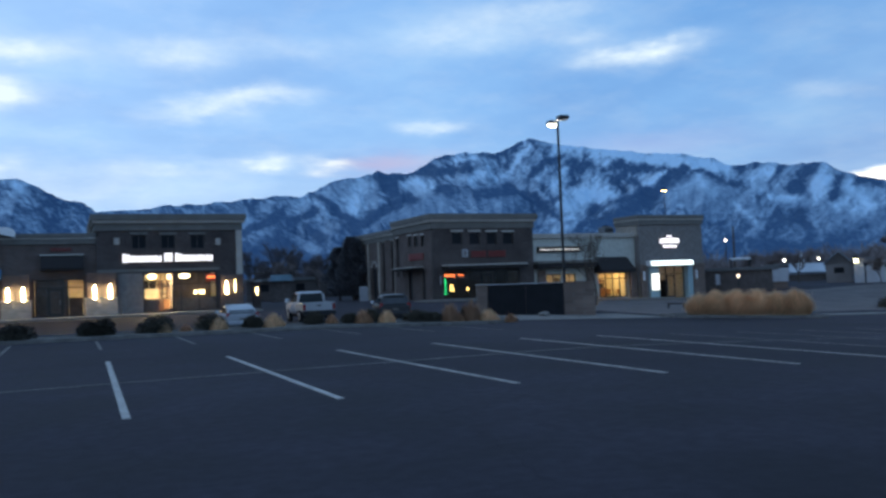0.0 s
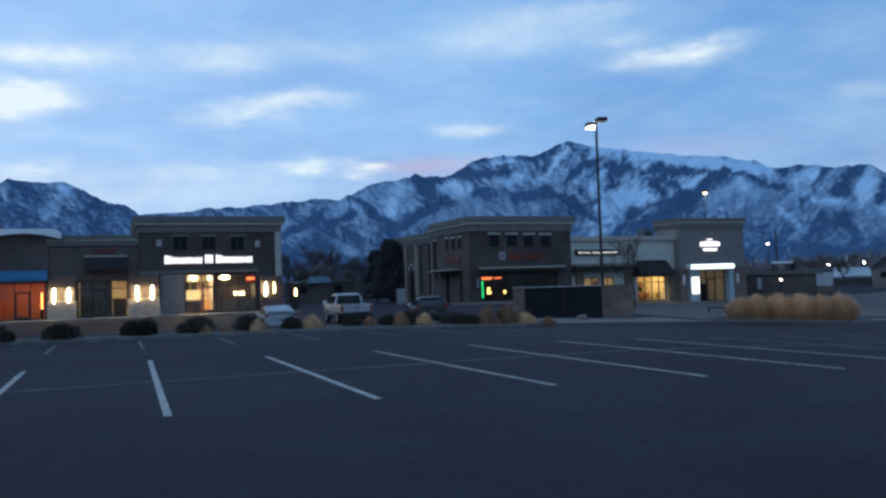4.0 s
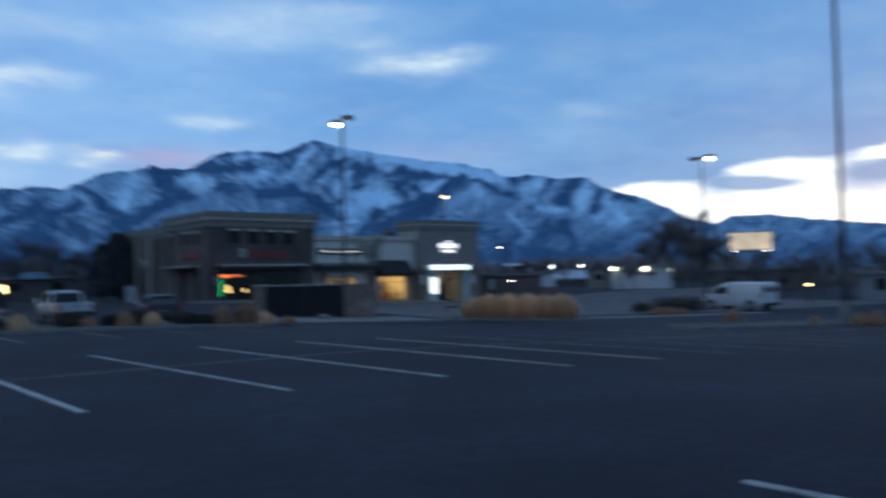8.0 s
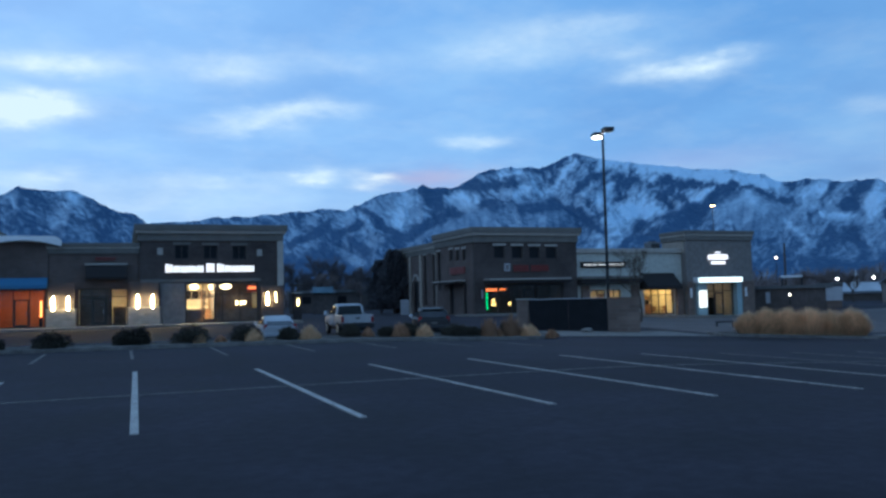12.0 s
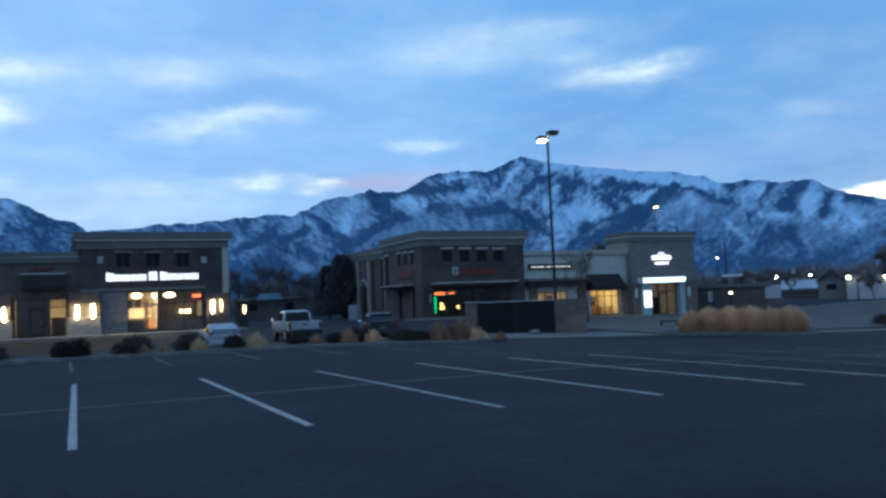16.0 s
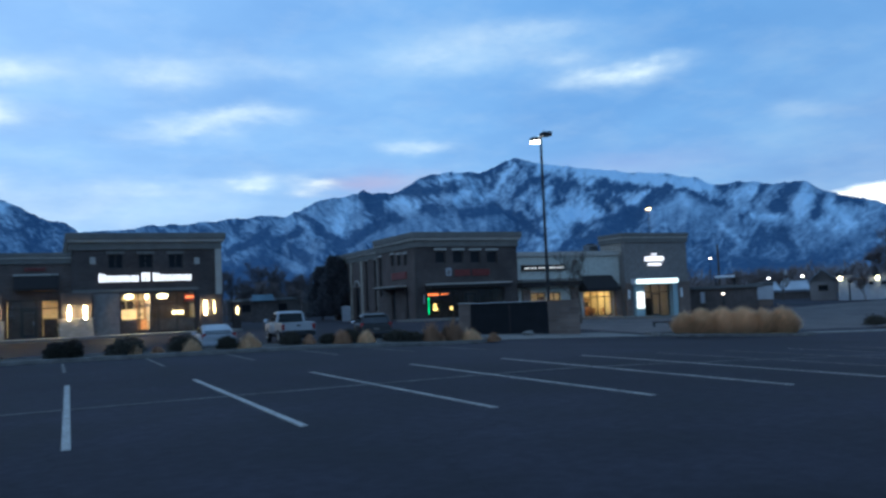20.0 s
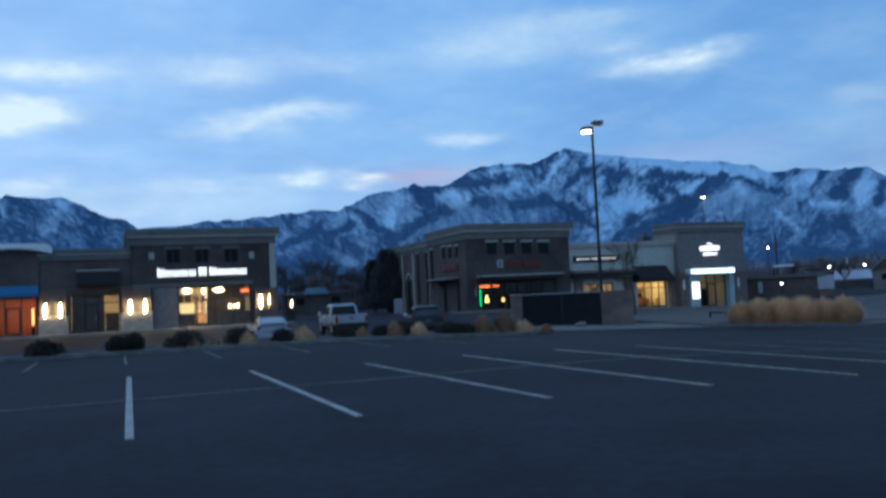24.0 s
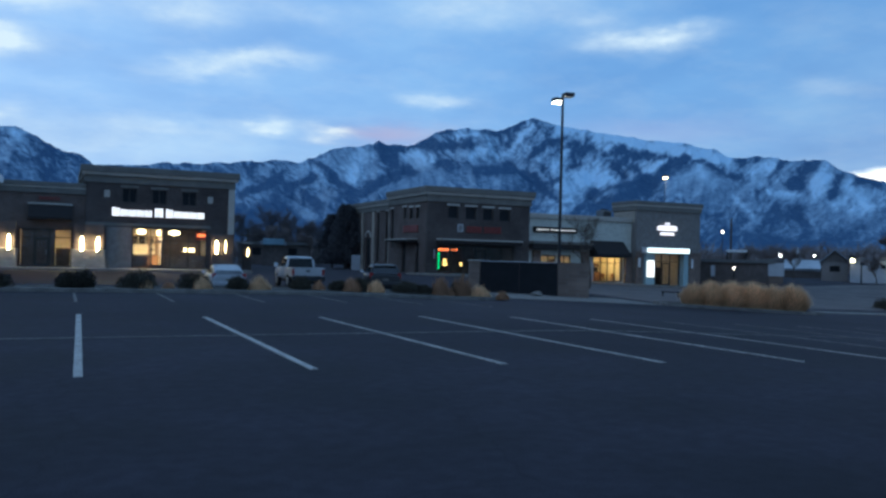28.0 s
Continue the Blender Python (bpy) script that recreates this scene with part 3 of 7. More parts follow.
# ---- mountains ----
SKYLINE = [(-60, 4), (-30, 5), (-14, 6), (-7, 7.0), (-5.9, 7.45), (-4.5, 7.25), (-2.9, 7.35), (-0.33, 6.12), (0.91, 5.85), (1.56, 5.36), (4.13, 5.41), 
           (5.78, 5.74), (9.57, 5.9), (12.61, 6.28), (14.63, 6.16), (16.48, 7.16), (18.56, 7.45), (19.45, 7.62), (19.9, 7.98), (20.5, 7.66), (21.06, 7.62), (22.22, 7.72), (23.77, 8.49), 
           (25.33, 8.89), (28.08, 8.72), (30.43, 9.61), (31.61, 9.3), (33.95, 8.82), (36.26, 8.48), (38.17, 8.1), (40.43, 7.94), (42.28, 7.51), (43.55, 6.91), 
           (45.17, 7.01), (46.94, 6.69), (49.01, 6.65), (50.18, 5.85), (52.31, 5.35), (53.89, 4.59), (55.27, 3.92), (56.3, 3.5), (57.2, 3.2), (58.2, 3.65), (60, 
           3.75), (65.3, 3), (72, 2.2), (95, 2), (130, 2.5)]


def lattice(seed):
    return np.random.RandomState(seed).rand(256, 256)


def value_noise(x, y, seed):
    g = lattice(seed)
    xi, yi = np.floor(x).astype(int), np.floor(y).astype(int)
    fx, fy = x - xi, y - yi
    fx, fy = fx * fx * fx * (fx * (fx * 6 - 15) + 10), fy * fy * fy * (fy * (fy * 6 - 15) + 10)
    a, b, c, d = (g[(xi + i) % 256, (yi + j) % 256] for i, j in ((0, 0), (1, 0), (0, 1), (1, 1)))
    return (a * (1 - fx) + b * fx) * (1 - fy) + (c * (1 - fx) + d * fx) * fy


def ridged(x, y, octaves, seed):
    total, size, norm = 0, 1.0, 0
    for o in range(octaves):
        c, s = math.cos(0.6 + 1.1 * o), math.sin(0.6 + 1.1 * o)
        total = total + size * (1 - np.abs(2 * value_noise((c * x - s * y) * 2**o, (s * x + c * y) * 2**o, seed + o) - 1))
        norm, size = norm + size, size * 0.52
    return total / norm


def fbm(x, y, octaves, seed, fall=0.55):
    total, size, norm = 0, 1.0, 0
    for o in range(octaves):
        c, s = math.cos(0.4 + 0.9 * o), math.sin(0.4 + 0.9 * o)
        total = total + size * value_noise((c * x - s * y) * 2**o, (s * x + c * y) * 2**o, seed + o)
        norm, size = norm + size, size * fall
    return total / norm


def mountains():
    az = np.radians(np.arange(-40, 105.01, 0.075))
    near, crest, far = 1150.0, 3500.0, 4200.0
    r = np.concatenate([np.linspace(near, crest, 165), np.linspace(crest, far, 10)[1:]])
    A, R = np.meshgrid(az, r, indexing="ij")
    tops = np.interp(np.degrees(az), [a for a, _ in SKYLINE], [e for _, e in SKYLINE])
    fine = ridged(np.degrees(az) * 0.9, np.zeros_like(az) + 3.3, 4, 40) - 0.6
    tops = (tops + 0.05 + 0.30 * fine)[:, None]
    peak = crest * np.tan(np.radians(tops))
    t = np.clip((R - near) / (crest - near), 0, 1)
    deg, v = np.degrees(A), t * 7.0
    wu = 2.2 * (fbm(deg * 0.2, v * 0.2, 3, 60) - 0.5)
    wv = 2.2 * (fbm(deg * 0.2 + 40, v * 0.2, 3, 64) - 0.5)
    u, w_ = deg + wu, v + wv
    relief = ridged((u + 0.7 * w_) * 0.24, (w_ - 0.35 * u) * 0.17, 6, 20)
    spur = ridged((u - 0.8 * w_) * 0.13 + 11, w_ * 0.09, 3, 33)
    cut = 1 - t ** 5
    h = peak * t ** 1.05 * (1 - cut * (0.45 * (0.92 - relief) + 0.35 * (0.9 - spur)))
    h = np.where(R > crest, peak * (1 - 0.6 * (R - crest) / (far - crest)), h)
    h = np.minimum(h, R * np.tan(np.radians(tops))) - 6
    near_hill = np.zeros_like(h)
    # nearer hills before the main wall: bearing and height of their crests
    for crest_line, d, front, back in ((((17.4, 3.6), (20.4, 5.0), (22.3, 5.8), (24.7, 6.4), (26.7, 6.75), (28.4, 6.75), (29.4, 6.4), (30.5, 5.6), (31.5, 4.65), (32.4, 4.05), (33.8, 3.2), (35.5, 2.0)), 2350.0, 1000.0, 420.0),
                                       (((32.6, 2.4), (33.7, 3.2), (35.8, 4.0), (37.6, 5.1), (38.9, 6.0), (40.0, 6.6), (40.8, 6.7), (42.1, 6.4), (43.7, 5.7), (45.0, 4.9), (46.3, 3.7), (48.5, 2.2)), 2600.0, 1100.0, 420.0)):
        top = np.interp(np.degrees(az), [p for p, _ in crest_line], [q for _, q in crest_line], 0, 0)[:, None]
        top = top + 0.12 * (ridged(np.degrees(az) * 1.3, np.zeros_like(az) + d, 3, 46)[:, None] - 0.6) * (top > 0)
        up = np.clip((R - d + front) / front, 0, 1) ** 1.1
        rill = 1 - 0.22 * (1 - up ** 3) * (0.9 - ridged(u * 0.55 + d, w_ * 0.12, 4, 52))
        hill = d * np.tan(np.radians(top)) * np.where(R < d, up * rill, np.clip(1 - (R - d) / back, 0, 1)) - 6
        near_hill = np.maximum(near_hill, (hill > h) * np.clip((hill - h) / 25.0, 0, 1))
        h = np.maximum(h, hill)
    # snow lies in bowls and along spurs, thins towards the foot, and is broken by scrub and rock at every scale
    el = np.degrees(np.arctan2(h, R))
    ea = deg + 0.75 * (fbm(deg * 1.1, el * 1.1 + 9, 5, 140, 0.62) - 0.5)
    ee = el + 0.6 * (fbm(deg * 1.1 + 30, el * 1.1, 5, 150, 0.62) - 0.5)
    lie = np.zeros_like(el)

    def streak(a0, e0, a1, e1, wide, amount):
        """Bare gully (below nought) or snowy face from one bearing and height to another."""
        da, de = a1 - a0, e1 - e0
        k = np.clip(((ea - a0) * da + (ee - e0) * de) / (da * da + de * de), 0, 1)
        q = ((ea - a0 - k * da) ** 2 + (ee - e0 - k * de) ** 2) / wide ** 2
        lie[...] += amount * np.exp(-q)

    streak(23.0, 7.7, 26.7, 7.7, 0.35, -0.60)
    streak(23.6, 8.5, 24.8, 8.8, 0.27, -0.50)
    streak(26.8, 8.6, 28.7, 8.7, 0.19, -0.50)
    streak(25.2, 8.3, 26.8, 8.5, 0.19, 0.50)
    streak(23.9, 6.3, 28.6, 6.0, 0.39, -0.50)
    streak(27.0, 5.9, 29.2, 6.1, 0.27, -0.40)
    streak(27.9, 8.8, 29.7, 9.4, 0.35, -0.60)
    streak(29.7, 9.4, 28.5, 7.6, 0.19, -0.40)
    streak(29.1, 7.9, 28.2, 7.0, 0.23, -0.50)
    streak(30.5, 9.1, 28.2, 7.0, 0.16, 0.70)
    streak(27.3, 7.8, 28.0, 7.0, 0.16, 0.50)
    streak(26.7, 7.5, 26.3, 6.8, 0.35, 0.35)
    streak(30.5, 9.4, 31.4, 8.5, 0.19, -0.30)
    streak(31.3, 7.8, 30.2, 6.7, 0.23, -0.50)
    streak(32.1, 8.1, 31.8, 7.9, 0.23, -0.55)
    streak(30.9, 6.4, 31.8, 5.7, 0.23, -0.20)
    streak(31.8, 5.3, 32.4, 5.8, 0.16, -0.40)
    streak(33.2, 7.9, 33.2, 6.3, 0.24, -0.50)
    streak(33.1, 6.5, 34.4, 7.6, 0.32, -0.47)
    streak(33.6, 7.6, 34.6, 7.4, 0.24, -0.36)
    streak(32.8, 8.7, 33.3, 8.5, 0.11, -0.32)
    streak(35.3, 7.5, 35.7, 6.5, 0.21, -0.32)
    streak(35.3, 6.5, 34.9, 6.0, 0.14, -0.29)
    streak(37.0, 7.6, 36.2, 6.3, 0.39, -0.47)
    streak(36.6, 7.4, 38.1, 7.1, 0.28, -0.40)
    streak(37.3, 6.8, 37.6, 5.5, 0.32, -0.40)
    streak(38.1, 7.1, 39.7, 7.0, 0.21, -0.40)
    streak(35.8, 6.2, 36.6, 6.8, 0.21, -0.29)
    streak(37.6, 5.5, 34.6, 4.5, 0.24, -0.43)
    streak(34.6, 4.6, 33.6, 3.4, 0.23, -0.65)
    streak(40.4, 6.9, 38.0, 5.2, 0.47, -0.80)
    streak(38.0, 5.2, 35.7, 3.5, 0.54, -0.75)
    streak(35.4, 4.1, 34.6, 3.4, 0.23, -0.50)
    streak(37.9, 6.1, 39.5, 6.7, 0.19, 0.55)
    streak(36.5, 5.0, 35.4, 4.6, 0.12, 0.45)
    streak(34.7, 5.8, 32.7, 4.1, 0.86, 0.60)
    streak(32.5, 8.7, 35.9, 8.4, 0.39, 0.50)
    streak(35.9, 8.3, 34.8, 7.8, 0.35, 0.40)
    streak(33.9, 5.5, 36.2, 5.5, 0.39, 0.35)
    streak(32.4, 5.2, 32.1, 6.4, 0.47, 0.35)
    streak(29.0, 6.4, 30.7, 5.5, 0.23, -0.60)
    streak(30.7, 5.5, 32.3, 4.1, 0.35, -0.70)
    streak(40.4, 6.9, 42.0, 6.5, 0.19, -0.60)
    streak(42.0, 6.5, 43.7, 5.7, 0.19, -0.60)
    streak(43.8, 6.7, 45.1, 6.9, 0.27, -0.60)
    streak(44.2, 6.4, 43.7, 6.0, 0.23, -0.50)
    streak(46.1, 6.6, 44.8, 5.8, 0.31, 0.50)
    streak(46.7, 6.6, 45.8, 5.6, 0.16, -0.50)
    streak(48.6, 6.5, 47.1, 5.2, 0.43, -0.75)
    streak(47.1, 5.2, 48.0, 4.6, 0.31, -0.50)
    streak(49.1, 6.3, 48.4, 4.6, 0.51, 0.60)
    streak(49.9, 5.7, 49.4, 4.5, 0.23, -0.70)
    streak(50.3, 5.2, 51.2, 4.1, 0.35, 0.50)
    streak(50.2, 4.2, 49.6, 3.9, 0.31, 0.40)
    streak(45.7, 4.8, 47.0, 4.6, 0.31, 0.45)
    streak(50.5, 3.5, 51.5, 3.6, 0.31, 0.30)
    streak(47.6, 3.4, 47.9, 2.7, 0.31, -0.45)
    streak(46.0, 3.5, 47.3, 3.1, 0.54, -0.30)
    streak(43.7, 4.4, 45.0, 2.7, 0.23, 0.30)
    streak(41.3, 6.2, 42.3, 5.1, 0.31, 0.40)
    streak(39.8, 4.7, 40.5, 4.3, 0.54, 0.15)
    streak(50.9, 5.4, 52.0, 5.0, 0.31, -0.50)
    streak(44.6, 1.6, 48.2, 1.1, 0.35, -0.45)
    streak(-2.7, 6.9, -3.3, 5.9, 0.70, 0.30)
    streak(36.3, 8.2, 43.1, 6.8, 0.35, 0.90)
    streak(20.1, 7.7, 20.8, 6.4, 0.47, -0.65)
    streak(20.9, 7.2, 22.4, 7.5, 0.31, -0.65)
    streak(18.6, 6.7, 18.0, 5.0, 0.70, 0.35)
    streak(16.0, 6.2, 16.9, 5.2, 0.23, -0.55)
    streak(16.9, 5.2, 18.4, 4.2, 0.27, -0.60)
    streak(18.4, 4.2, 21.1, 5.5, 0.31, -0.55)
    streak(21.1, 5.5, 22.3, 5.8, 0.31, -0.35)
    streak(21.4, 6.7, 22.6, 7.0, 0.39, 0.40)
    streak(22.4, 6.1, 23.6, 6.6, 0.35, 0.30)
    streak(10.9, 5.7, 12.4, 6.1, 0.23, -0.30)
    streak(13.5, 5.2, 10.8, 3.8, 0.27, -0.50)
    streak(15.4, 5.3, 13.8, 4.4, 0.23, -0.45)
    streak(13.0, 3.3, 11.1, 2.4, 0.31, -0.45)
    streak(14.9, 4.2, 15.7, 3.4, 0.31, -0.45)
    streak(14.2, 5.7, 15.8, 5.7, 0.31, 0.15)
    streak(10.8, 4.3, 11.5, 3.9, 0.31, 0.25)
    streak(14.9, 2.9, 16.8, 2.5, 0.54, 0.15)
    side = np.clip((deg - 26.0) / 6.0, 0, 1)

    def grain(wide_, tall_, octaves, seed):
        """Ribs that fall to one side left of the summit and to the other right of it."""
        east = ridged((ea - 0.9 * ee) * wide_ + 3, (ee + 0.45 * ea) * tall_, octaves, seed)
        west = ridged((ea + 0.9 * ee) * wide_ + 3, (ee - 0.45 * ea) * tall_, octaves, seed + 7)
        return west * (1 - side) + east * side

    veins, ribs, crags = grain(0.62, 0.42, 5, 80), grain(1.15, 0.6, 3, 240), grain(2.6, 1.5, 4, 180)
    needles = grain(5.2, 2.2, 2, 300)
    mottle = fbm(deg * 1.9, el * 2.1, 6, 100, 0.8)
    broad = fbm(deg * 0.3 + 5, el * 0.45, 3, 120)
    aspect = np.tanh(1.2 * np.gradient(h, axis=0) / (R * np.radians(0.075)))
    high = np.clip((el / tops - 0.3) / 0.5, 0, 1)
    left = np.clip((23.0 - deg) / 5.0, 0, 1)
    level = 0.23 + 0.21 * high - 0.02 * near_hill - 0.15 * left - 0.05 * np.clip((19.0 - deg) / 3.0, 0, 1) - 0.06 * np.clip((6.5 - deg) / 2.0, 0, 1) - (0.17 - 0.08 * np.clip((deg - 42.0) / 3.0, 0, 1)) * np.clip((4.0 - el) / 2.5, 0, 1)
    rough = (0.55 + 0.45 * np.exp(-((deg - 34.0) / 10.0) ** 4)) * (0.55 + 0.45 * high) * (1 - 0.65 * near_hill)
    snow = level + 1.1 * lie * (1 - 0.25 * near_hill + 0.35 * left) + 0.12 * aspect + rough * (0.35 * (0.62 - veins) + 0.9 * (0.6 - ribs) + 1.3 * (0.6 - crags) + 0.7 * (0.6 - needles) + 0.6 * (mottle - 0.5)) + 0.25 * (broad - 0.5)
    drift = np.clip((deg - 30.5) / 1.5, 0, 1) * np.clip((43.5 - deg) / 1.5, 0, 1)
    snow = snow + 0.45 * drift * np.exp(-((tops - el) / 0.4) ** 2)
    snow = np.clip(snow, 0, 1)
    verts = np.stack([R * np.sin(A), R * np.cos(A), h], -1).reshape(-1, 3)
    n, m = A.shape
    i, j = np.meshgrid(np.arange(n - 1), np.arange(m - 1), indexing="ij")
    a = (i * m + j).ravel()
    quads = np.stack([a, a + m, a + m + 1, a + 1], -1)[:, ::-1]
    mesh = bpy.data.meshes.new("mountain_range")
    mesh.from_pydata(verts.tolist(), [], quads.tolist())
    mesh.polygons.foreach_set("use_smooth", [True] * len(quads))
    mesh.attributes.new("snow", "FLOAT", "POINT").data.foreach_set("value", snow.ravel().astype(np.float32))
    mat = bpy.data.materials.new("hazed_snowy_rock")
    mat.use_nodes = True
    nt = mat.node_tree
    b = nt.nodes["Principled BSDF"]
    b.inputs["Roughness"].default_value = 0.9
    b.inputs["Specular IOR Level"].default_value = 0.1
    place_ = nt.nodes.new("ShaderNodeNewGeometry").outputs["Position"]
    cover = nt.nodes.new("ShaderNodeAttribute")
    cover.attribute_name = "snow"
    trees = nt.nodes.new("ShaderNodeTexNoise")
    nt.links.new(place_, trees.inputs["Vector"])
    trees.inputs["Scale"].default_value, trees.inputs["Detail"].default_value, trees.inputs["Roughness"].default_value = 0.05, 10, 0.75
    off = nt.nodes.new("ShaderNodeMath")
    off.operation = "MULTIPLY_ADD"
    off.inputs[1].default_value, off.inputs[2].default_value = 1.0, -0.5
    nt.links.new(trees.outputs[0], off.inputs[0])
    add = nt.nodes.new("ShaderNodeMath")
    nt.links.new(cover.outputs["Fac"], add.inputs[0])
    nt.links.new(off.outputs[0], add.inputs[1])
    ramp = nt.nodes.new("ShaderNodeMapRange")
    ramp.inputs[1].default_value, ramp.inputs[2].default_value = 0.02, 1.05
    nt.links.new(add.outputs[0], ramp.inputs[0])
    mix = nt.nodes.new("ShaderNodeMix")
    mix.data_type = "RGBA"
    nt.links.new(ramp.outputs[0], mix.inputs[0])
    # the blue haze of distance is put into both rock and snow colours
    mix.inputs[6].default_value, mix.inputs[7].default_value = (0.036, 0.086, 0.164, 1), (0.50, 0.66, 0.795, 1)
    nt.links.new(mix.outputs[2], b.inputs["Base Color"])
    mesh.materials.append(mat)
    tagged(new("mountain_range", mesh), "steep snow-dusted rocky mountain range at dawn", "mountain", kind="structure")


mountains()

# ---- shops ----
F0 = 69.0  # the line of the shop fronts


def window(parent, u0, u1, z0, z1, face, along="x", panes=1, glass=GLASS_DARK, lintel=False, bar=0.06, depth=0.12, stone=None):
    """A framed window in an opening: frame, panes, and a pale lintel where it has one."""
    def b(ua, ub, za, zb, da, db, mat, name, up, label=""):
        bm = box(ua, ub, face + da, face + db, za, zb) if along == "x" else box(face + da, face + db, ua, ub, za, zb)
        return part(name, bm, mat, up, label)
    win = b(u0, u1, z1 - bar, z1, depth, depth + 0.08, FRAME, "window", parent)
    b(u0, u1, z0, z0 + bar, depth, depth + 0.08, FRAME, "window_frame", win)
    for k in range(panes + 1):
        u = u0 + (u1 - u0 - bar) * k / panes
        b(u, u + bar, z0 + bar, z1 - bar, depth, depth + 0.08, FRAME, "window_frame", win)
    for k in range(panes):
        a, c = u0 + (u1 - u0 - bar) * k / panes + bar, u0 + (u1 - u0 - bar) * (k + 1) / panes
        b(a, c, z0 + bar, z1 - bar, depth + 0.03, depth + 0.045, glass, "pane", win)
    if lintel:
        b(u0 - 0.12, u1 + 0.12, z1 + 0.003, z1 + 0.19, -0.06, 0.02, stone or TRIM, "lintel", win, "plain stone lintel")
    return win


def clear_glass():
    m = bpy.data.materials.new("clear_glass")
    m.use_nodes = True
    b = m.node_tree.nodes["Principled BSDF"]
    b.inputs["Transmission Weight"].default_value, b.inputs["Roughness"].default_value, b.inputs["IOR"].default_value = 1.0, 0.02, 1.2
    b.inputs["Base Color"].default_value = (0.95, 0.95, 0.93, 1)
    return m


GLASS = clear_glass()


def shopfront(parent, x0, x1, z0, z1, face, door=None, bars=3, transom=None):
    """Tall glazed front: frame members, clear panes and a framed door."""
    f = 0.07
    front = part("shopfront_frame", box(x0, x1, face + 0.1, face + 0.2, z1 - f, z1), FRAME, parent)
    part("sill", box(x0, x1, face + 0.08, face + 0.22, z0, z0 + 0.12), FRAME, front)
    xs = [x0 + (x1 - x0 - f) * k / bars for k in range(bars + 1)]
    if door:
        xs = sorted([x for x in xs if not door[0] - 0.3 < x < door[1] + 0.3] + [door[0] - f, door[1]])
    for x in xs:
        part("mullion", box(x, x + f, face + 0.1, face + 0.2, z0 + 0.12, z1 - f), FRAME, front)
    if transom:
        part("transom", box(x0 + f, x1 - f, face + 0.11, face + 0.19, transom, transom + f), FRAME, front)
    for a, b in zip(xs, xs[1:]):
        p = part("pane", box(a + f, b, face + 0.145, face + 0.157, z0 + 0.12, z1 - f), GLASS, front)
        p.visible_shadow = False
    if door:
        d = part("door", box(door[0] + 0.02, door[0] + 0.12, face + 0.09, face + 0.13, z0 + 0.05, door[2]), FRAME, parent, "dark framed glass door")
        part("stile", box(door[1] - 0.12, door[1] - 0.02, face + 0.09, face + 0.13, z0 + 0.05, door[2]), FRAME, d)
        part("rail", box(door[0] + 0.12, door[1] - 0.12, face + 0.09, face + 0.13, door[2] - 0.12, door[2]), FRAME, d)
        part("rail", box(door[0] + 0.12, door[1] - 0.12, face + 0.09, face + 0.13, z0 + 0.05, z0 + 0.28), FRAME, d)
        part("handle", box(door[1] - 0.2, door[1] - 0.16, face + 0.03, face + 0.07, z0 + 0.9, z0 + 1.25, 0.01), STEEL, d, "steel pull handle")


def cornice(parent, x0, x1, y0, y1, z0, z1, out=0.4, sides=("front", "left", "right")):
    """Stepped cornice of three bands round a parapet; the middle band is pale."""
    h = z1 - z0
    for k, (a, b, o, mat, label) in enumerate(((0.0, 0.45, 0.12, CORNICE, ""), (0.45, 0.62, out * 0.75, TRIM, "pale moulded band"), (0.62, 1.0, out, CORNICE, ""))):
        za, zb = z0 + a * h + 0.002 * k, z0 + b * h
        part("cornice_band", box(x0 - o, x1 + o, y0 - o, y1, za, zb, 0.02), mat, parent, label)


def sconce(x, y, z0, z1, slim=1.0, glow=None):
    """A rounded lit wall lamp with a dark cap and base."""
    zc = (z0 + z1) / 2
    t = thing("wall_lamp", (x, y, zc), "tall warm glowing sconce on a pier", "wall lamp", "warm sconces")
    h = (z1 - z0) / 2
    bm = bmesh.new()
    tube([(0, -0.11, -h), (0, -0.11, -h * 0.6), (0, -0.11, 0), (0, -0.11, h * 0.6), (0, -0.11, h)], [r * slim for r in (0.022, 0.07, 0.088, 0.07, 0.022)], 12, bm)
    part("shade", bm, glow or SCONCE_WARM, t, "glowing cream glass")
    part("cap", box(-0.09 * slim, 0.09 * slim, -0.2, 0.0, h, h + 0.05, 0.01), DARK_METAL, t)
    part("base", box(-0.09 * slim, 0.09 * slim, -0.2, 0.0, -h - 0.05, -h, 0.01), DARK_METAL, t)
    return t


def sign_bars(name, spans, z0, z1, y, mat, label, depth=0.12, parent=None, notched=False):
    """A row of plain raised bars standing for lettering; spans of start, width, relative height."""
    t = parent or thing(name, (spans[0][0], y, z0), label, "shop sign")
    for k, (x, w_, tall) in enumerate(spans):
        a, b, h = x - spans[0][0], x + w_ - spans[0][0], (z1 - z0) * tall
        bm = box(a, b, -depth, 0, 0, h, 0.015)
        if notched:
            bm.free()
            n = w_ * 0.16
            c = a + w_ * (0.42, 0.5, 0.36)[k % 3]
            low = k % 2
            bm = join(join(box(a, c, -depth, 0, 0, h, 0.02), box(c + n, b, -depth, 0, 0, h * (1.0 if k % 3 else 0.92), 0.02)),
                      box(c - 0.01, c + n + 0.01, -depth, 0, h * (0.5 if low else 0.0), h * (1.0 if low else 0.5), 0.01))
        part("bar", bm, mat, t)
    return t


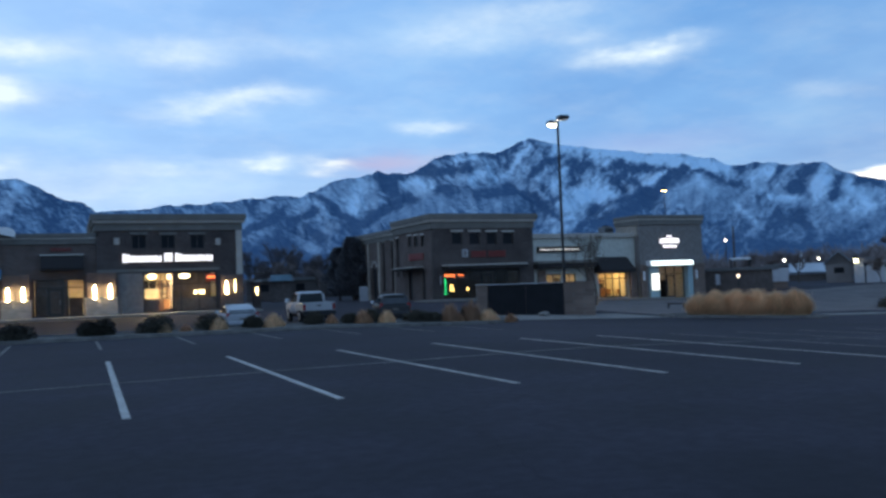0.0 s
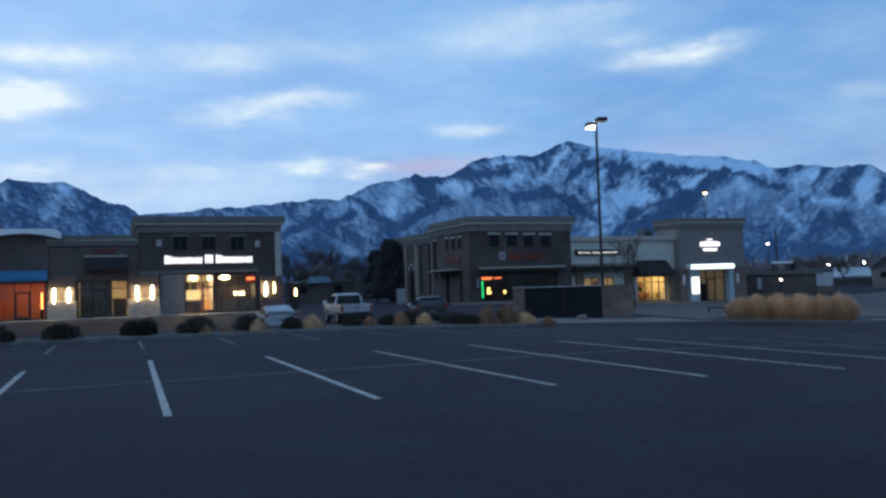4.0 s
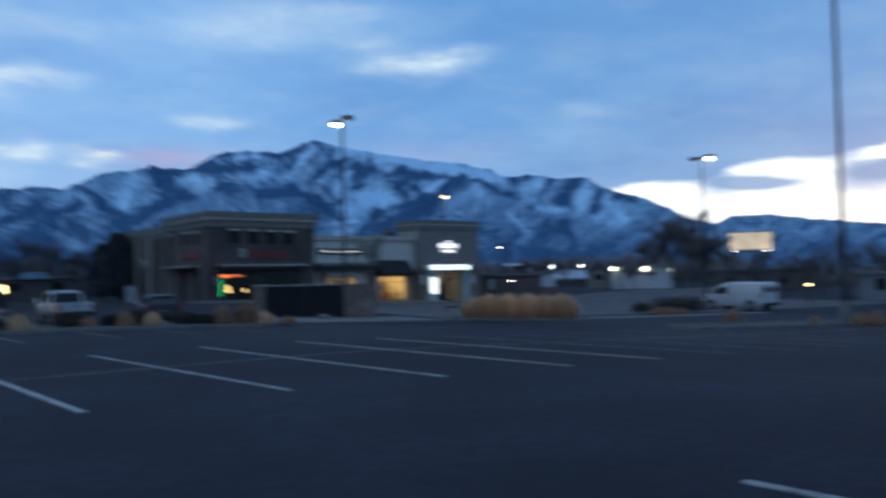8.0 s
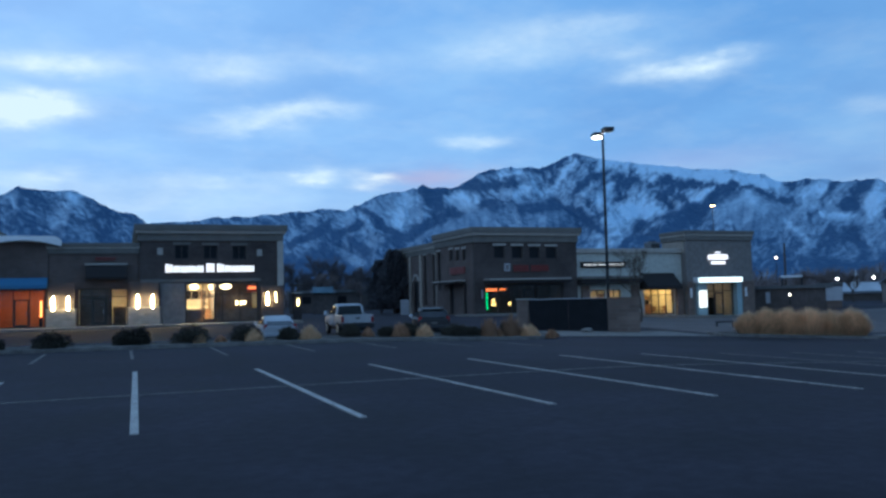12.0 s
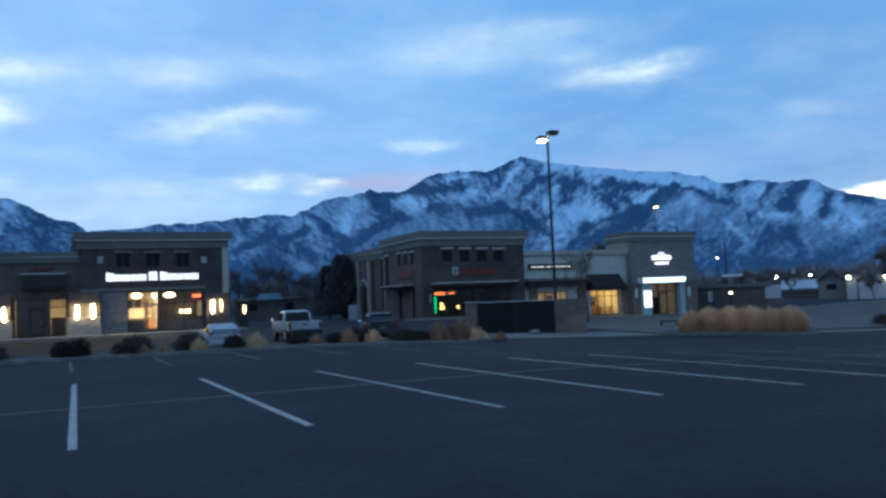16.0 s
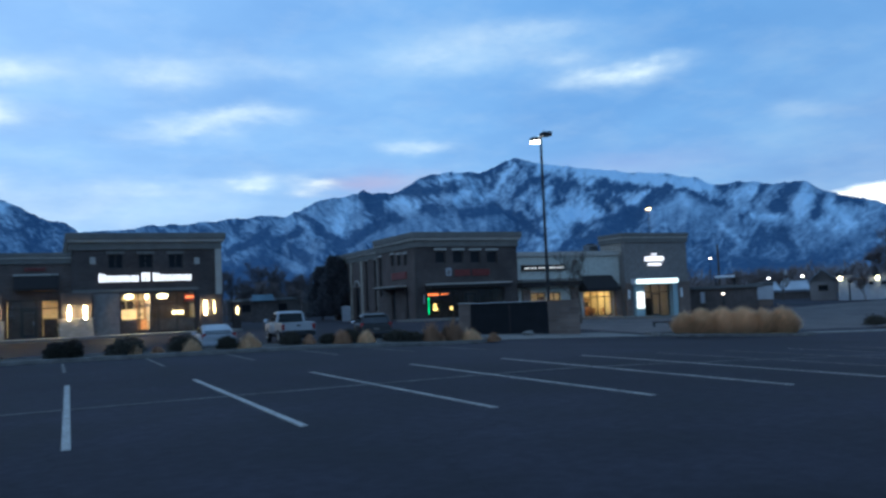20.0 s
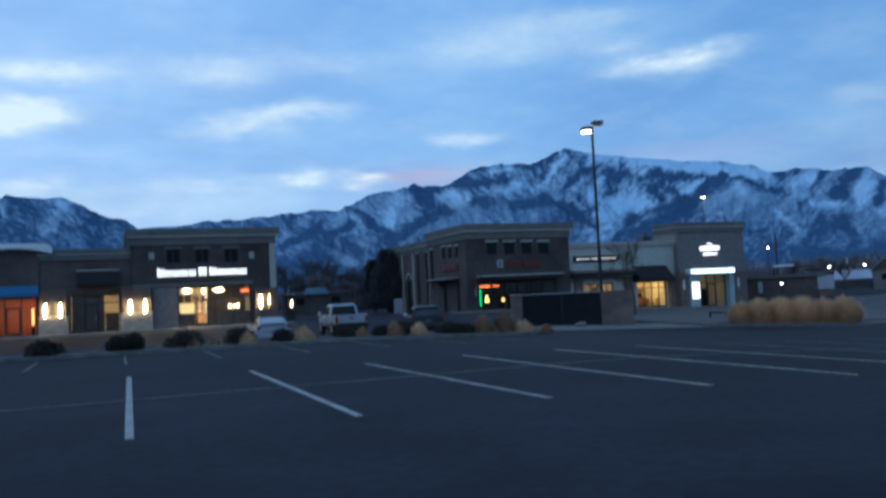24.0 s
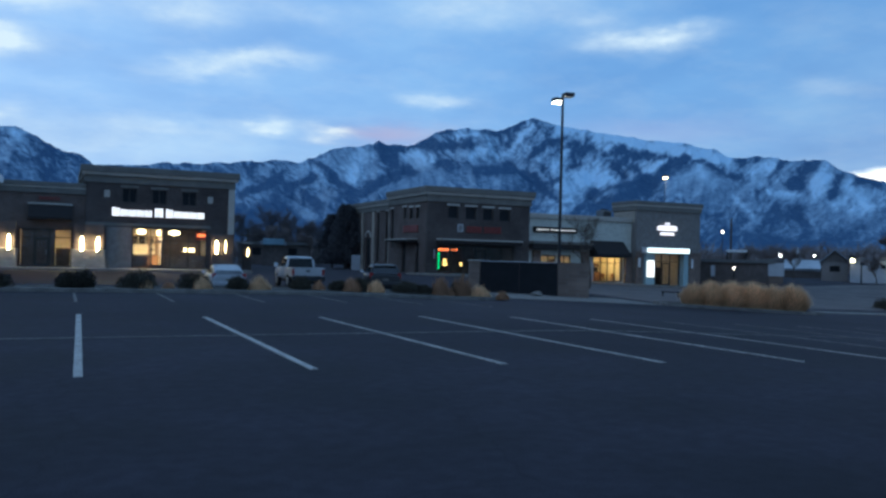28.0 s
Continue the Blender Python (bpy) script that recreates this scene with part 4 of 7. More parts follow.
def letters(start, end, words, cap=1.0, low=0.72, fill=0.68):
    """Spans for words given by their letter counts."""
    units = sum(words) + 0.8 * (len(words) - 1)
    u, x, out = (end - start) / units, start, []
    for n in words:
        for k in range(n):
            out.append((x + (1 - fill) / 2 * u, fill * u, cap if k == 0 else low))
            x += u
        x += 0.8 * u
    return out


def room(parent, x0, x1, y0, y1, z0, z1, back=INNER_WALL):
    """Inside faces of a lit shop: floor, back wall, sides and ceiling."""
    part("inner_floor", box(x0, x1, y0, y1, z0 - 0.05, z0 + 0.02), INNER_DARK, parent)
    part("inner_ceiling", box(x0, x1, y0, y1, z1, z1 + 0.1), STUCCO_TAN, parent)
    part("inner_wall", box(x0, x1, y1, y1 + 0.1, z0 + 0.02, z1), back, parent)
    for x in (x0 - 0.1, x1):
        part("inner_wall", box(x, x + 0.1, y0, y1, z0 + 0.02, z1), back, parent)


def inside_lamp(name, x, y, z, colour, watts, size):
    lamp = bpy.data.lights.new(name, "AREA")
    lamp.energy, lamp.color, lamp.size = watts, colour, size
    ob = new(name, lamp)
    ob.location = (x, y, z)
    return ob


# The coffee shop: tall brick front with a lit sign, and a lower wing beside it.
def coffee_shop():
    s = thing("coffee_shop", (0, 0, 0), "brown brick coffee shop with a lit white sign and glazed front", "shop building", kind="structure")
    ups = [(3.5, 4.55, 5.05, 6.15), (5.63, 6.68, 5.03, 6.12), (7.81, 8.88, 5.0, 6.1)]
    hole = (4.3, 9.75, 0.12, 3.2)
    part("wall", wall_bm(1.0, 11.7, -0.3, 6.6, 0.35, ups + [hole], "x", F0), BRICK_DARK, s)
    part("wall", wall_bm(F0 + 0.35, F0 + 14, -0.3, 6.6, 0.35, [], "y", 1.0), BRICK_DARK, s)
    part("wall", wall_bm(F0 + 0.35, F0 + 14, -0.3, 6.6, 0.35, [], "y", 11.35), BRICK_DARK, s)
    part("wall", wall_bm(1.35, 11.35, -0.3, 6.6, 0.35, [], "x", F0 + 13.65), BRICK_DARK, s)
    part("roof", box(1.35, 11.35, F0 + 0.35, F0 + 13.65, 6.1, 6.25), ROOFING, s)
    cornice(s, 1.0, 11.7, F0, F0 + 14, 6.45, 7.7)
    part("pilaster", box(11.3, 11.78, F0 - 0.14, F0 + 0.2, 2.9, 6.44, 0.02), TRIM, s, "pale stone pilaster")
    part("pilaster", box(10.0, 11.78, F0 - 0.22, F0 - 0.003, -0.2, 2.9, 0.02), BRICK_RED, s, "stone-faced pier")
    for a, b, c, d in ups:
        window(s, a, b, c, d, F0, lintel=True, panes=2, stone=CORNICE)
    for x, z in ((2.24, 5.4), (9.72, 5.27)):
        part("accent_tile", box(x, x + 0.4, F0 - 0.05, F0 - 0.003, z, z + 0.52, 0.02), TRIM, s, "pale square tile")
    part("belt_course", box(1.0, 9.98, F0 - 0.09, F0 - 0.003, 3.28, 3.5, 0.02), CORNICE, s)
    part("dado", box(2.45, 4.25, F0 - 0.08, F0 - 0.003, -0.2, 3.2, 0.02), STUCCO_DARK, s, "dark panel beside the glazing")
    shopfront(s, 4.3, 9.75, 0.12, 3.2, F0, door=(5.6, 6.5, 2.2), bars=4, transom=2.25)
    room(s, 4.3, 9.75, F0 + 0.36, F0 + 6.5, 0.12, 3.35)
    # dark dividers added to hold the lamp light in the left bay
    part("partition", box(6.55, 6.67, F0 + 1.3, F0 + 6.4, 0.14, 3.34), INNER_DARK, s, "added dark divider that keeps lamp light in the left bay")
    part("partition", box(6.7, 9.7, F0 + 2.9, F0 + 3.0, 0.14, 3.34), INNER_DARK, s)
    part("low_wall", box(4.37, 5.5, F0 + 0.22, F0 + 0.3, 0.25, 1.15), INNER_DARK, s)
    part("low_wall", box(6.6, 9.7, F0 + 0.22, F0 + 0.3, 0.25, 1.2), INNER_DARK, s, "dark panelling behind the lower panes")
    return s


coffee_shop()
sign_bars("shop_sign", letters(2.8, 5.66, (5,), 1.0, 0.72, 0.86) + letters(5.82, 6.46, (1,), 1.0, 1.0, 0.9) + letters(6.62, 9.5, (5,), 1.0, 0.72, 0.86), 4.04, 4.68, F0 - 0.003, SIGN_WHITE, "glowing white bar letters on the brick front", notched=True)
for x in (10.45, 0.82, 1.88, -4.88, -3.9):
    sconce(x, F0 - (0.225 if x > 5 else 0.525), 1.34, 2.38)
sconce(11.12, F0 - 0.225, 1.46, 2.44, slim=0.4, glow=SCONCE_SOFT)
for x in (-10.42, -9.25):
    sconce(x, F0 - 0.525, 1.34, 2.38)
sign_bars("shop_sign", letters(-2.1, -0.7, (7,), 1.0, 0.9, 0.7), 4.98, 5.26, F0 + 0.247, SIGN_RED_DIM, "unlit dim red bar letters over an awning")


def pendant(x, y, z, wide, mat=PENDANT, label="glowing oval pendant behind the glass"):
    t = thing("pendant_lamp", (x, y, z), label, "pendant lamp", "shop pendants")
    bm = bmesh.new()
    bmesh.ops.create_icosphere(bm, subdivisions=2, radius=1.0)
    for v in bm.verts:
        v.co = Vector((v.co.x * wide / 2, v.co.y * wide / 2, v.co.z * 0.2))
    part("shade", bm, mat, t)
    part("rod", tube([(0, 0, 0.18), (0, 0, 3.34 - z)], [0.015, 0.015], 6), DARK_METAL, t)


pendant(5.0, F0 + 0.9, 2.92, 0.72)
pendant(7.4, F0 + 0.9, 2.9, 0.9)
pendant(6.35, F0 + 2.0, 2.9, 0.3)
inside_lamp("ceiling_light", 5.3, F0 + 2.5, 3.3, (1.0, 0.80, 0.48), 760, 1.2)
t = thing("menu_board", (4.6, F0 + 6.35, 2.0), "dark menu board on the back wall", "menu board")
for k in range(3):
    part("panel", box(k * 0.62, k * 0.62 + 0.56, 0, 0.05, 0, 0.7, 0.01), AWNING_DARK, t)
t = thing("shelf_unit", (5.85, F0 + 4.6, 0.14), "tall dark shelf of cups and jars", "shelf")
for x in (0.0, 0.6):
    part("upright", box(x, x + 0.05, 0, 0.35, 0, 2.6), WOOD, t)
for k in range(5):
    part("shelf_board", box(0.05, 0.6, 0, 0.35, 0.3 + k * 0.5, 0.34 + k * 0.5), WOOD, t)
    for j in range(3):
        part("jar", tube([(0.15 + 0.18 * j, 0.15, 0.34 + k * 0.5), (0.15 + 0.18 * j, 0.15, 0.55 + k * 0.5)], [0.06, 0.05], 8), INNER_DARK if (j + k) % 2 else STUCCO_TAN, t)
for x, y in ((7.2, 1.4), (8.3, 1.7), (9.1, 1.3)):
    t = thing("table", (x, F0 + y, 0.14), "small dark cafe table in the dim seating area", "table", "cafe tables")
    part("tabletop", box(-0.32, 0.32, -0.32, 0.32, 0.72, 0.76, 0.01), WOOD, t)
    part("leg", tube([(0, 0, 0.03), (0, 0, 0.72)], [0.04, 0.04], 6), DARK_METAL, t)
    part("foot", box(-0.22, 0.22, -0.22, 0.22, 0, 0.03, 0.01), DARK_METAL, t)
t = thing("open_sign", (9.05, F0 + 0.33, 2.55), "small glowing orange sign in the window", "neon sign")
part("bar", box(0, 0.62, -0.05, 0, 0.12, 0.3, 0.02), NEON_ORANGE, t)
part("board", box(-0.08, 0.7, 0.003, 0.04, -0.15, 0.5, 0.02), material("red_board", (0.4, 0.06, 0.03), 0.6, grain=0.2, amount=0.1), t)
t = thing("menu_light", (8.35, F0 + 2.5, 1.45), "row of small warm lights over the counter", "light")
for k in range(3):
    part("bulb", box(k * 0.3, k * 0.3 + 0.2, 0, 0.1, 0, 0.3, 0.04), PENDANT, t)
t = thing("counter", (4.6, F0 + 3.5, 0.14), "long wooden coffee counter", "counter")
part("front_panel", box(0, 4.2, 0, 0.1, 0, 1.0), WOOD, t)
part("worktop", box(-0.05, 4.25, -0.05, 0.7, 1.0, 1.06, 0.01), STUCCO_DARK, t)


def side_wing():
    s = thing("shop_wing", (0, 0, 0), "low brown shop wing with stone piers and a dark awning", "shop building", kind="structure")
    hole = (-3.3, 0.15, 0.12, 2.9)
    part("wall", wall_bm(-5.3, 0.998, -0.3, 5.6, 0.35, [hole], "x", F0 + 0.25), BRICK_RED, s)
    part("roof", box(-5.3, 0.99, F0 + 0.6, F0 + 14, 5.2, 5.35), ROOFING, s)
    cornice(s, -5.2, 0.9, F0 + 0.25, F0 + 14, 5.5, 6.3, 0.25)
    bm = bmesh.new()
    prof = [(F0 + 0.247, 4.62), (F0 - 0.15, 4.6), (F0 - 0.75, 3.75), (F0 - 0.75, 3.58), (F0 + 0.247, 3.58)]
    p = [bm.verts.new((-2.75, y, z)) for y, z in prof]
    q = [bm.verts.new((0.12, y, z)) for y, z in prof]
    for k in range(5):
        bm.faces.new((p[k], p[(k + 1) % 5], q[(k + 1) % 5], q[k]))
    bm.faces.new(p[::-1])
    bm.faces.new(q)
    bmesh.ops.recalc_face_normals(bm, faces=bm.faces[:])
    part("awning", bm, AWNING_DARK, s, "dark sloping cloth awning")
    part("awning_edge", box(-2.8, 0.13, F0 - 0.2, F0 + 0.247, 4.63, 4.76, 0.02), TRIM, s, "pale top edge of the awning")
    for x0, x1 in ((0.15, 2.42), (-5.35, -3.38)):
        p = part("pier", box(x0, x1, F0 - 0.52, F0 - 0.003, -0.2, 1.4, 0.03), BLOCK_STONE, s, "stone-faced pier")
        part("pier_top", box(x0 + 0.1, x1 - 0.1, F0 - 0.5, F0 - 0.003, 1.44, 3.3, 0.02), BRICK_RED, p)
        part("pier_cap", box(x0 - 0.05, x1 + 0.05, F0 - 0.56, F0 - 0.003, 1.38, 1.46, 0.02), TRIM, p)
    shopfront(s, -3.3, 0.15, 0.12, 2.9, F0 + 0.25, door=(-2.3, -1.35, 2.2), bars=3, transom=2.25)
    room(s, -3.3, 0.15, F0 + 0.61, F0 + 5, 0.12, 3.0)
    # divider added to keep the wing's left bays unlit
    part("partition", box(-3.2, -0.95, F0 + 1.0, F0 + 1.1, 0.14, 2.98), INNER_DARK, s)
    return s


side_wing()
inside_lamp("ceiling_light", -0.3, F0 + 2.4, 2.95, (1.0, 0.75, 0.4), 110, 0.5)
t = thing("display_case", (-0.9, F0 + 1.3, 0.14), "dark display case inside the wing", "cabinet")
part("body", box(0, 0.95, 0, 0.5, 0, 1.35, 0.02), INNER_DARK, t)
part("top", box(-0.02, 0.97, -0.02, 0.52, 1.352, 1.4, 0.01), WOOD, t)


def arched_shop():
    s = thing("arched_shop", (0, 0, 0), "narrow shop bay with a pale arched fascia and a blue awning", "shop building", kind="structure")
    hole = (-8.7, -5.45, 0.1, 2.9)
    part("wall", wall_bm(-9.54, -5.302, -0.3, 6.5, 0.35, [hole], "x", F0 + 0.1), BRICK_RED, s)
    part("roof", box(-9.54, -5.32, F0 + 0.46, F0 + 14, 4.9, 5.0), ROOFING, s)
    # fascia: nearly flat along the top, drawn down at its ends, with an arched lower edge
    bm, rows, n = bmesh.new(), [], 24
    for k in range(n + 1):
        u = 2 * k / n - 1
        x = -6.9 + 2.52 * u
        top, low = 6.76 - 0.28 * abs(u) ** 12, 6.42 - 0.42 * u * u
        rows.append([bm.verts.new((x, y, z)) for y, z in ((F0 - 0.45, low), (F0 - 0.45, top), (F0 + 0.097, top), (F0 + 0.097, low))])
    for p, q in zip(rows, rows[1:]):
        for k in range(4):
            bm.faces.new((p[k], p[(k + 1) % 4], q[(k + 1) % 4], q[k]))
    bm.faces.new(rows[0][::-1])
    bm.faces.new(rows[-1])
    bmesh.ops.recalc_face_normals(bm, faces=bm.faces[:])
    part("fascia", bm, WHITE_METAL, s, "pale arched metal fascia")
    bm = bmesh.new()
    prof = [(F0 + 0.09, 3.75), (F0 - 0.2, 3.7), (F0 - 0.9, 3.2), (F0 - 0.9, 2.95), (F0 + 0.09, 2.98)]
    p = [bm.verts.new((-8.78, y, z)) for y, z in prof]
    q = [bm.verts.new((-5.3, y, z)) for y, z in prof]
    for k in range(5):
        bm.faces.new((p[k], p[(k + 1) % 5], q[(k + 1) % 5], q[k]))
    bm.faces.new(p[::-1])
    bm.faces.new(q)
    bmesh.ops.recalc_face_normals(bm, faces=bm.faces[:])
    part("awning", bm, AWNING_BLUE, s, "bright blue cloth awning")
    shopfront(s, -8.7, -5.45, 0.1, 2.9, F0 + 0.1, door=(-7.5, -6.5, 2.2), bars=3)
    room(s, -8.7, -5.45, F0 + 0.46, F0 + 3.2, 0.1, 3.0, material("terracotta_wall", (0.62, 0.26, 0.12), 0.8, grain=0.4, amount=0.12, stain=0.2))
    return s


def end_block():
    """A tall brick block beyond the arched bay, like the coffee shop."""
    s = thing("end_shop", (0, 0, 0), "tall brown brick shop block beside the arched bay", "shop building", kind="structure")
    part("wall", wall_bm(-20.0, -9.55, -0.3, 6.6, 0.35, [(-18.5, -12.6, 0.12, 3.2)], "x", F0), BRICK_DARK, s)
    part("wall", wall_bm(F0 + 0.352, F0 + 14, -0.3, 6.6, 0.35, [], "y", -9.9), BRICK_DARK, s)
    part("wall", wall_bm(F0 + 0.352, F0 + 14, -0.3, 6.6, 0.35, [], "y", -20.0), BRICK_DARK, s)
    part("roof", box(-19.65, -9.9, F0 + 0.352, F0 + 14, 6.1, 6.25), ROOFING, s)
    cornice(s, -20.0, -9.6, F0, F0 + 14, 6.45, 7.7)
    part("accent_tile", box(-10.95, -10.55, F0 - 0.05, F0 - 0.003, 5.4, 5.92, 0.02), TRIM, s, "pale square tile")
    shopfront(s, -18.5, -12.6, 0.12, 3.2, F0, door=(-16.0, -15.0, 2.2), bars=4, transom=2.25)
    room(s, -18.5, -12.6, F0 + 0.36, F0 + 5, 0.12, 3.35, INNER_DARK)
    p = part("pier", box(-11.05, -8.82, F0 - 0.52, F0 - 0.003, -0.2, 1.4, 0.03), BLOCK_STONE, s, "stone-faced pier")
    part("pier_top", box(-10.95, -8.92, F0 - 0.5, F0 - 0.003, 1.46, 3.3, 0.02), BRICK_RED, p)
    part("pier_cap", box(-11.1, -8.77, F0 - 0.56, F0 - 0.003, 1.38, 1.458, 0.02), TRIM, p)
    return s


end_block()
arched_shop()
t = thing("neon_tube", (-5.75, F0 + 0.5, 0.9), "glowing orange tube upright behind the glass", "neon sign")
part("tube", tube([(0, 0, 0), (0, 0, 1.2)], [0.06, 0.06], 8), GLOW_ORANGE, t)
part("base", box(-0.1, 0.1, -0.1, 0.1, -0.78, 0.0, 0.02), DARK_METAL, t)
inside_lamp("ceiling_light", -6.7, F0 + 1.6, 2.95, (1.0, 0.48, 0.22), 22, 1.6)

# The pizza shop: dark brick corner block, a lower block behind, a pale wing and a lit tower.
PX0, PX1 = 28.42, 38.65


def pizza_shop():
    s = thing("pizza_shop", (0, 0, 0), "dark brick corner shop with small upper windows and a dark canopy", "shop building", kind="structure")
    ups = [(30.36, 31.34, 4.98, 6.1), (32.08, 33.1, 4.95, 6.08), (33.83, 34.82, 4.92, 6.05), (35.5, 36.55, 4.9, 6.02)]
    hole = (29.45, 37.1, 0.1, 2.6)
    part("wall", wall_bm(PX0, PX1, -0.6, 6.5, 0.35, ups + [hole], "x", F0), BRICK_DARK, s)
    sides = [(70.9, 71.6, 4.95, 5.95), (72.4, 73.2, 4.98, 6.0), (74.0, 74.8, 5.05, 6.08)]
    doors = [(70.9, 71.6, 0.05, 2.85), (74.0, 74.9, 0.05, 2.85)]
    tall = [(77.2, 77.95, 2.3, 6.05)]
    part("wall", wall_bm(F0 + 0.352, 78.5, -0.6, 6.5, 0.35, sides + doors + tall, "y", PX0), BRICK_RED, s)
    part("wall", wall_bm(F0 + 0.352, 78.5, -0.6, 6.5, 0.35, [], "y", PX1 - 0.35), BRICK_DARK, s)
    part("wall", wall_bm(PX0 + 0.36, PX1 - 0.36, -0.6, 6.5, 0.35, [], "x", 78.15), BRICK_DARK, s)
    part("roof", box(PX0 + 0.36, PX1 - 0.36, F0 + 0.36, 78.1, 6.1, 6.2), ROOFING, s)
    cornice(s, PX0, PX1, F0, 78.5, 6.4, 7.72)
    for a, b, c, d in ups:
        window(s, a, b, c, d, F0, lintel=True)
    for a, b, c, d in sides + tall:
        window(s, a, b, c, d, PX0, "y", lintel=True)
    for a, b, c, d in doors:
        window(s, a, b, c, d, PX0, "y")
    part("canopy", box(29.3, 37.2, F0 - 1.3, F0 - 0.003, 2.72, 3.02, 0.03), AWNING_DARK, s, "flat dark canopy")
    part("canopy_edge", box(29.25, 37.25, F0 - 1.36, F0 - 0.002, 3.03, 3.16, 0.01), TRIM, s, "pale canopy edge")
    part("canopy", box(PX0 - 1.1, PX0 - 0.003, 71.2, 76.5, 2.85, 3.02, 0.02), AWNING_DARK, s)
    part("canopy_edge", box(PX0 - 1.15, PX0 - 0.002, 71.15, 76.55, 3.03, 3.14, 0.01), TRIM, s)
    part("stone_course", box(PX0 - 0.07, PX1, F0 - 0.07, F0 - 0.003, -0.4, 0.09, 0.02), BLOCK_STONE, s)
    shopfront(s, 29.45, 37.1, 0.1, 2.6, F0, door=(33.2, 34.2, 2.2), bars=6)
    room(s, 29.45, 37.1, F0 + 0.36, F0 + 5, 0.1, 2.9, INNER_DARK)
    # the lower block behind
    part("wall", wall_bm(78.502, 93.0, -0.4, 6.1, 0.35, [(80.0, 80.7, 0.9, 6.0), (82.6, 83.3, 0.9, 6.0), (85.2, 86.6, 0.1, 3.4)], "y", PX0 + 0.5), BRICK_RED, s)
    part("wall", wall_bm(PX0 + 0.86, PX1, -0.4, 6.1, 0.35, [], "x", 92.6), BRICK_RED, s)
    part("roof", box(PX0 + 0.86, PX1, 78.52, 92.6, 5.7, 5.8), ROOFING, s)
    cornice(s, PX0 + 0.5, PX1, 78.93, 93.0, 6.1, 7.15, 0.35)
    for a, b, c, d in ((80.0, 80.7, 0.9, 6.0), (82.6, 83.3, 0.9, 6.0), (85.2, 86.6, 0.1, 3.4)):
        window(s, a, b, c, d, PX0 + 0.5, "y", lintel=c > 0.5)
    bm = bmesh.new()
    pts = [(85.9 + 0.95 * math.cos(a), 3.42 + 0.75 * math.sin(a)) for a in np.linspace(0, math.pi, 13)]
    rows = [[bm.verts.new((x, 85.9 + (y - 85.9) * k, 3.42 + (z - 3.42) * k)) for k, x in ((1, PX0 + 0.42), (0.78, PX0 + 0.42), (0.78, PX0 + 0.498), (1, PX0 + 0.498))] for y, z in pts]
    for a, b in zip(rows, rows[1:]):
        for k in range(4):
            bm.faces.new((a[k], a[(k + 1) % 4], b[(k + 1) % 4], b[k]))
    bmesh.ops.recalc_face_normals(bm, faces=bm.faces[:])
    part("arch", bm, TRIM, s, "pale arched surround")
    for y in (79.4, 84.2, 87.6):
        part("pilaster", box(PX0 + 0.36, PX0 + 0.498, y - 0.25, y + 0.25, -0.4, 6.08, 0.02), BLOCK_STONE, s)
    return s


pizza_shop()
sign_bars("shop_sign", letters(32.15, 35.7, (6, 7), 1.0, 1.0), 3.78, 4.36, F0 - 0.003, SIGN_RED_DIM, "unlit red bar letters on dark brick")
t = thing("logo_panel", (31.28, F0 - 0.003, 3.82), "small pale square emblem beside red letters", "shop sign")
part("panel", box(0, 0.55, -0.1, 0, 0, 0.7, 0.02), material("logo_grey", (0.3, 0.3, 0.31), 0.5, grain=0.2, amount=0.15), t)
part("mark", box(0.15, 0.4, -0.13, -0.103, 0.12, 0.55, 0.02), STUCCO_DARK, t)
t = thing("shop_sign", (PX0 - 0.003, 71.0, 3.75), "unlit red bar letters on the side wall", "shop sign")
for k in range(6):
    part("bar", box(-0.12, 0, 0.1 + k * 0.6, 0.58 + k * 0.6, 0, 0.62, 0.015), SIGN_RED_DIM, t)


def neon(name, x, z, pieces, label):
    t = thing(name, (x, F0 + 0.3, z), label, "neon sign", "neon signs")
    for a, b, c, d, mat in pieces:
        part("tube", box(a, b, -0.04, 0.02, c, d, 0.015), mat, t)
    part("backing", box(min(p[0] for p in pieces) - 0.05, max(p[1] for p in pieces) + 0.05, 0.03, 0.06, min(p[2] for p in pieces) - 0.05, max(p[3] for p in pieces) + 0.05), DARK_METAL, t)


neon("neon_sign", 29.55, 2.05, [(k * 0.19, k * 0.19 + 0.12, 0.05, 0.26, NEON_ORANGE) for k in range(6)], "glowing orange bar sign in the window")
neon("neon_sign", 30.8, 2.08, [(k * 0.16, k * 0.16 + 0.09, 0.08, 0.2, NEON_ORANGE) for k in range(5)], "smaller glowing orange bar sign")
neon("neon_sign", 29.62, 0.5, [(0, 0.11, k * 0.3, k * 0.3 + 0.25, NEON_GREEN) for k in range(5)], "upright glowing green bar sign")
neon("neon_sign", 30.1, 0.8, [(0.05, 0.3, 0.32, 0.6, NEON_YELLOW), (0, 0.4, 0, 0.26, NEON_YELLOW)], "small glowing yellow sign")
neon("neon_sign", 31.75, 0.8, [(0, 0.22, 0, 0.3, NEON_YELLOW)], "tiny glowing yellow sign")


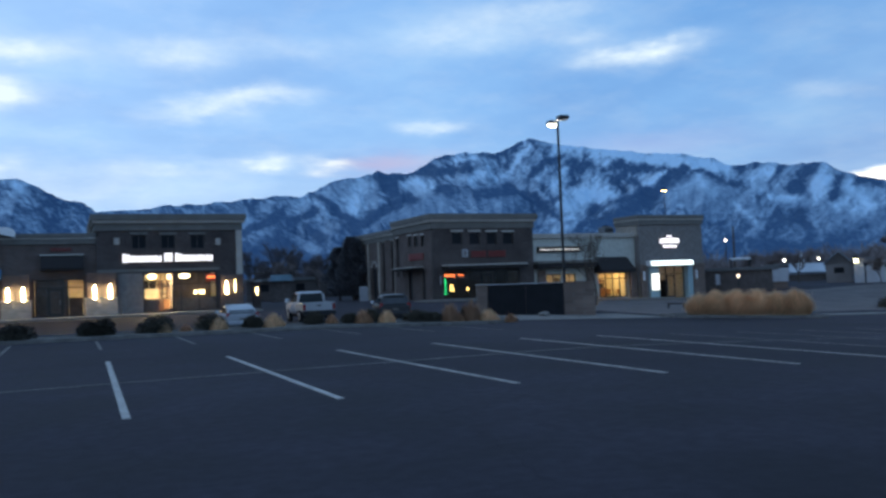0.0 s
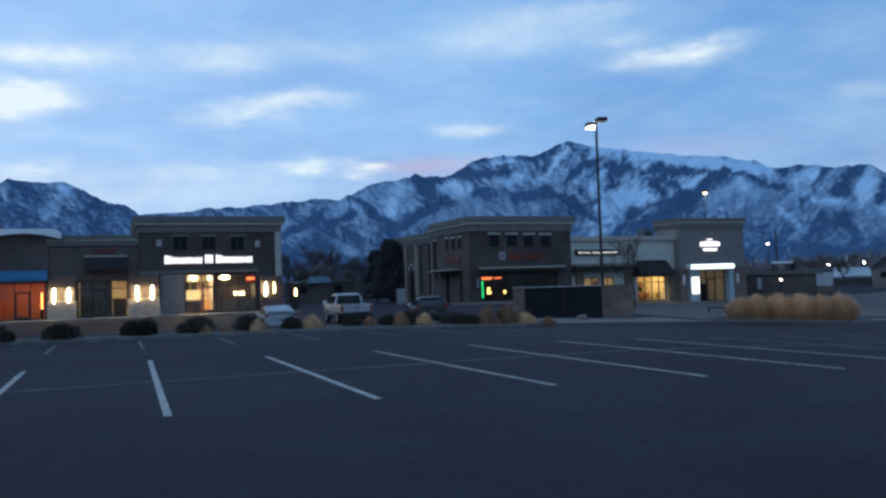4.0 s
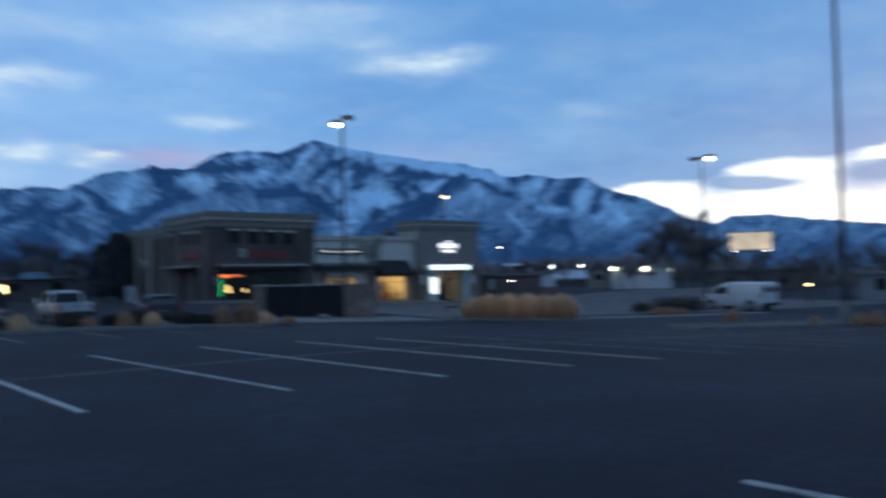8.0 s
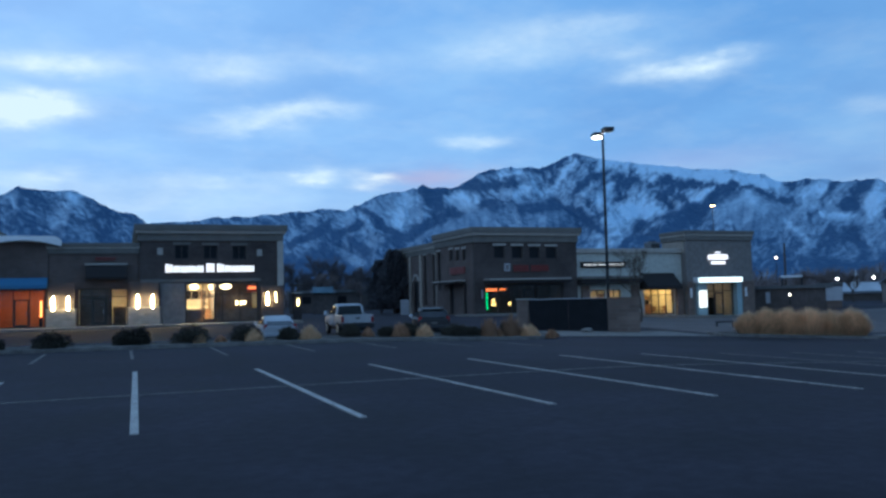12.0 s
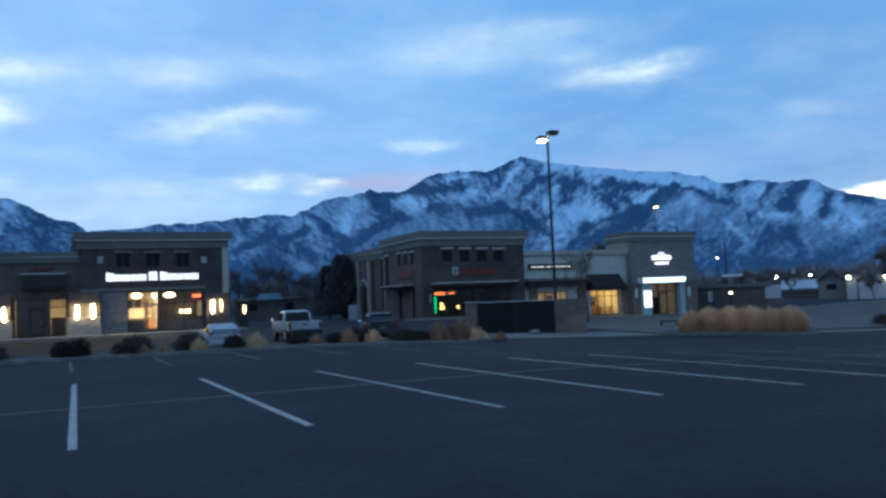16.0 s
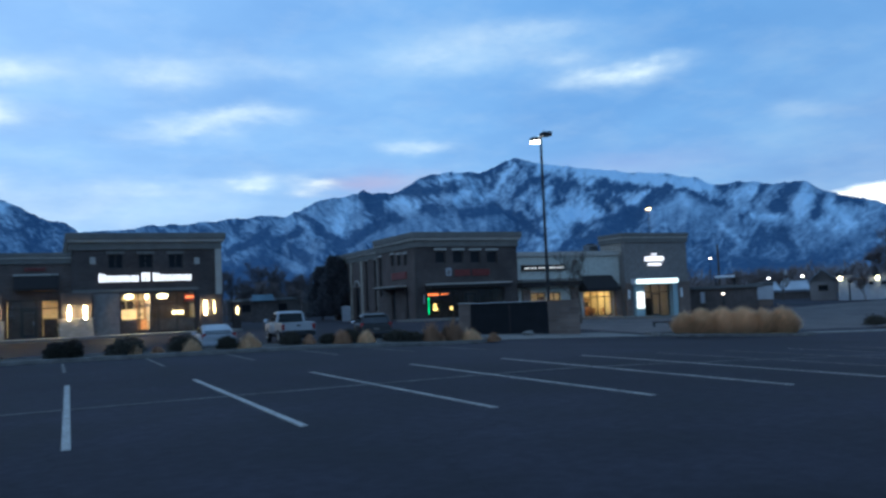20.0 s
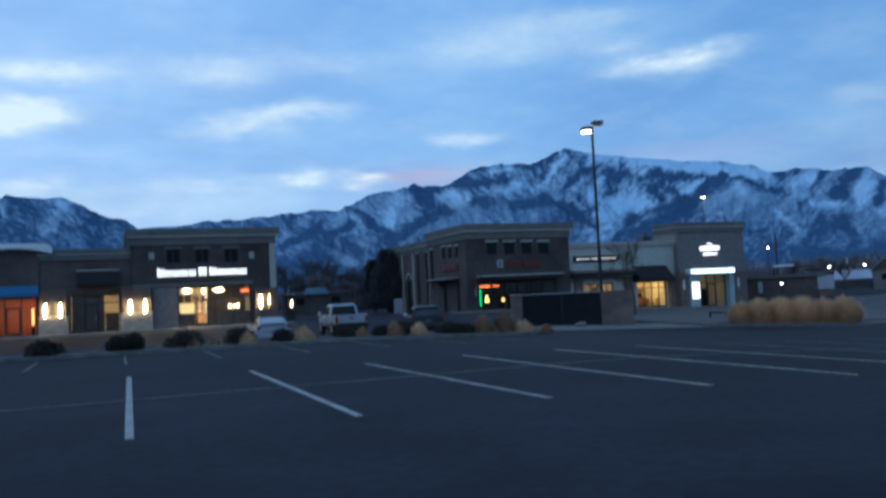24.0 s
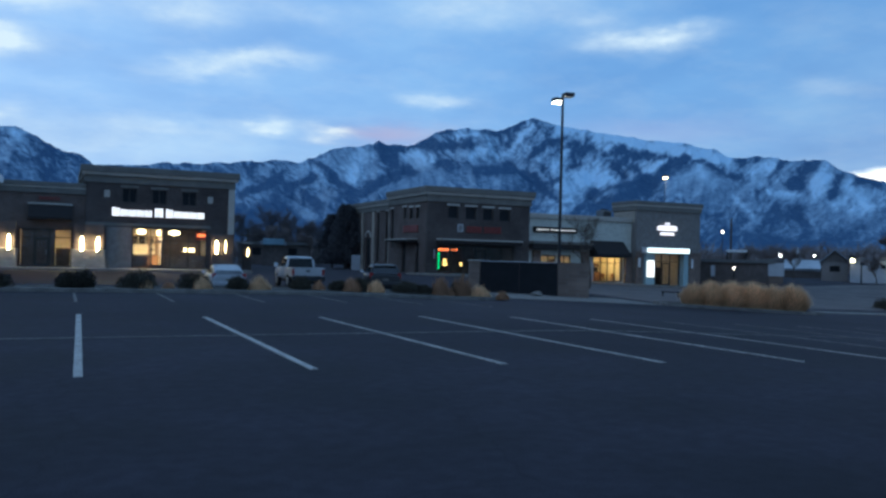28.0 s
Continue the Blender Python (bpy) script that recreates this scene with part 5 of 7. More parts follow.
def pale_wing():
    s = thing("pale_wing", (0, 0, 0), "single-storey pale stucco wing with dark awnings", "shop building", kind="structure")
    lows = [(40.2, 41.85, -0.2, 2.0), (42.1, 43.5, -0.2, 2.0), (46.1, 49.5, -0.5, 1.95)]
    part("wall", wall_bm(PX1 + 0.003, 50.5, -1.2, 5.4, 0.35, lows, "x", F0 + 0.4), STUCCO_GREY, s)
    part("roof", box(PX1, 50.5, F0 + 0.76, 84, 5.0, 5.1), ROOFING, s)
    part("coping", box(PX1 + 0.003, 50.498, F0 + 0.2, F0 + 0.9, 5.4, 5.85, 0.04), TRIM, s, "pale moulded coping")
    part("wainscot", box(PX1 + 0.003, 45.9, F0 + 0.32, F0 + 0.397, -1.2, -0.22, 0.02), BLOCK_BROWN, s)
    for x in (39.6, 45.0, 50.05):
        part("pier", box(x - 0.4, x + 0.4, F0 + 0.1, F0 + 0.397, -1.2, 2.4, 0.02), BLOCK_BROWN, s, "brown block pier")
    part("awning", box(38.7, 45.2, F0 - 0.7, F0 + 0.39, 2.55, 3.0, 0.04), AWNING_DARK, s, "flat dark awning")
    part("awning_edge", box(38.7, 45.25, F0 - 0.75, F0 + 0.39, 3.02, 3.25, 0.02), CORNICE, s)
    bm = bmesh.new()
    prof = [(F0 + 0.39, 3.5), (F0 - 1.0, 2.25), (F0 - 1.0, 1.95), (F0 + 0.39, 1.95)]
    a = [bm.verts.new((45.6, y, z)) for y, z in prof]
    b = [bm.verts.new((49.5, y, z)) for y, z in prof]
    for k in range(4):
        bm.faces.new((a[k], a[(k + 1) % 4], b[(k + 1) % 4], b[k]))
    bm.faces.new(a[::-1])
    bm.faces.new(b)
    bmesh.ops.recalc_face_normals(bm, faces=bm.faces[:])
    part("awning", bm, AWNING_DARK, s, "sloping dark cloth awning")
    for a, b, c, d in lows:
        shopfront(s, a, b, c, d, F0 + 0.4, bars=2 if b - a < 2 else 4, transom=None if b - a < 2 else 1.35)
    room(s, 40.0, 43.7, F0 + 0.76, F0 + 4, -0.3, 2.4)
    room(s, 45.8, 49.4, F0 + 0.76, F0 + 4, -0.6, 2.4)
    t_ = part("sign_box", box(39.25, 44.05, F0 + 0.2, F0 + 0.398, 4.08, 4.62, 0.02), AWNING_DARK, s, "long black sign box")
    for x, w_, k in letters(39.5, 43.8, (6, 4, 7), 1, 1, 0.42):
        part("bar", box(x, x + w_, F0 + 0.15, F0 + 0.198, 4.27, 4.40), SIGN_DIM, t_, "small white bars")
    return s


pale_wing()
t = thing("roof_unit", (48.75, F0 + 2.6, 5.104), "grey box air unit on the flat roof of the pale wing", "air unit")
part("curb", box(-0.6, 0.6, -0.6, 0.6, 0, 0.2), STEEL, t)
unit = part("casing", box(-0.55, 0.55, -0.55, 0.55, 0.203, 1.5, 0.03), GREY_UNIT, t)
for k in range(6):
    part("louvre", box(-0.45, 0.45, -0.585, -0.553, 0.4 + k * 0.16, 0.5 + k * 0.16, 0.005), DARK_METAL, unit)
part("fan_cowl", tube([(0, 0, 1.503), (0, 0, 1.64)], [0.4, 0.36], 16), DARK_METAL, t)
inside_lamp("ceiling_light", 47.6, F0 + 1.9, 2.35, (1.0, 0.70, 0.27), 150, 2.0)
inside_lamp("ceiling_light", 40.9, F0 + 1.9, 2.35, (1.0, 0.75, 0.40), 70, 1.2)
t = thing("counter", (46.2, F0 + 3.0, -0.58), "dark serving counter behind lit glass", "counter")
part("front_panel", box(0, 2.6, 0, 0.1, 0, 1.0), WOOD, t)
part("worktop", box(-0.04, 2.64, -0.04, 0.6, 1.0, 1.05, 0.01), INNER_DARK, t)
t = thing("wall_shelf", (46.0, F0 + 3.7, 1.0), "long shelf of dark bottles and boxes", "shelf")
part("shelf_board", box(0, 3.2, 0, 0.28, 0, 0.05), WOOD, t)
for k in range(16):
    hh = 0.16 + 0.16 * abs(math.sin(k * 2.7))
    part("bottle", box(0.05 + k * 0.195, 0.17 + k * 0.195, 0.05, 0.2, 0.052, 0.052 + hh, 0.02), (INNER_DARK, WOOD, BLOCK_BROWN)[k % 3], t)
for x, wide in ((45.9, 0.5), (47.0, 0.8), (48.4, 0.7)):
    t = thing("wall_picture", (x, F0 + 3.93, 0.3), "dark framed picture on the back wall", "picture")
    part("frame", box(0, wide, 0, 0.06, 0, 0.6, 0.01), DARK_METAL, t)
for x in (40.7, 42.6):
    t = thing("shelf_unit", (x, F0 + 2.6, -0.28), "dark shelf behind the lit pane", "shelf")
    part("back_panel", box(0, 0.75, 0.25, 0.3, 0, 1.9), INNER_DARK, t)
    for k in range(4):
        part("shelf_board", box(0, 0.75, 0, 0.248, 0.1 + k * 0.5, 0.14 + k * 0.5), WOOD, t)
for x in (46.3, 47.4, 48.5):
    t = thing("table", (x, F0 + 1.6, -0.58), "small dark table behind lit glass", "table", "shop tables")
    part("tabletop", box(-0.35, 0.35, -0.35, 0.35, 0.72, 0.76, 0.01), WOOD, t)
    part("leg", tube([(0, 0, 0.02), (0, 0, 0.72)], [0.04, 0.04], 6), DARK_METAL, t)
    part("foot", box(-0.25, 0.25, -0.25, 0.25, 0, 0.03, 0.01), DARK_METAL, t)
    for dx in (-0.62, 0.62):
        c = thing("chair", (x + dx * 0.8, F0 + 1.6, -0.58), "dark wooden chair behind lit glass", "chair", "shop chairs")
        part("seat", box(-0.2, 0.2, -0.2, 0.2, 0.42, 0.46, 0.01), WOOD, c)
        part("backrest", box(dx * 0.3 - 0.02, dx * 0.3 + 0.02, -0.2, 0.2, 0.46, 0.9, 0.008), WOOD, c)
        for u in (-0.17, 0.17):
            for w_ in (-0.17, 0.17):
                part("leg", box(u - 0.018, u + 0.018, w_ - 0.018, w_ + 0.018, 0, 0.419), DARK_METAL, c)


def lit_tower():
    s = thing("lit_tower", (0, 0, 0), "dark stucco entrance tower with a lit canopy", "shop building", kind="structure")
    hole = (51.45, 56.8, -0.8, 2.6)
    part("wall", wall_bm(50.5, 58.4, -1.4, 6.7, 0.35, [hole], "x", F0 - 0.4), STUCCO_DARK, s)
    for x in (50.5, 58.05):
        part("wall", wall_bm(F0 - 0.048, F0 + 10, -1.4, 5.4, 0.35, [], "y", x), STUCCO_DARK, s)
        part("wall", wall_bm(F0 - 0.048, F0 + 3.4, 5.402, 6.7, 0.35, [], "y", x), STUCCO_TAN, s, "pale stucco return of the parapet")
    part("wall", wall_bm(50.852, 58.048, 5.402, 6.7, 0.35, [], "x", F0 + 3.05), STUCCO_DARK, s)
    part("roof", box(50.86, 58.04, F0 + 3.42, F0 + 10, 5.0, 5.1), ROOFING, s)
    part("roof", box(50.86, 58.04, F0, F0 + 3.0, 6.3, 6.4), ROOFING, s)
    cornice(s, 50.5, 58.4, F0 - 0.4, F0 + 3.5, 6.6, 7.55, 0.22)
    part("pier", box(50.45, 51.1, F0 - 0.55, F0 - 0.403, -1.4, 2.6, 0.02), BLOCK_BROWN, s)
    part("pier", box(56.95, 58.45, F0 - 0.55, F0 - 0.403, -1.4, 2.6, 0.02), BLOCK_BROWN, s)
    portal = part("portal_jamb", box(51.45, 52.55, F0 - 0.7, F0 + 0.2, -1.0, 2.42, 0.02), TEAL, s, "pale teal portal jamb")
    part("portal_jamb", box(56.15, 56.75, F0 - 0.7, F0 + 0.2, -1.0, 2.42, 0.02), TEAL, s, "pale teal portal jamb")
    part("light_box", box(51.6, 52.46, F0 - 0.78, F0 - 0.703, 0.1, 1.7, 0.02), BOX_SIGN, portal, "bright menu light box")
    c = part("canopy", box(51.17, 56.45, F0 - 1.2, F0 - 0.41, 2.45, 2.98, 0.03), WHITE_METAL, s, "white canopy over the door")
    part("light_band", box(51.22, 56.4, F0 - 1.25, F0 - 1.203, 2.5, 2.93, 0.01), LED_STRIP, c, "glowing cool white band")
    shopfront(s, 52.55, 56.15, -0.85, 2.42, F0 - 0.2, door=(53.9, 54.9, 1.5), bars=3, transom=1.6)
    room(s, 51.6, 57.0, F0 + 0.25, F0 + 4, -0.9, 2.6, INNER_WALL)
    return s


lit_tower()
inside_lamp("ceiling_light", 55.2, F0 + 2.6, 2.5, (1.0, 0.78, 0.5), 15, 0.8)
t = thing("counter", (53.0, F0 + 2.2, -0.88), "dark ordering counter inside the lit entrance", "counter")
part("front_panel", box(0, 1.9, 0, 0.1, 0, 1.0), INNER_DARK, t)
part("worktop", box(-0.04, 1.94, -0.04, 0.6, 1.0, 1.05, 0.01), WOOD, t)
t = thing("menu_board", (53.5, F0 + 3.9, 0.9), "dark menu boards over the counter", "menu board")
for k in range(3):
    part("panel", box(k * 1.0, k * 1.0 + 0.85, 0, 0.05, 0, 0.6, 0.01), AWNING_DARK, t)
t = thing("display_fridge", (55.7, F0 + 3.2, -0.88), "upright dark drinks fridge", "fridge")
part("body", box(0, 0.8, 0, 0.6, 0, 1.9, 0.02), DARK_METAL, t)
part("door", box(0.05, 0.75, -0.03, -0.003, 0.1, 1.8, 0.01), CAR_GLASS, t)
t = thing("shop_sign", (52.87, F0 - 0.403, 4.13), "glowing white emblem of stacked bars", "shop sign")
marks = [(0.02 + k * 0.335, 0.29 + k * 0.335, 0.52 + 0.03 * (k % 2), 1.0 + 0.07 * math.sin(math.pi * (k + 0.5) / 8)) for k in range(8)]
marks += [(0.42 + k * 0.235, 0.61 + k * 0.235, 0.05, 0.32) for k in range(8)]
marks += [(0.98 + k * 0.25, 1.17 + k * 0.25, 1.2, 1.36) for k in range(3)]
for p, q, lo, hi in marks:
    part("bar", box(0.14 + p * 0.9, 0.14 + q * 0.9 - 0.02, -0.12, 0, 0.1 + lo * 0.92, 0.1 + hi * 0.92, 0.015), EMBLEM, t)
for x in (50.75, 57.3):
    t = thing("wall_lamp", (x, F0 - 0.553, 1.5), "slim unlit pale wall lamp", "wall lamp", "slim wall lamps")
    part("body", box(-0.09, 0.09, -0.14, 0, -0.45, 0.45, 0.03), WHITE_METAL, t)
for x in (29.05,):
    t = thing("wall_lamp", (x, F0 - 0.073, 1.8), "slim unlit pale wall lamp", "wall lamp", "slim wall lamps")
    part("body", box(-0.06, 0.06, -0.12, 0, -0.4, 0.4, 0.03), STEEL, t)

# ---- bin enclosure ----
def bin_enclosure():
    a, d = radians(26.94), 45.7
    x, y = -0.27 + d * math.sin(a), 2.35 + d * math.cos(a)
    s = thing("bin_enclosure", (x, y, -0.42), "brown block bin enclosure with a wide black metal gate", "enclosure")
    s.rotation_euler.z = radians(-30.5)
    long, wing, top, deep = 4.22, 5.9, 1.8, 2.6
    part("wall", box(long + 0.003, wing, 0, 0.25, -0.3, top - 0.02), BLOCK_BROWN, s)
    part("wall", box(wing - 0.25, wing, 0.252, deep, -0.3, top - 0.02), BLOCK_BROWN, s)
    part("wall", box(-0.6, wing, deep + 0.002, deep + 0.25, -0.3, top - 0.02), BLOCK_BROWN, s)
    part("wall", box(-0.66, -0.05, -0.08, 0.5, -0.3, top + 0.02), BLOCK_BROWN, s)
    part("wall", box(-0.5, -0.25, 0.502, deep, -0.3, top - 0.02), BLOCK_BROWN, s)
    part("coping", box(long, wing + 0.04, -0.04, 0.29, top - 0.018, top + 0.04, 0.015), BLOCK_BROWN, s)
    part("coping", box(-0.7, -0.01, -0.12, 0.54, top + 0.022, top + 0.08, 0.015), TRIM, s)
    for u0, u1 in ((0.0, long / 2 - 0.006), (long / 2 + 0.006, long - 0.03)):
        gate = part("gate", box(u0, u1, 0.06, 0.1, 0.0, top - 0.06), GATE_METAL, s, "black sheet-metal gate leaf")
        part("gate_rail", box(u0, u1, 0, 0.055, top - 0.1, top), GATE_METAL, gate)
        part("gate_cap", box(u0, u1, -0.01, 0.11, top + 0.002, top + 0.05, 0.01), STEEL, gate, "pale metal top edge")
        part("gate_rail", box(u0, u1, 0, 0.055, 0.02, 0.12), GATE_METAL, gate)
        for k in range(9):
            u = u0 + (u1 - u0 - 0.05) * k / 8
            part("gate_rib", box(u, u + 0.05, 0.01, 0.058, 0.12, top - 0.1), GATE_METAL, gate)
    return s


bin_enclosure()
t = thing("rock", (22.3, 40.2, ground_z(22.3, 40.2) + 0.03), "pale round landscape rock by the gate", "rock")
bm = bmesh.new()
bmesh.ops.create_icosphere(bm, subdivisions=3, radius=1.0)
for v in bm.verts:
    n = 1 + 0.25 * noise.noise(v.co * 1.7)
    v.co = Vector((v.co.x * 0.34 * n, v.co.y * 0.26 * n, max(-0.05, v.co.z * 0.16 * n + 0.08)))
part("stone", bm, CONCRETE, t)


# ---- street lamps ----
def street_lamp(x, y, top, heads, lit_mat, base=0.75, name="street_lamp", label="tall dark lot lamp with two flat heads, one lit", thick=0.1, turn=0.0):
    g = ground_z(x, y)
    t = thing(name, (x, y, g), label, "street lamp", "lot lamps")
    h = top - g
    if base:
        part("base", tube([(0, 0, -0.1), (0, 0, base - 0.04), (0, 0, base)], [0.3, 0.3, 0.27], 20), CONCRETE, t, "round concrete footing")
    part("base_plate", box(-0.18, 0.18, -0.18, 0.18, base, base + 0.03, 0.005), DARK_METAL, t)
    part("pole", tube([(0, 0, base + 0.03), (0, 0, h)], [thick, thick * 0.75], 10), DARK_METAL, t)
    for side in heads:
        m = pose(0, 0, h, 0, 0, turn)
        arm = part("arm", box(0.0, side * 0.5, -0.04, 0.04, -0.16, -0.08, turn=m) if side > 0 else box(side * 0.5, 0.0, -0.04, 0.04, -0.16, -0.08, turn=m), DARK_METAL, t)
        a, b = (0.5, 1.15) if side > 0 else (-1.15, -0.5)
        part("head", box(a, b, -0.3, 0.3, -0.22, 0.02, 0.04, turn=m), DARK_METAL, arm)
        if side in heads and heads[side]:
            part("lens", box(a + 0.06, b - 0.06, -0.26, 0.26, -0.3, -0.224, 0.02, turn=m), lit_mat, arm, "glowing lens")
            lamp = bpy.data.lights.new("lamp_glow", "POINT")
            lamp.energy, lamp.color, lamp.shadow_soft_size = 380, (1.0, 0.92, 0.78), 0.25
            ob = new("lamp_glow", lamp)
            ob.location = Vector((x, y, g)) + m @ Vector(((a + b) / 2, 0, -0.7))
    return t


street_lamp(27.06, 45.6, 11.55, {-1: True, 1: False}, LAMP_COOL, turn=-100)
street_lamp(39.8, 21.2, 16.8, {-1: True, 1: False}, LAMP_COOL, base=1.1, thick=0.12, turn=-100)
street_lamp(59.0, 41.5, 11.1, {1: True, -1: False}, LAMP_COOL, turn=-100)
street_lamp(69.3, 87.5, 12.55, {-1: True}, LAMP_AMBER, label="amber lot lamp on a tall dark pole", thick=0.05, turn=52)
far_lamps = [(43.0, 190, 8.2, LAMP_PINK), (46.5, 150, 3.0, LAMP_WHITE), (48.5, 150, 3.1, LAMP_WHITE), (43.69, 93, 1.06, LAMP_PINK), (57.2, 140, 4.2, LAMP_WHITE)]
for az, d, z, mat in far_lamps:
    x, y = -0.27 + d * math.sin(radians(az)), 2.35 + d * math.cos(radians(az))
    g = ground_z(x, y)
    t = thing("street_lamp", (x, y, g), "small distant street lamp, lit", "street lamp", "distant lamps")
    part("pole", tube([(0, 0, 0), (0, 0, z - g)], [0.09, 0.06], 8), DARK_METAL, t)
    s = 0.16 * d / 150
    part("lens", box(-s * 0.75, s * 0.75, -s * 0.75, s * 0.75, z - g, z - g + s * 1.6, s * 0.35), mat, t)
    part("cap", box(-s * 1.2, s * 1.2, -s * 1.2, s * 1.2, z - g + s * 1.62, z - g + s * 1.9, s * 0.1), DARK_METAL, t)


def place(az, d):
    return -0.27 + d * math.sin(radians(az)), 2.35 + d * math.cos(radians(az))


def utility_pole(az, d, top, arm=True):
    x, y = place(az, d)
    g = ground_z(x, y)
    t = thing("utility_pole", (x, y, g), "weathered wooden utility pole with a crossarm", "utility pole", "utility poles")
    part("pole", tube([(0, 0, -0.2), (0, 0, top - g)], [0.17, 0.11], 8), BARK, t)
    if arm:
        part("crossarm", box(-1.1, 1.1, -0.06, 0.06, top - g - 0.9, top - g - 0.76, 0.01), BARK, t)
        for u in (-1.0, -0.4, 0.4, 1.0):
            part("insulator", tube([(u, 0, top - g - 0.76), (u, 0, top - g - 0.55)], [0.05, 0.03], 6), CONCRETE, t)


utility_pole(43.5, 120, 7.8, False)
utility_pole(34.1, 130, 8.6)
utility_pole(11.2, 105, 4.4)


# ---- vehicles: built nose to +y, origin on the ground at the middle ----
def loft(sections, mat_bm=None):
    """A closed skin through cross-sections: lists of points of equal number."""
    bm = mat_bm or bmesh.new()
    rings = [[bm.verts.new(p) for p in ring] for ring in sections]
    k = len(rings[0])
    for a, b in zip(rings, rings[1:]):
        for i in range(k):
            bm.faces.new((a[i], a[(i + 1) % k], b[(i + 1) % k], b[i]))
    bm.faces.new(rings[0][::-1])
    bm.faces.new(rings[-1])
    bmesh.ops.recalc_face_normals(bm, faces=bm.faces[:])
    return bm


def shell(stations, n=5):
    """Body from stations of (y, half width, bottom, top, shoulder): rounded box sections."""
    rings = []
    for y, hw, z0, z1, r in stations:
        ring = [(-hw * 0.94, y, z0), (hw * 0.94, y, z0), (hw, y, z0 + 0.12)]
        for i in range(n + 1):
            a = math.pi / 2 * i / n
            ring.append((hw - r + r * math.cos(a), y, z1 - r * 0.7 + r * 0.7 * math.sin(a)))
        for i in range(n + 1):
            a = math.pi / 2 * (1 - i / n)
            ring.append((-(hw - r + r * math.cos(a)), y, z1 - r * 0.7 + r * 0.7 * math.sin(a)))
        ring.append((-hw, y, z0 + 0.12))
        rings.append(ring)
    bm = loft(rings)
    for f in bm.faces:
        f.smooth = len(f.verts) == 4
    return bm


def wheels(t, half, ys, r):
    for y in ys:
        for s in (-1, 1):
            x = s * half
            w_ = part("wheel", tube([(x - 0.11, y, r), (x - 0.09, y, r), (x + 0.09, y, r), (x + 0.11, y, r)], [r * 0.92, r, r, r * 0.92], 24), RUBBER, t)
            part("rim", tube([(x + s * 0.1, y, r), (x + s * 0.125, y, r)], [r * 0.62, r * 0.55], 16), STEEL, w_)
            part("hub", tube([(x + s * 0.12, y, r), (x + s * 0.145, y, r)], [r * 0.18, r * 0.14], 10), DARK_METAL, w_)


def cabin_glass(t, hw0, hw1, y0, y1, y2, y3, z0, z1, tail=None):
    """Greenhouse panes: rear, front and two sides as thin slabs set on the roof shell."""
    def quad(ps, name, label=""):
        bm = bmesh.new()
        a = [bm.verts.new(p) for p in ps]
        bm.faces.new(a)
        bmesh.ops.solidify(bm, geom=bm.faces[:], thickness=0.02)
        part(name, bm, tail if tail and name == "rear_window" else CAR_GLASS, t, label)
    i, o = 0.12, 0.012
    quad([(-hw0 + i, y0 - o, z0 + 0.03), (hw0 - i, y0 - o, z0 + 0.03), (hw1 - 0.08, y1 - o - 0.02, z1 - 0.1), (-hw1 + 0.08, y1 - o - 0.02, z1 - 0.1)], "rear_window")
    quad([(-hw0 + i, y3 + o, z0 + 0.03), (hw0 - i, y3 + o, z0 + 0.03), (hw1 - 0.08, y2 + o + 0.02, z1 - 0.1), (-hw1 + 0.08, y2 + o + 0.02, z1 - 0.1)], "windscreen")
    for s in (-1, 1):
        ym = (y0 + y3) / 2
        for a, b in ((0, 1), (1, 2)):
            ya, yb = (y0 + 0.28, ym - 0.05) if a == 0 else (ym + 0.05, y3 - 0.3)
            yc, yd = (y1 + 0.06, ym - 0.05) if a == 0 else (ym + 0.05, y2 - 0.04)
            quad([(s * (hw0 + 0.006), ya, z0 + 0.05), (s * (hw0 + 0.006), yb, z0 + 0.05), (s * (hw1 + 0.03), yd, z1 - 0.12), (s * (hw1 + 0.03), yc, z1 - 0.12)], "side_window")


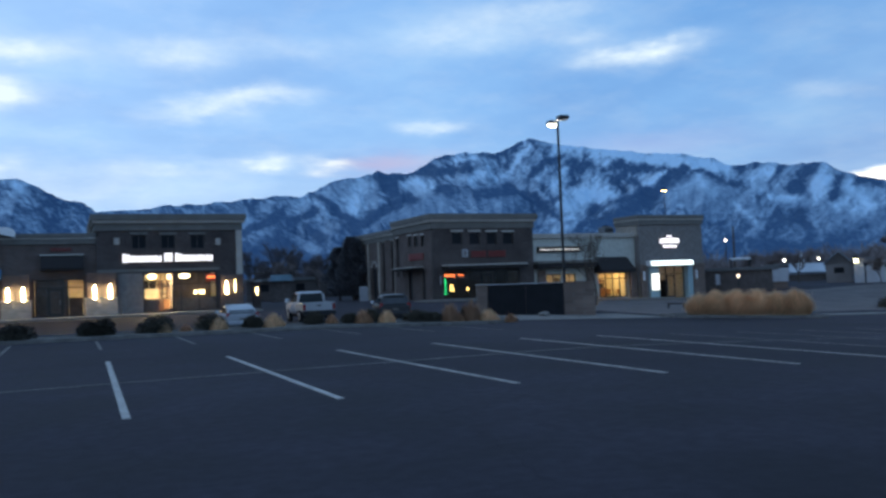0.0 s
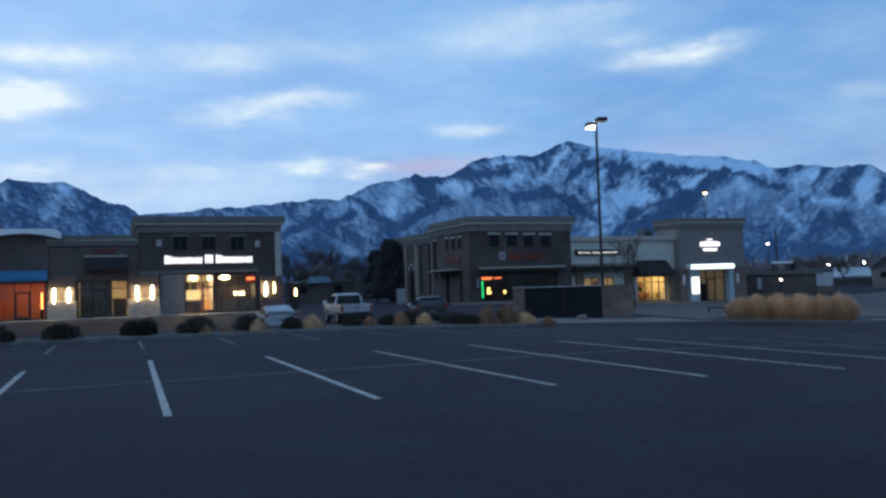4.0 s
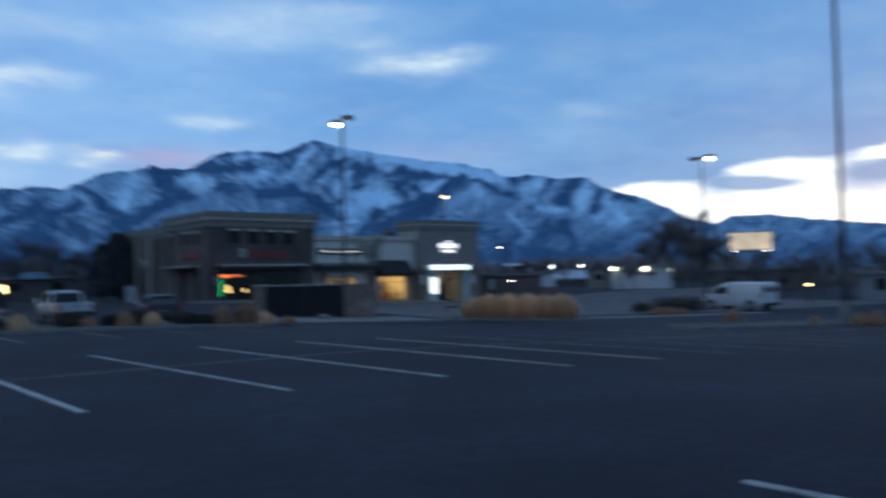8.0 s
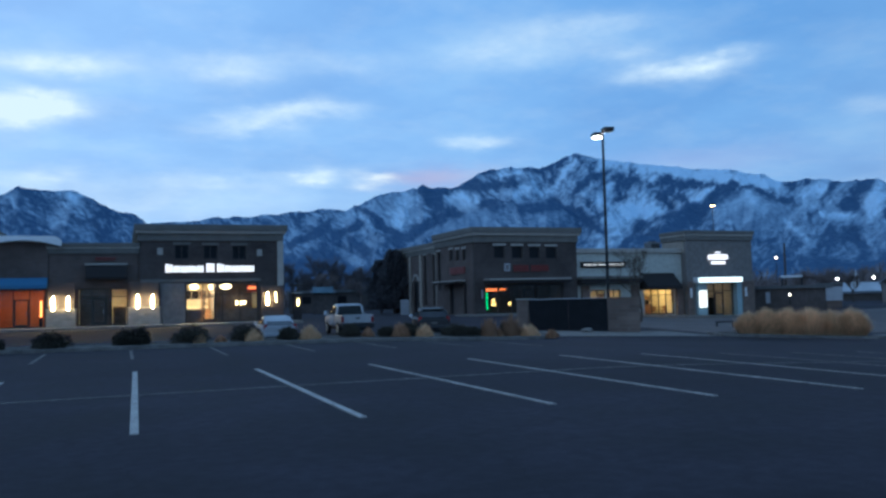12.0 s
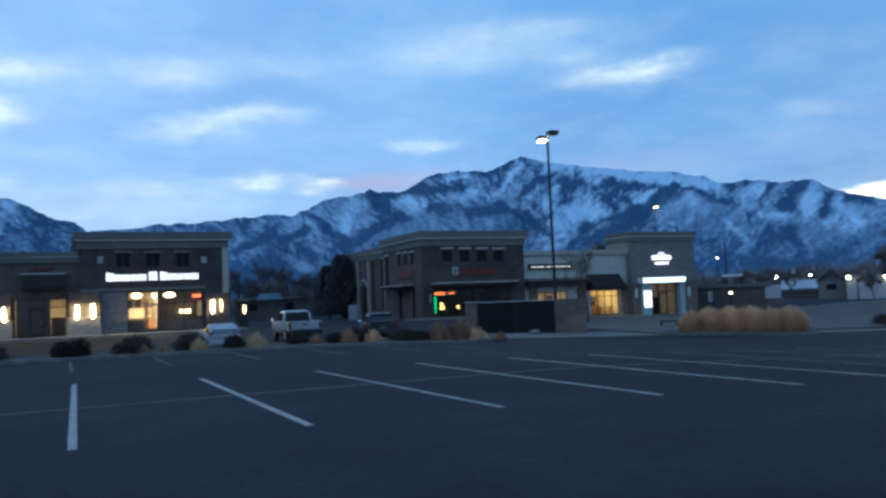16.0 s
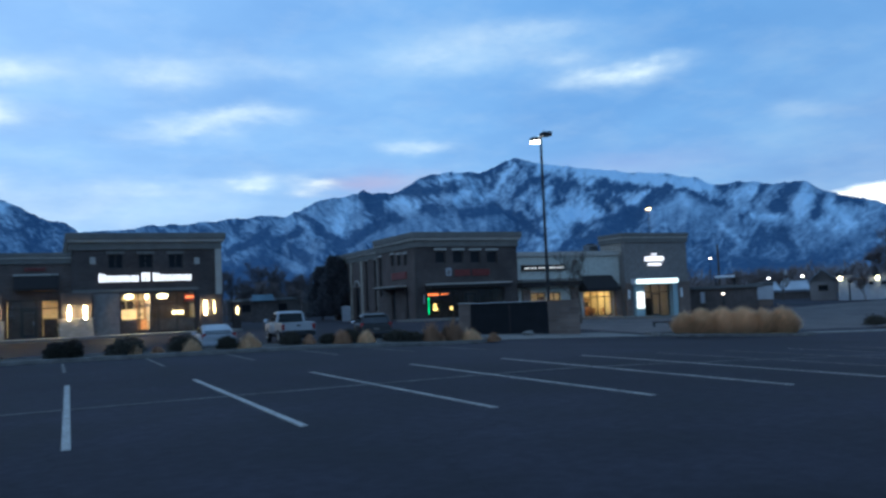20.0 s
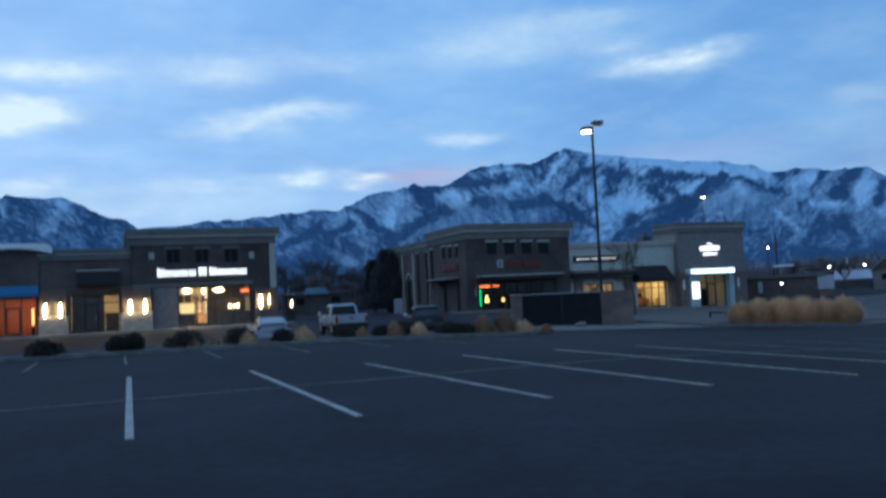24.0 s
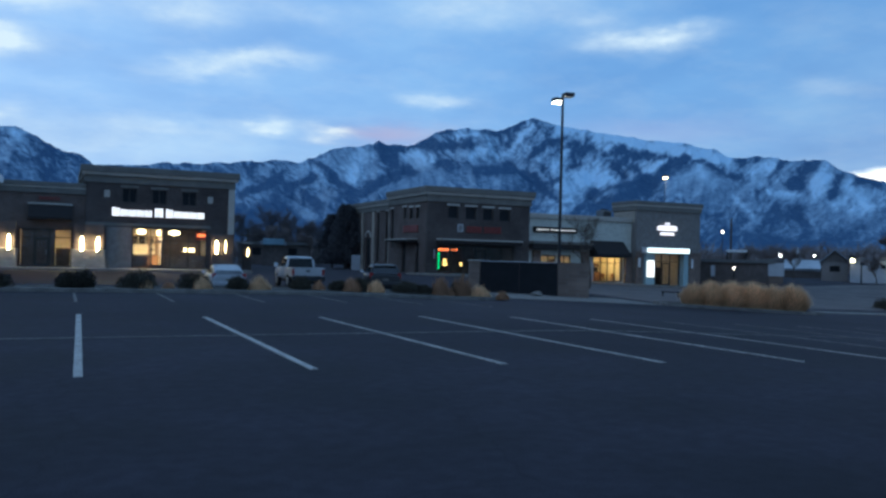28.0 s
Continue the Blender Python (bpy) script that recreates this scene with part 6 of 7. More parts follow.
def pickup(x, y, turn=0.0):
    t = thing("pickup_truck", (x, y, ground_z(x, y)), "silver pickup truck parked with its tailgate to the planted strip", "pickup truck", "parked cars")
    part("body", shell([(2.75, 0.84, 0.62, 0.98, 0.12), (2.6, 0.92, 0.58, 1.1, 0.12), (1.5, 0.96, 0.56, 1.15, 0.1), (-0.4, 0.96, 0.56, 1.14, 0.06)]), TRUCK_PAINT, t)
    part("cab", shell([(1.62, 0.84, 1.1, 1.16, 0.03), (0.95, 0.76, 1.1, 1.76, 0.14), (0.5, 0.75, 1.1, 1.84, 0.16), (-0.3, 0.75, 1.1, 1.83, 0.16), (-0.55, 0.8, 1.1, 1.72, 0.14), (-0.6, 0.88, 1.1, 1.2, 0.04)]), TRUCK_PAINT, t)
    cabin_glass(t, 0.86, 0.74, -0.61, -0.56, 0.95, 1.6, 1.17, 1.82)
    for s in (-1, 1):
        side = part("bed_side", box(s * 0.96 - (0.1 if s > 0 else 0), s * 0.96 + (0 if s > 0 else 0.1), -2.75, -0.42, 0.70, 1.2, 0.04), TRUCK_PAINT, t)
        part("tail_light", box(s * 0.87 - 0.07, s * 0.87 + 0.07, -2.79, -2.74, 0.78, 1.12, 0.02), TAIL_RED, side, "upright red tail light")
        part("mirror", box(s * 1.12 - 0.12, s * 1.12 + 0.12, 1.15, 1.28, 1.15, 1.42, 0.03), CHROME, t, "bright mirror")
        part("headlight", box(s * 0.66 - 0.16, s * 0.66 + 0.16, 2.68, 2.77, 0.78, 0.95, 0.02), CAR_GLASS, t)
    part("bed_floor", box(-0.86, 0.86, -2.7, -0.45, 0.6, 0.68), DARK_METAL, t)
    gate = part("tailgate", box(-0.79, 0.79, -2.77, -2.7, 0.74, 1.2, 0.02), TRUCK_PAINT, t)
    part("handle", box(-0.12, 0.12, -2.795, -2.773, 0.98, 1.06, 0.008), DARK_METAL, gate)
    part("rear_bumper", box(-0.94, 0.94, -2.95, -2.76, 0.46, 0.72, 0.03), DARK_METAL, t, "dark step bumper")
    part("underside", box(-0.6, 0.6, -2.6, 2.5, 0.3, 0.42), RUBBER, t)
    wheels(t, 0.86, (-1.65, 1.75), 0.42)
    t.rotation_euler.z = radians(turn)
    return t


pickup(12.5, 51.6, -3)
def hatchback(x, y, paint, label, turn=0.0, k=0.0):
    """A tall hatchback; k: how far its tail glass slopes, from steep to long."""
    t = thing("car", (x, y, ground_z(x, y)), label, "car", "parked cars")
    part("body", shell([(-2.22, 0.76, 0.42, 0.92, 0.12), (-2.08, 0.89, 0.3, 1.0, 0.12), (0.5, 0.92, 0.25, 1.0, 0.12), (1.4, 0.9, 0.27, 0.97, 0.14), (2.05, 0.82, 0.33, 0.84, 0.16), (2.28, 0.68, 0.4, 0.7, 0.12)]), paint, t)
    part("roof", shell([(-2.08, 0.8, 0.94, 1.02, 0.05), (-1.94 + 0.45 * k, 0.76, 0.95, 1.36 - 0.13 * k, 0.12), (-1.6 + 0.8 * k, 0.72, 0.95, 1.5, 0.2), (-0.2, 0.71, 0.95, 1.54, 0.2), (0.5, 0.72, 0.95, 1.45, 0.18), (1.25, 0.8, 0.93, 1.0, 0.05)]), paint, t)
    # rear pane coloured pale for the sky it would mirror
    cabin_glass(t, 0.82, 0.70, -2.09, -1.9 + 0.9 * k, 0.5, 1.26, 1.0, 1.48, SKY_PANE)
    if not k:
        part("spoiler", box(-0.62, 0.62, -2.02, -1.7, 1.44, 1.5, 0.02), paint, t)
    for s in (-1, 1):
        part("tail_light", box(s * 0.76 - 0.1, s * 0.76 + 0.1, -2.17, -2.02, 0.78, 1.08, 0.03), TAIL_RED, t, "dark red tail light")
        part("headlight", box(s * 0.6 - 0.16, s * 0.6 + 0.16, 2.08, 2.24, 0.6, 0.74, 0.03), CAR_GLASS, t)
        part("mirror", box(s * 0.99 - 0.11, s * 0.99 + 0.11, 0.8, 0.96, 0.98, 1.13, 0.03), CHROME, t, "bright mirror")
        part("roof_rail", tube([(s * 0.6, -1.5, 1.5), (s * 0.62, -1.3, 1.56), (s * 0.62, 0.1, 1.57), (s * 0.6, 0.35, 1.5)], [0.02, 0.02, 0.02, 0.02], 6), DARK_METAL, t)
        part("door_handle", box(s * 0.925 - 0.015, s * 0.925 + 0.015, -0.6, -0.4, 0.85, 0.89, 0.01), CHROME, t)
    part("rear_bumper", box(-0.84, 0.84, -2.33, -2.1, 0.38, 0.6, 0.06), paint, t)
    part("lower_valance", box(-0.8, 0.8, -2.28, -2.05, 0.22, 0.378, 0.04), RUBBER, t)
    part("number_plate", box(-0.16, 0.16, -2.27, -2.22, 0.68, 0.78, 0.005), CONCRETE, t)
    part("underside", box(-0.75, 0.75, -2.0, 2.0, 0.16, 0.27), RUBBER, t)
    wheels(t, 0.8, (-1.35, 1.4), 0.34)
    t.rotation_euler.z = radians(turn)
    return t


hatchback(7.2, 46.2, CAR_PALE, "pale grey low car, its tail window coloured for reflected sky", -3, 1.0).scale = (0.95, 0.95, 0.88)
hatchback(16.1, 47.0, CAR_DARK, "dark tall hatchback parked near the brick shops", -14)


def van(x, y, turn):
    t = thing("van", (x, y, ground_z(x, y)), "white cargo van parked across the lot", "van", "parked cars")
    part("body", shell([(-2.6, 0.9, 0.4, 1.9, 0.12), (-2.5, 0.96, 0.34, 2.02, 0.16), (0.4, 0.97, 0.34, 2.04, 0.16), (0.95, 0.95, 0.34, 1.86, 0.2), (1.75, 0.93, 0.36, 1.3, 0.16), (2.5, 0.88, 0.4, 1.06, 0.16), (2.78, 0.76, 0.46, 0.85, 0.14)]), CAR_WHITE, t)
    for s in (-1, 1):
        bm = bmesh.new()
        bm.faces.new([bm.verts.new((s * 0.975, yy, z)) for yy, z in ((0.3, 1.22), (1.6, 1.22), (1.0, 1.68), (0.3, 1.74))])
        bmesh.ops.solidify(bm, geom=bm.faces[:], thickness=0.02)
        part("side_window", bm, CAR_GLASS, t)
        part("tail_light", box(s * 0.9 - 0.06, s * 0.9 + 0.06, -2.64, -2.58, 0.9, 1.3, 0.01), TAIL_RED, t)
    bm = bmesh.new()
    bm.faces.new([bm.verts.new(p) for p in ((-0.8, 1.76, 1.34), (0.8, 1.76, 1.34), (0.74, 1.0, 1.87), (-0.74, 1.0, 1.87))])
    bmesh.ops.solidify(bm, geom=bm.faces[:], thickness=0.03)
    part("windscreen", bm, CAR_GLASS, t)
    for s in (-1, 1):
        door = part("rear_door", box(s * 0.42 - 0.4, s * 0.42 + 0.4, -2.64, -2.585, 0.56, 1.86, 0.02), CAR_WHITE, t)
        part("rear_window", box(s * 0.42 - 0.28, s * 0.42 + 0.28, -2.655, -2.642, 1.3, 1.68, 0.004), CAR_GLASS, door)
        part("wheel_arch", tube([(s * 0.965, -1.6, 0.36), (s * 0.985, -1.6, 0.36)], [0.44, 0.42], 20), RUBBER, t)
        part("wheel_arch", tube([(s * 0.945, 1.75, 0.36), (s * 0.965, 1.75, 0.36)], [0.44, 0.42], 20), RUBBER, t)
    part("rear_bumper", box(-0.9, 0.9, -2.72, -2.58, 0.36, 0.56, 0.03), DARK_METAL, t)
    wheels(t, 0.9, (-1.6, 1.75), 0.34)
    t.rotation_euler.z = radians(turn)
    t.scale = (1.12, 1.12, 1.12)


vx, vy = place(58.6, 73.0)
van(vx, vy, -6)


# ---- plants ----
REED = material("dry_reed", (0.34, 0.195, 0.12), 0.9, grain=0.05, amount=0.3, vary=0.15)
def shrub(x, y, wide, tall, mat=SHRUB, label="low dark rounded evergreen shrub in mulch", leaves=1500):
    """A mound of many small leaves on short stems."""
    rng = random.Random(int(x * 100) + 7)
    g = ground_z(x, y) + 0.1
    t = thing("shrub", (x, y, g), label, "shrub", "shrubs")
    bm = bmesh.new()
    for k in range(7):
        a, r = rng.uniform(0, 6.28), wide * rng.uniform(0.15, 0.38)
        tube([(0, 0, -0.05), (r * 0.5 * math.cos(a), r * 0.5 * math.sin(a), tall * 0.35), (r * math.cos(a), r * math.sin(a), tall * 0.75)], [0.03, 0.02, 0.008], 5, bm)
    part("stems", bm, BARK, t)
    vs, fs = [], []
    for k in range(leaves):
        u, a = rng.random() ** 0.45, rng.uniform(0, 6.28)
        el = math.asin(rng.random() ** 0.8)
        bumpy = 0.82 + 0.3 * noise.noise((x + 2.2 * math.cos(a), y + 2.2 * math.sin(a), el * 2))
        p = Vector((u * bumpy * wide / 2 * math.cos(el) * math.cos(a), u * bumpy * wide / 2 * math.cos(el) * math.sin(a), 0.03 + u * bumpy * tall * math.sin(el)))
        d = Vector((rng.uniform(-1, 1), rng.uniform(-1, 1), rng.uniform(-0.3, 1))).normalized()
        s = d.cross(Vector((rng.uniform(-1, 1), rng.uniform(-1, 1), rng.uniform(-1, 1)))).normalized()
        l, w_ = rng.uniform(0.04, 0.08), rng.uniform(0.014, 0.028)
        i = len(vs)
        vs += [p, p + d * l * 0.5 + s * w_, p + d * l, p + d * l * 0.5 - s * w_]
        fs.append((i, i + 1, i + 2, i + 3))
    mesh = bpy.data.meshes.new("foliage")
    mesh.from_pydata(vs, [], fs)
    mesh.materials.append(mat)
    ob = new("foliage", mesh)
    ob.parent = t
    return t


def grass_clump(x, y, wide, tall, mat=DRY_GRASS, label="tuft of dry tan ornamental grass", blades=900, name="grass_tuft"):
    """A fountain of thin bent blades with paler drooping tips."""
    rng = random.Random(int(x * 90) + 3)
    g = ground_z(x, y) + 0.08
    t = thing(name, (x, y, g), label, "ornamental grass", "dry grasses")
    vs, fs = [], []
    for k in range(blades):
        a, u = rng.uniform(0, 6.28), rng.random() ** 0.55
        base = Vector((0.36 * wide * u * math.cos(a), 0.36 * wide * u * math.sin(a), -0.03))
        arch = 0.85 if blades > 2000 else 0.5
        lean = arch * u * rng.uniform(0.3, 1.3) + rng.uniform(-0.14, 0.14)
        long = tall * rng.uniform(0.4, 1.2) * (1 - (0.5 if blades > 2000 else 0.78) * u ** 1.7)
        turn_ = a + rng.uniform(-0.35, 0.35)
        d = Vector((math.cos(turn_), math.sin(turn_), 0))
        up = Vector((0, 0, 1))
        side = Vector((-math.sin(a + rng.uniform(-1, 1)), math.cos(a), 0)) * rng.uniform(0.004, 0.009) * (1 + tall) * (0.6 if blades > 2000 else 1.0)
        p1 = base + (d * math.sin(lean * 0.7) + up * math.cos(lean * 0.7)) * long * 0.5
        p2 = p1 + (d * math.sin(lean * 1.1) + up * math.cos(lean * 1.1)) * long * 0.34
        bend = lean * 1.5 + rng.uniform(-0.1, 0.5)
        p3 = p2 + (d * math.sin(bend) + up * math.cos(bend)) * long * 0.2
        i = len(vs)
        vs += [base - side, base + side, p1 - side, p1 + side, p2 - side * 0.9, p2 + side * 0.9, p3]
        fs += [(i, i + 1, i + 3, i + 2), (i + 2, i + 3, i + 5, i + 4), (i + 4, i + 5, i + 6)]
    mesh = bpy.data.meshes.new("foliage")
    mesh.from_pydata(vs, [], fs)
    mesh.materials.append(mat)
    ob = new("foliage", mesh)
    ob.parent = t
    bm = bmesh.new()
    bmesh.ops.create_icosphere(bm, subdivisions=2, radius=1.0)
    for v in bm.verts:
        n = 1 + 0.3 * noise.noise(v.co * 2 + Vector((x, y, 0)))
        v.co = Vector((v.co.x * wide * 0.22 * n, v.co.y * wide * 0.22 * n, max(-0.05, v.co.z * tall * 0.25 * n)))
    if tall < wide and blades < 2000:
        part("crown", bm, mat, t)
    else:
        bm.free()
    return t


for x, wide, tall in ((-7.4, 1.3, 0.6), (-4.7, 1.1, 0.6), (-2.7, 1.35, 0.62), (-0.25, 0.75, 0.6), (0.3, 0.85, 0.66), (2.2, 1.45, 0.7), (4.3, 1.3, 0.62), (8.5, 0.9, 0.55), (11.05, 0.9, 0.55), (10.0, 0.7, 0.4), (5.9, 0.8, 0.5), (13.2, 1.3, 0.5), (13.85, 0.9, 0.4), (15.55, 0.55, 0.6)):
    shrub(x, 35.8 + 0.15 * math.sin(x * 3), wide * 1.25, tall * 1.1, leaves=5200)
for x, wide, tall, mat in ((2.5, 0.5, 0.45, DRY_GRASS), (3.3, 0.55, 0.32, RUST_GRASS), (4.5, 0.8, 0.55, DRY_GRASS), (6.75, 1.05, 0.62, DRY_GRASS), (9.2, 0.6, 0.45, RUST_GRASS), (10.5, 0.9, 0.66, RUST_GRASS),
                           (11.6, 0.85, 0.6, DRY_GRASS), (15.05, 0.6, 0.45, RUST_GRASS), (14.55, 0.8, 0.95, REED), (15.75, 1.15, 1.05, REED), (16.5, 1.2, 0.62, DRY_GRASS), (17.6, 0.7, 0.4, RUST_GRASS)):
    grass_clump(x, 35.5 + 0.2 * math.cos(x * 2), wide * (1.2 if tall < 1 else 1.0), tall * 0.95, mat, "tall thin tuft of brown reeds" if mat == REED else "tuft of rust-brown dry grass" if mat == RUST_GRASS else "tuft of dry tan ornamental grass")
for u, wide, tall in ((0.3, 1.35, 1.12), (1.05, 1.8, 1.28), (1.95, 1.75, 1.32), (2.85, 1.85, 1.34), (3.7, 1.75, 1.28), (4.55, 1.8, 1.36)):
    grass_clump(29.6 + u * 1.08, 37.05 - u * 0.53, wide * 0.92, tall, DRY_GRASS, "tall rounded clump of dry tan fountain grass", 7500, "fountain_grass")
for az, d, wide, tall in ((58.2, 43, 1.25, 0.7), (65.6, 43, 1.1, 0.6), (66.5, 43.5, 1.3, 0.7), (67.6, 44, 1.3, 0.65), (68.8, 44.5, 1.4, 0.7), (63.0, 43.5, 0.8, 0.4), (53.5, 61, 1.7, 0.5), (54.2, 60.5, 1.8, 0.55), (55.0, 61, 1.3, 0.45)):
    x, y = place(az, d)
    grass_clump(x, y, wide, tall, REED if d > 50 else RUST_GRASS, "tuft of rust-brown dry grass", 600)
for az, d, wide, tall in ((52.4, 62, 2.1, 0.8), (53.8, 65.5, 2.8, 1.25), (54.8, 66, 2.6, 1.3), (55.8, 65, 2.4, 1.4)):
    x, y = place(az, d)
    shrub(x, y, wide, tall, label="dark clipped shrub beyond the lot entrance", leaves=4200)


def limbs(rng, bm, p, d, length, r, depth, tips):
    q = p + d * length
    mid = p + d * length * 0.5 + Vector((rng.uniform(-1, 1), rng.uniform(-1, 1), rng.uniform(-0.3, 0.6))) * length * 0.06
    tube([p, mid, q], [r, r * 0.8, r * 0.62], 5 if depth > 1 else 3, bm)
    if depth < 3:
        tips += [(p + (q - p) * rng.random(), d), (q, d)]
    if depth == 0:
        return
    for k in range(rng.choice((2, 3, 3))):
        nd = (d + Vector((rng.uniform(-1, 1), rng.uniform(-1, 1), rng.uniform(-0.25, 0.7))) * 0.75).normalized()
        limbs(rng, bm, q if k else mid, nd, length * rng.uniform(0.62, 0.8), r * 0.58, depth - 1, tips)


def bare_tree(x, y, tall, label="leafless tree with fine dark twigs", seed=1, depth=5, twig=0.03, shoots=None, dense=9):
    rng = random.Random(seed)
    g = ground_z(x, y)
    t = thing("tree", (x, y, g), label, "tree", "bare trees")
    bm, tips = bmesh.new(), []
    limbs(rng, bm, Vector((0, 0, -0.1)), Vector((rng.uniform(-0.1, 0.1), rng.uniform(-0.1, 0.1), 1)).normalized(), tall * 0.3, tall * (0.014 if shoots else 0.022), depth, tips)
    part("trunk", bm, BARK, t)
    vs, fs = [], []
    for p, d in tips:
        for k in range(dense):
            e = (d + Vector((rng.uniform(-1, 1), rng.uniform(-1, 1), rng.uniform(-0.5, 1.0))) * 1.3).normalized() * tall * rng.uniform(0.05, 0.13)
            s = Vector((rng.uniform(-1, 1), rng.uniform(-1, 1), 0)) * twig * 0.55
            i = len(vs)
            vs += [p - s, p + s, p + e]
            fs.append((i, i + 1, i + 2))
    mesh = bpy.data.meshes.new("twigs")
    mesh.from_pydata(vs, [], fs)
    mesh.materials.append(shoots or TWIG)
    ob = new("crown", mesh)
    ob.parent = t
    return t


def conifer(x, y, tall, wide, seed):
    rng = random.Random(seed)
    g = ground_z(x, y)
    t = thing("conifer", (x, y, g), "dark bushy evergreen tree beside the brick shops", "tree", "evergreens")
    part("trunk", tube([(0, 0, -0.1), (0, 0, tall * 0.95)], [tall * 0.025, 0.02], 7), BARK, t)
    vs, fs = [], []
    for k in range(13000):
        u = rng.random() ** 0.8
        z = tall * (0.06 + 0.94 * u)
        a = rng.uniform(0, 6.28)
        lobe = 0.78 + 0.75 * noise.noise((math.cos(a) * 2.0 + seed, math.sin(a) * 2.0, z * 1.1))
        r = wide / 2 * (1 - u) ** 0.42 * lobe * rng.random() ** 0.4
        p = Vector((r * math.cos(a), r * math.sin(a), z))
        d = Vector((math.cos(a) * 0.6, math.sin(a) * 0.6, rng.uniform(0.2, 1.3))).normalized() * rng.uniform(0.25, 0.65)
        s = d.cross(Vector((rng.uniform(-1, 1), rng.uniform(-1, 1), 1))).normalized() * rng.uniform(0.025, 0.06)
        i = len(vs)
        vs += [p, p + d * 0.6 + s, p + d, p + d * 0.6 - s]
        fs.append((i, i + 1, i + 2, i + 3))
    mesh = bpy.data.meshes.new("needles")
    mesh.from_pydata(vs, [], fs)
    mesh.materials.append(NEEDLE)
    ob = new("crown", mesh)
    ob.parent = t


for az, d, tall, wide, seed in ((17.75, 92, 6.7, 4.8, 3), (16.85, 95, 5.7, 3.6, 4), (18.6, 94, 5.6, 3.6, 8)):
    x, y = place(az, d)
    conifer(x, y, tall, wide, seed)
x, y = place(34.4, 63)
bare_tree(x, y, 6.6, "young leafless tree before the pale wing", 11, 5, 0.008, BARK)
for k, (az, d, tall) in enumerate(((12.6, 110, 5.5), (14.0, 118, 6.5), (15.3, 108, 5.5), (20.5, 125, 7.0), (46.0, 165, 6), (51.95, 102, 3.6), (53.6, 120, 8.0), (54.3, 118, 10.5), (55.0, 116, 11.0), (55.8, 119, 10.5), (56.7, 120, 8.5), (58.2, 128, 7.0), (59.8, 132, 7.5), (61.5, 130, 7.0), (62.6, 126, 6.5), (63.5, 118, 6.5), (65.0, 115, 9.0), (66.0, 116, 8.0), (67.4, 120, 6.5), (69.0, 120, 8.0))):
    x, y = place(az, d)
    bare_tree(x, y, tall, seed=20 + k, depth=5, dense=20 if 53 < az < 58 else 9)
for k in range(7):
    x, y = place(42.6 + k * 0.95 + 0.3 * math.sin(k * 5.0), 150 + 25 * math.sin(k * 2.1))
    bare_tree(x, y, 5.6 + 1.2 * math.sin(k * 3.3), "distant leafless street tree, dark against the slope", 70 + k, 5)
for k in range(12):
    x, y = place(10.4 + k * 0.5, 130 + 12 * math.sin(k * 2.7))
    bare_tree(x, y, 7.4 + 1.2 * math.sin(k * 1.9), "distant leafless tree behind the shops", 90 + k, 5, 0.03, DARK_TWIG)

# ---- buildings behind and to the east ----
def low_building(name, az0, az1, d, z0, z1, wall, roof_mat, label, windows=0, gable=0.0, depth=10.0, overhang=0.3):
    """A far building between two bearings: walls, roof, and windows where they show."""
    xa, ya = place(az0, d)
    xb, yb = place(az1, d)
    long = math.hypot(xb - xa, yb - ya)
    g = ground_z((xa + xb) / 2, (ya + yb) / 2)
    t = thing(name, (xa, ya, g), label, "building", "distant buildings")
    t.rotation_euler.z = math.atan2(yb - ya, xb - xa)
    lo, hi = -0.4, z1 - g
    holes = []
    for k in range(windows):
        u = long * (k + 0.5) / windows
        holes.append((u - 0.6, u + 0.6, lo + 1.6, min(hi - 0.4, lo + 2.9)))
    part("wall", wall_bm(0, long, lo, hi, 0.3, holes, "x", 0.0), wall, t)
    part("wall", wall_bm(0.302, depth, lo, hi, 0.3, [], "y", 0.0), wall, t)
    part("wall", wall_bm(0.302, depth, lo, hi, 0.3, [], "y", long - 0.3), wall, t)
    for h in holes:
        window(t, *h, 0.0)
    if gable:
        bm = bmesh.new()
        o = overhang
        prof = [(-o, hi - 0.02), (long / 2, hi + gable), (long + o, hi - 0.02), (long + o, hi + 0.14), (long / 2, hi + gable + 0.2), (-o, hi + 0.14)]
        a = [bm.verts.new((u, -o, z)) for u, z in prof]
        b = [bm.verts.new((u, depth, z)) for u, z in prof]
        for k in range(6):
            bm.faces.new((a[k], a[(k + 1) % 6], b[(k + 1) % 6], b[k]))
        bm.faces.new([a[0], a[1], a[4], a[5]])
        bm.faces.new([a[1], a[2], a[3], a[4]])
        bmesh.ops.recalc_face_normals(bm, faces=bm.faces[:])
        part("roof", bm, roof_mat, t)
        bm = bmesh.new()
        f = [bm.verts.new((u, 0.05, z)) for u, z in ((0, hi), (long, hi), (long / 2, hi + gable))]
        bm.faces.new(f)
        bmesh.ops.solidify(bm, geom=bm.faces[:], thickness=0.2)
        part("gable", bm, wall, t)
    else:
        part("roof", box(-overhang, long + overhang, -overhang, depth, hi + 0.003, hi + 0.35, 0.03), roof_mat, t)
    return t, long, hi


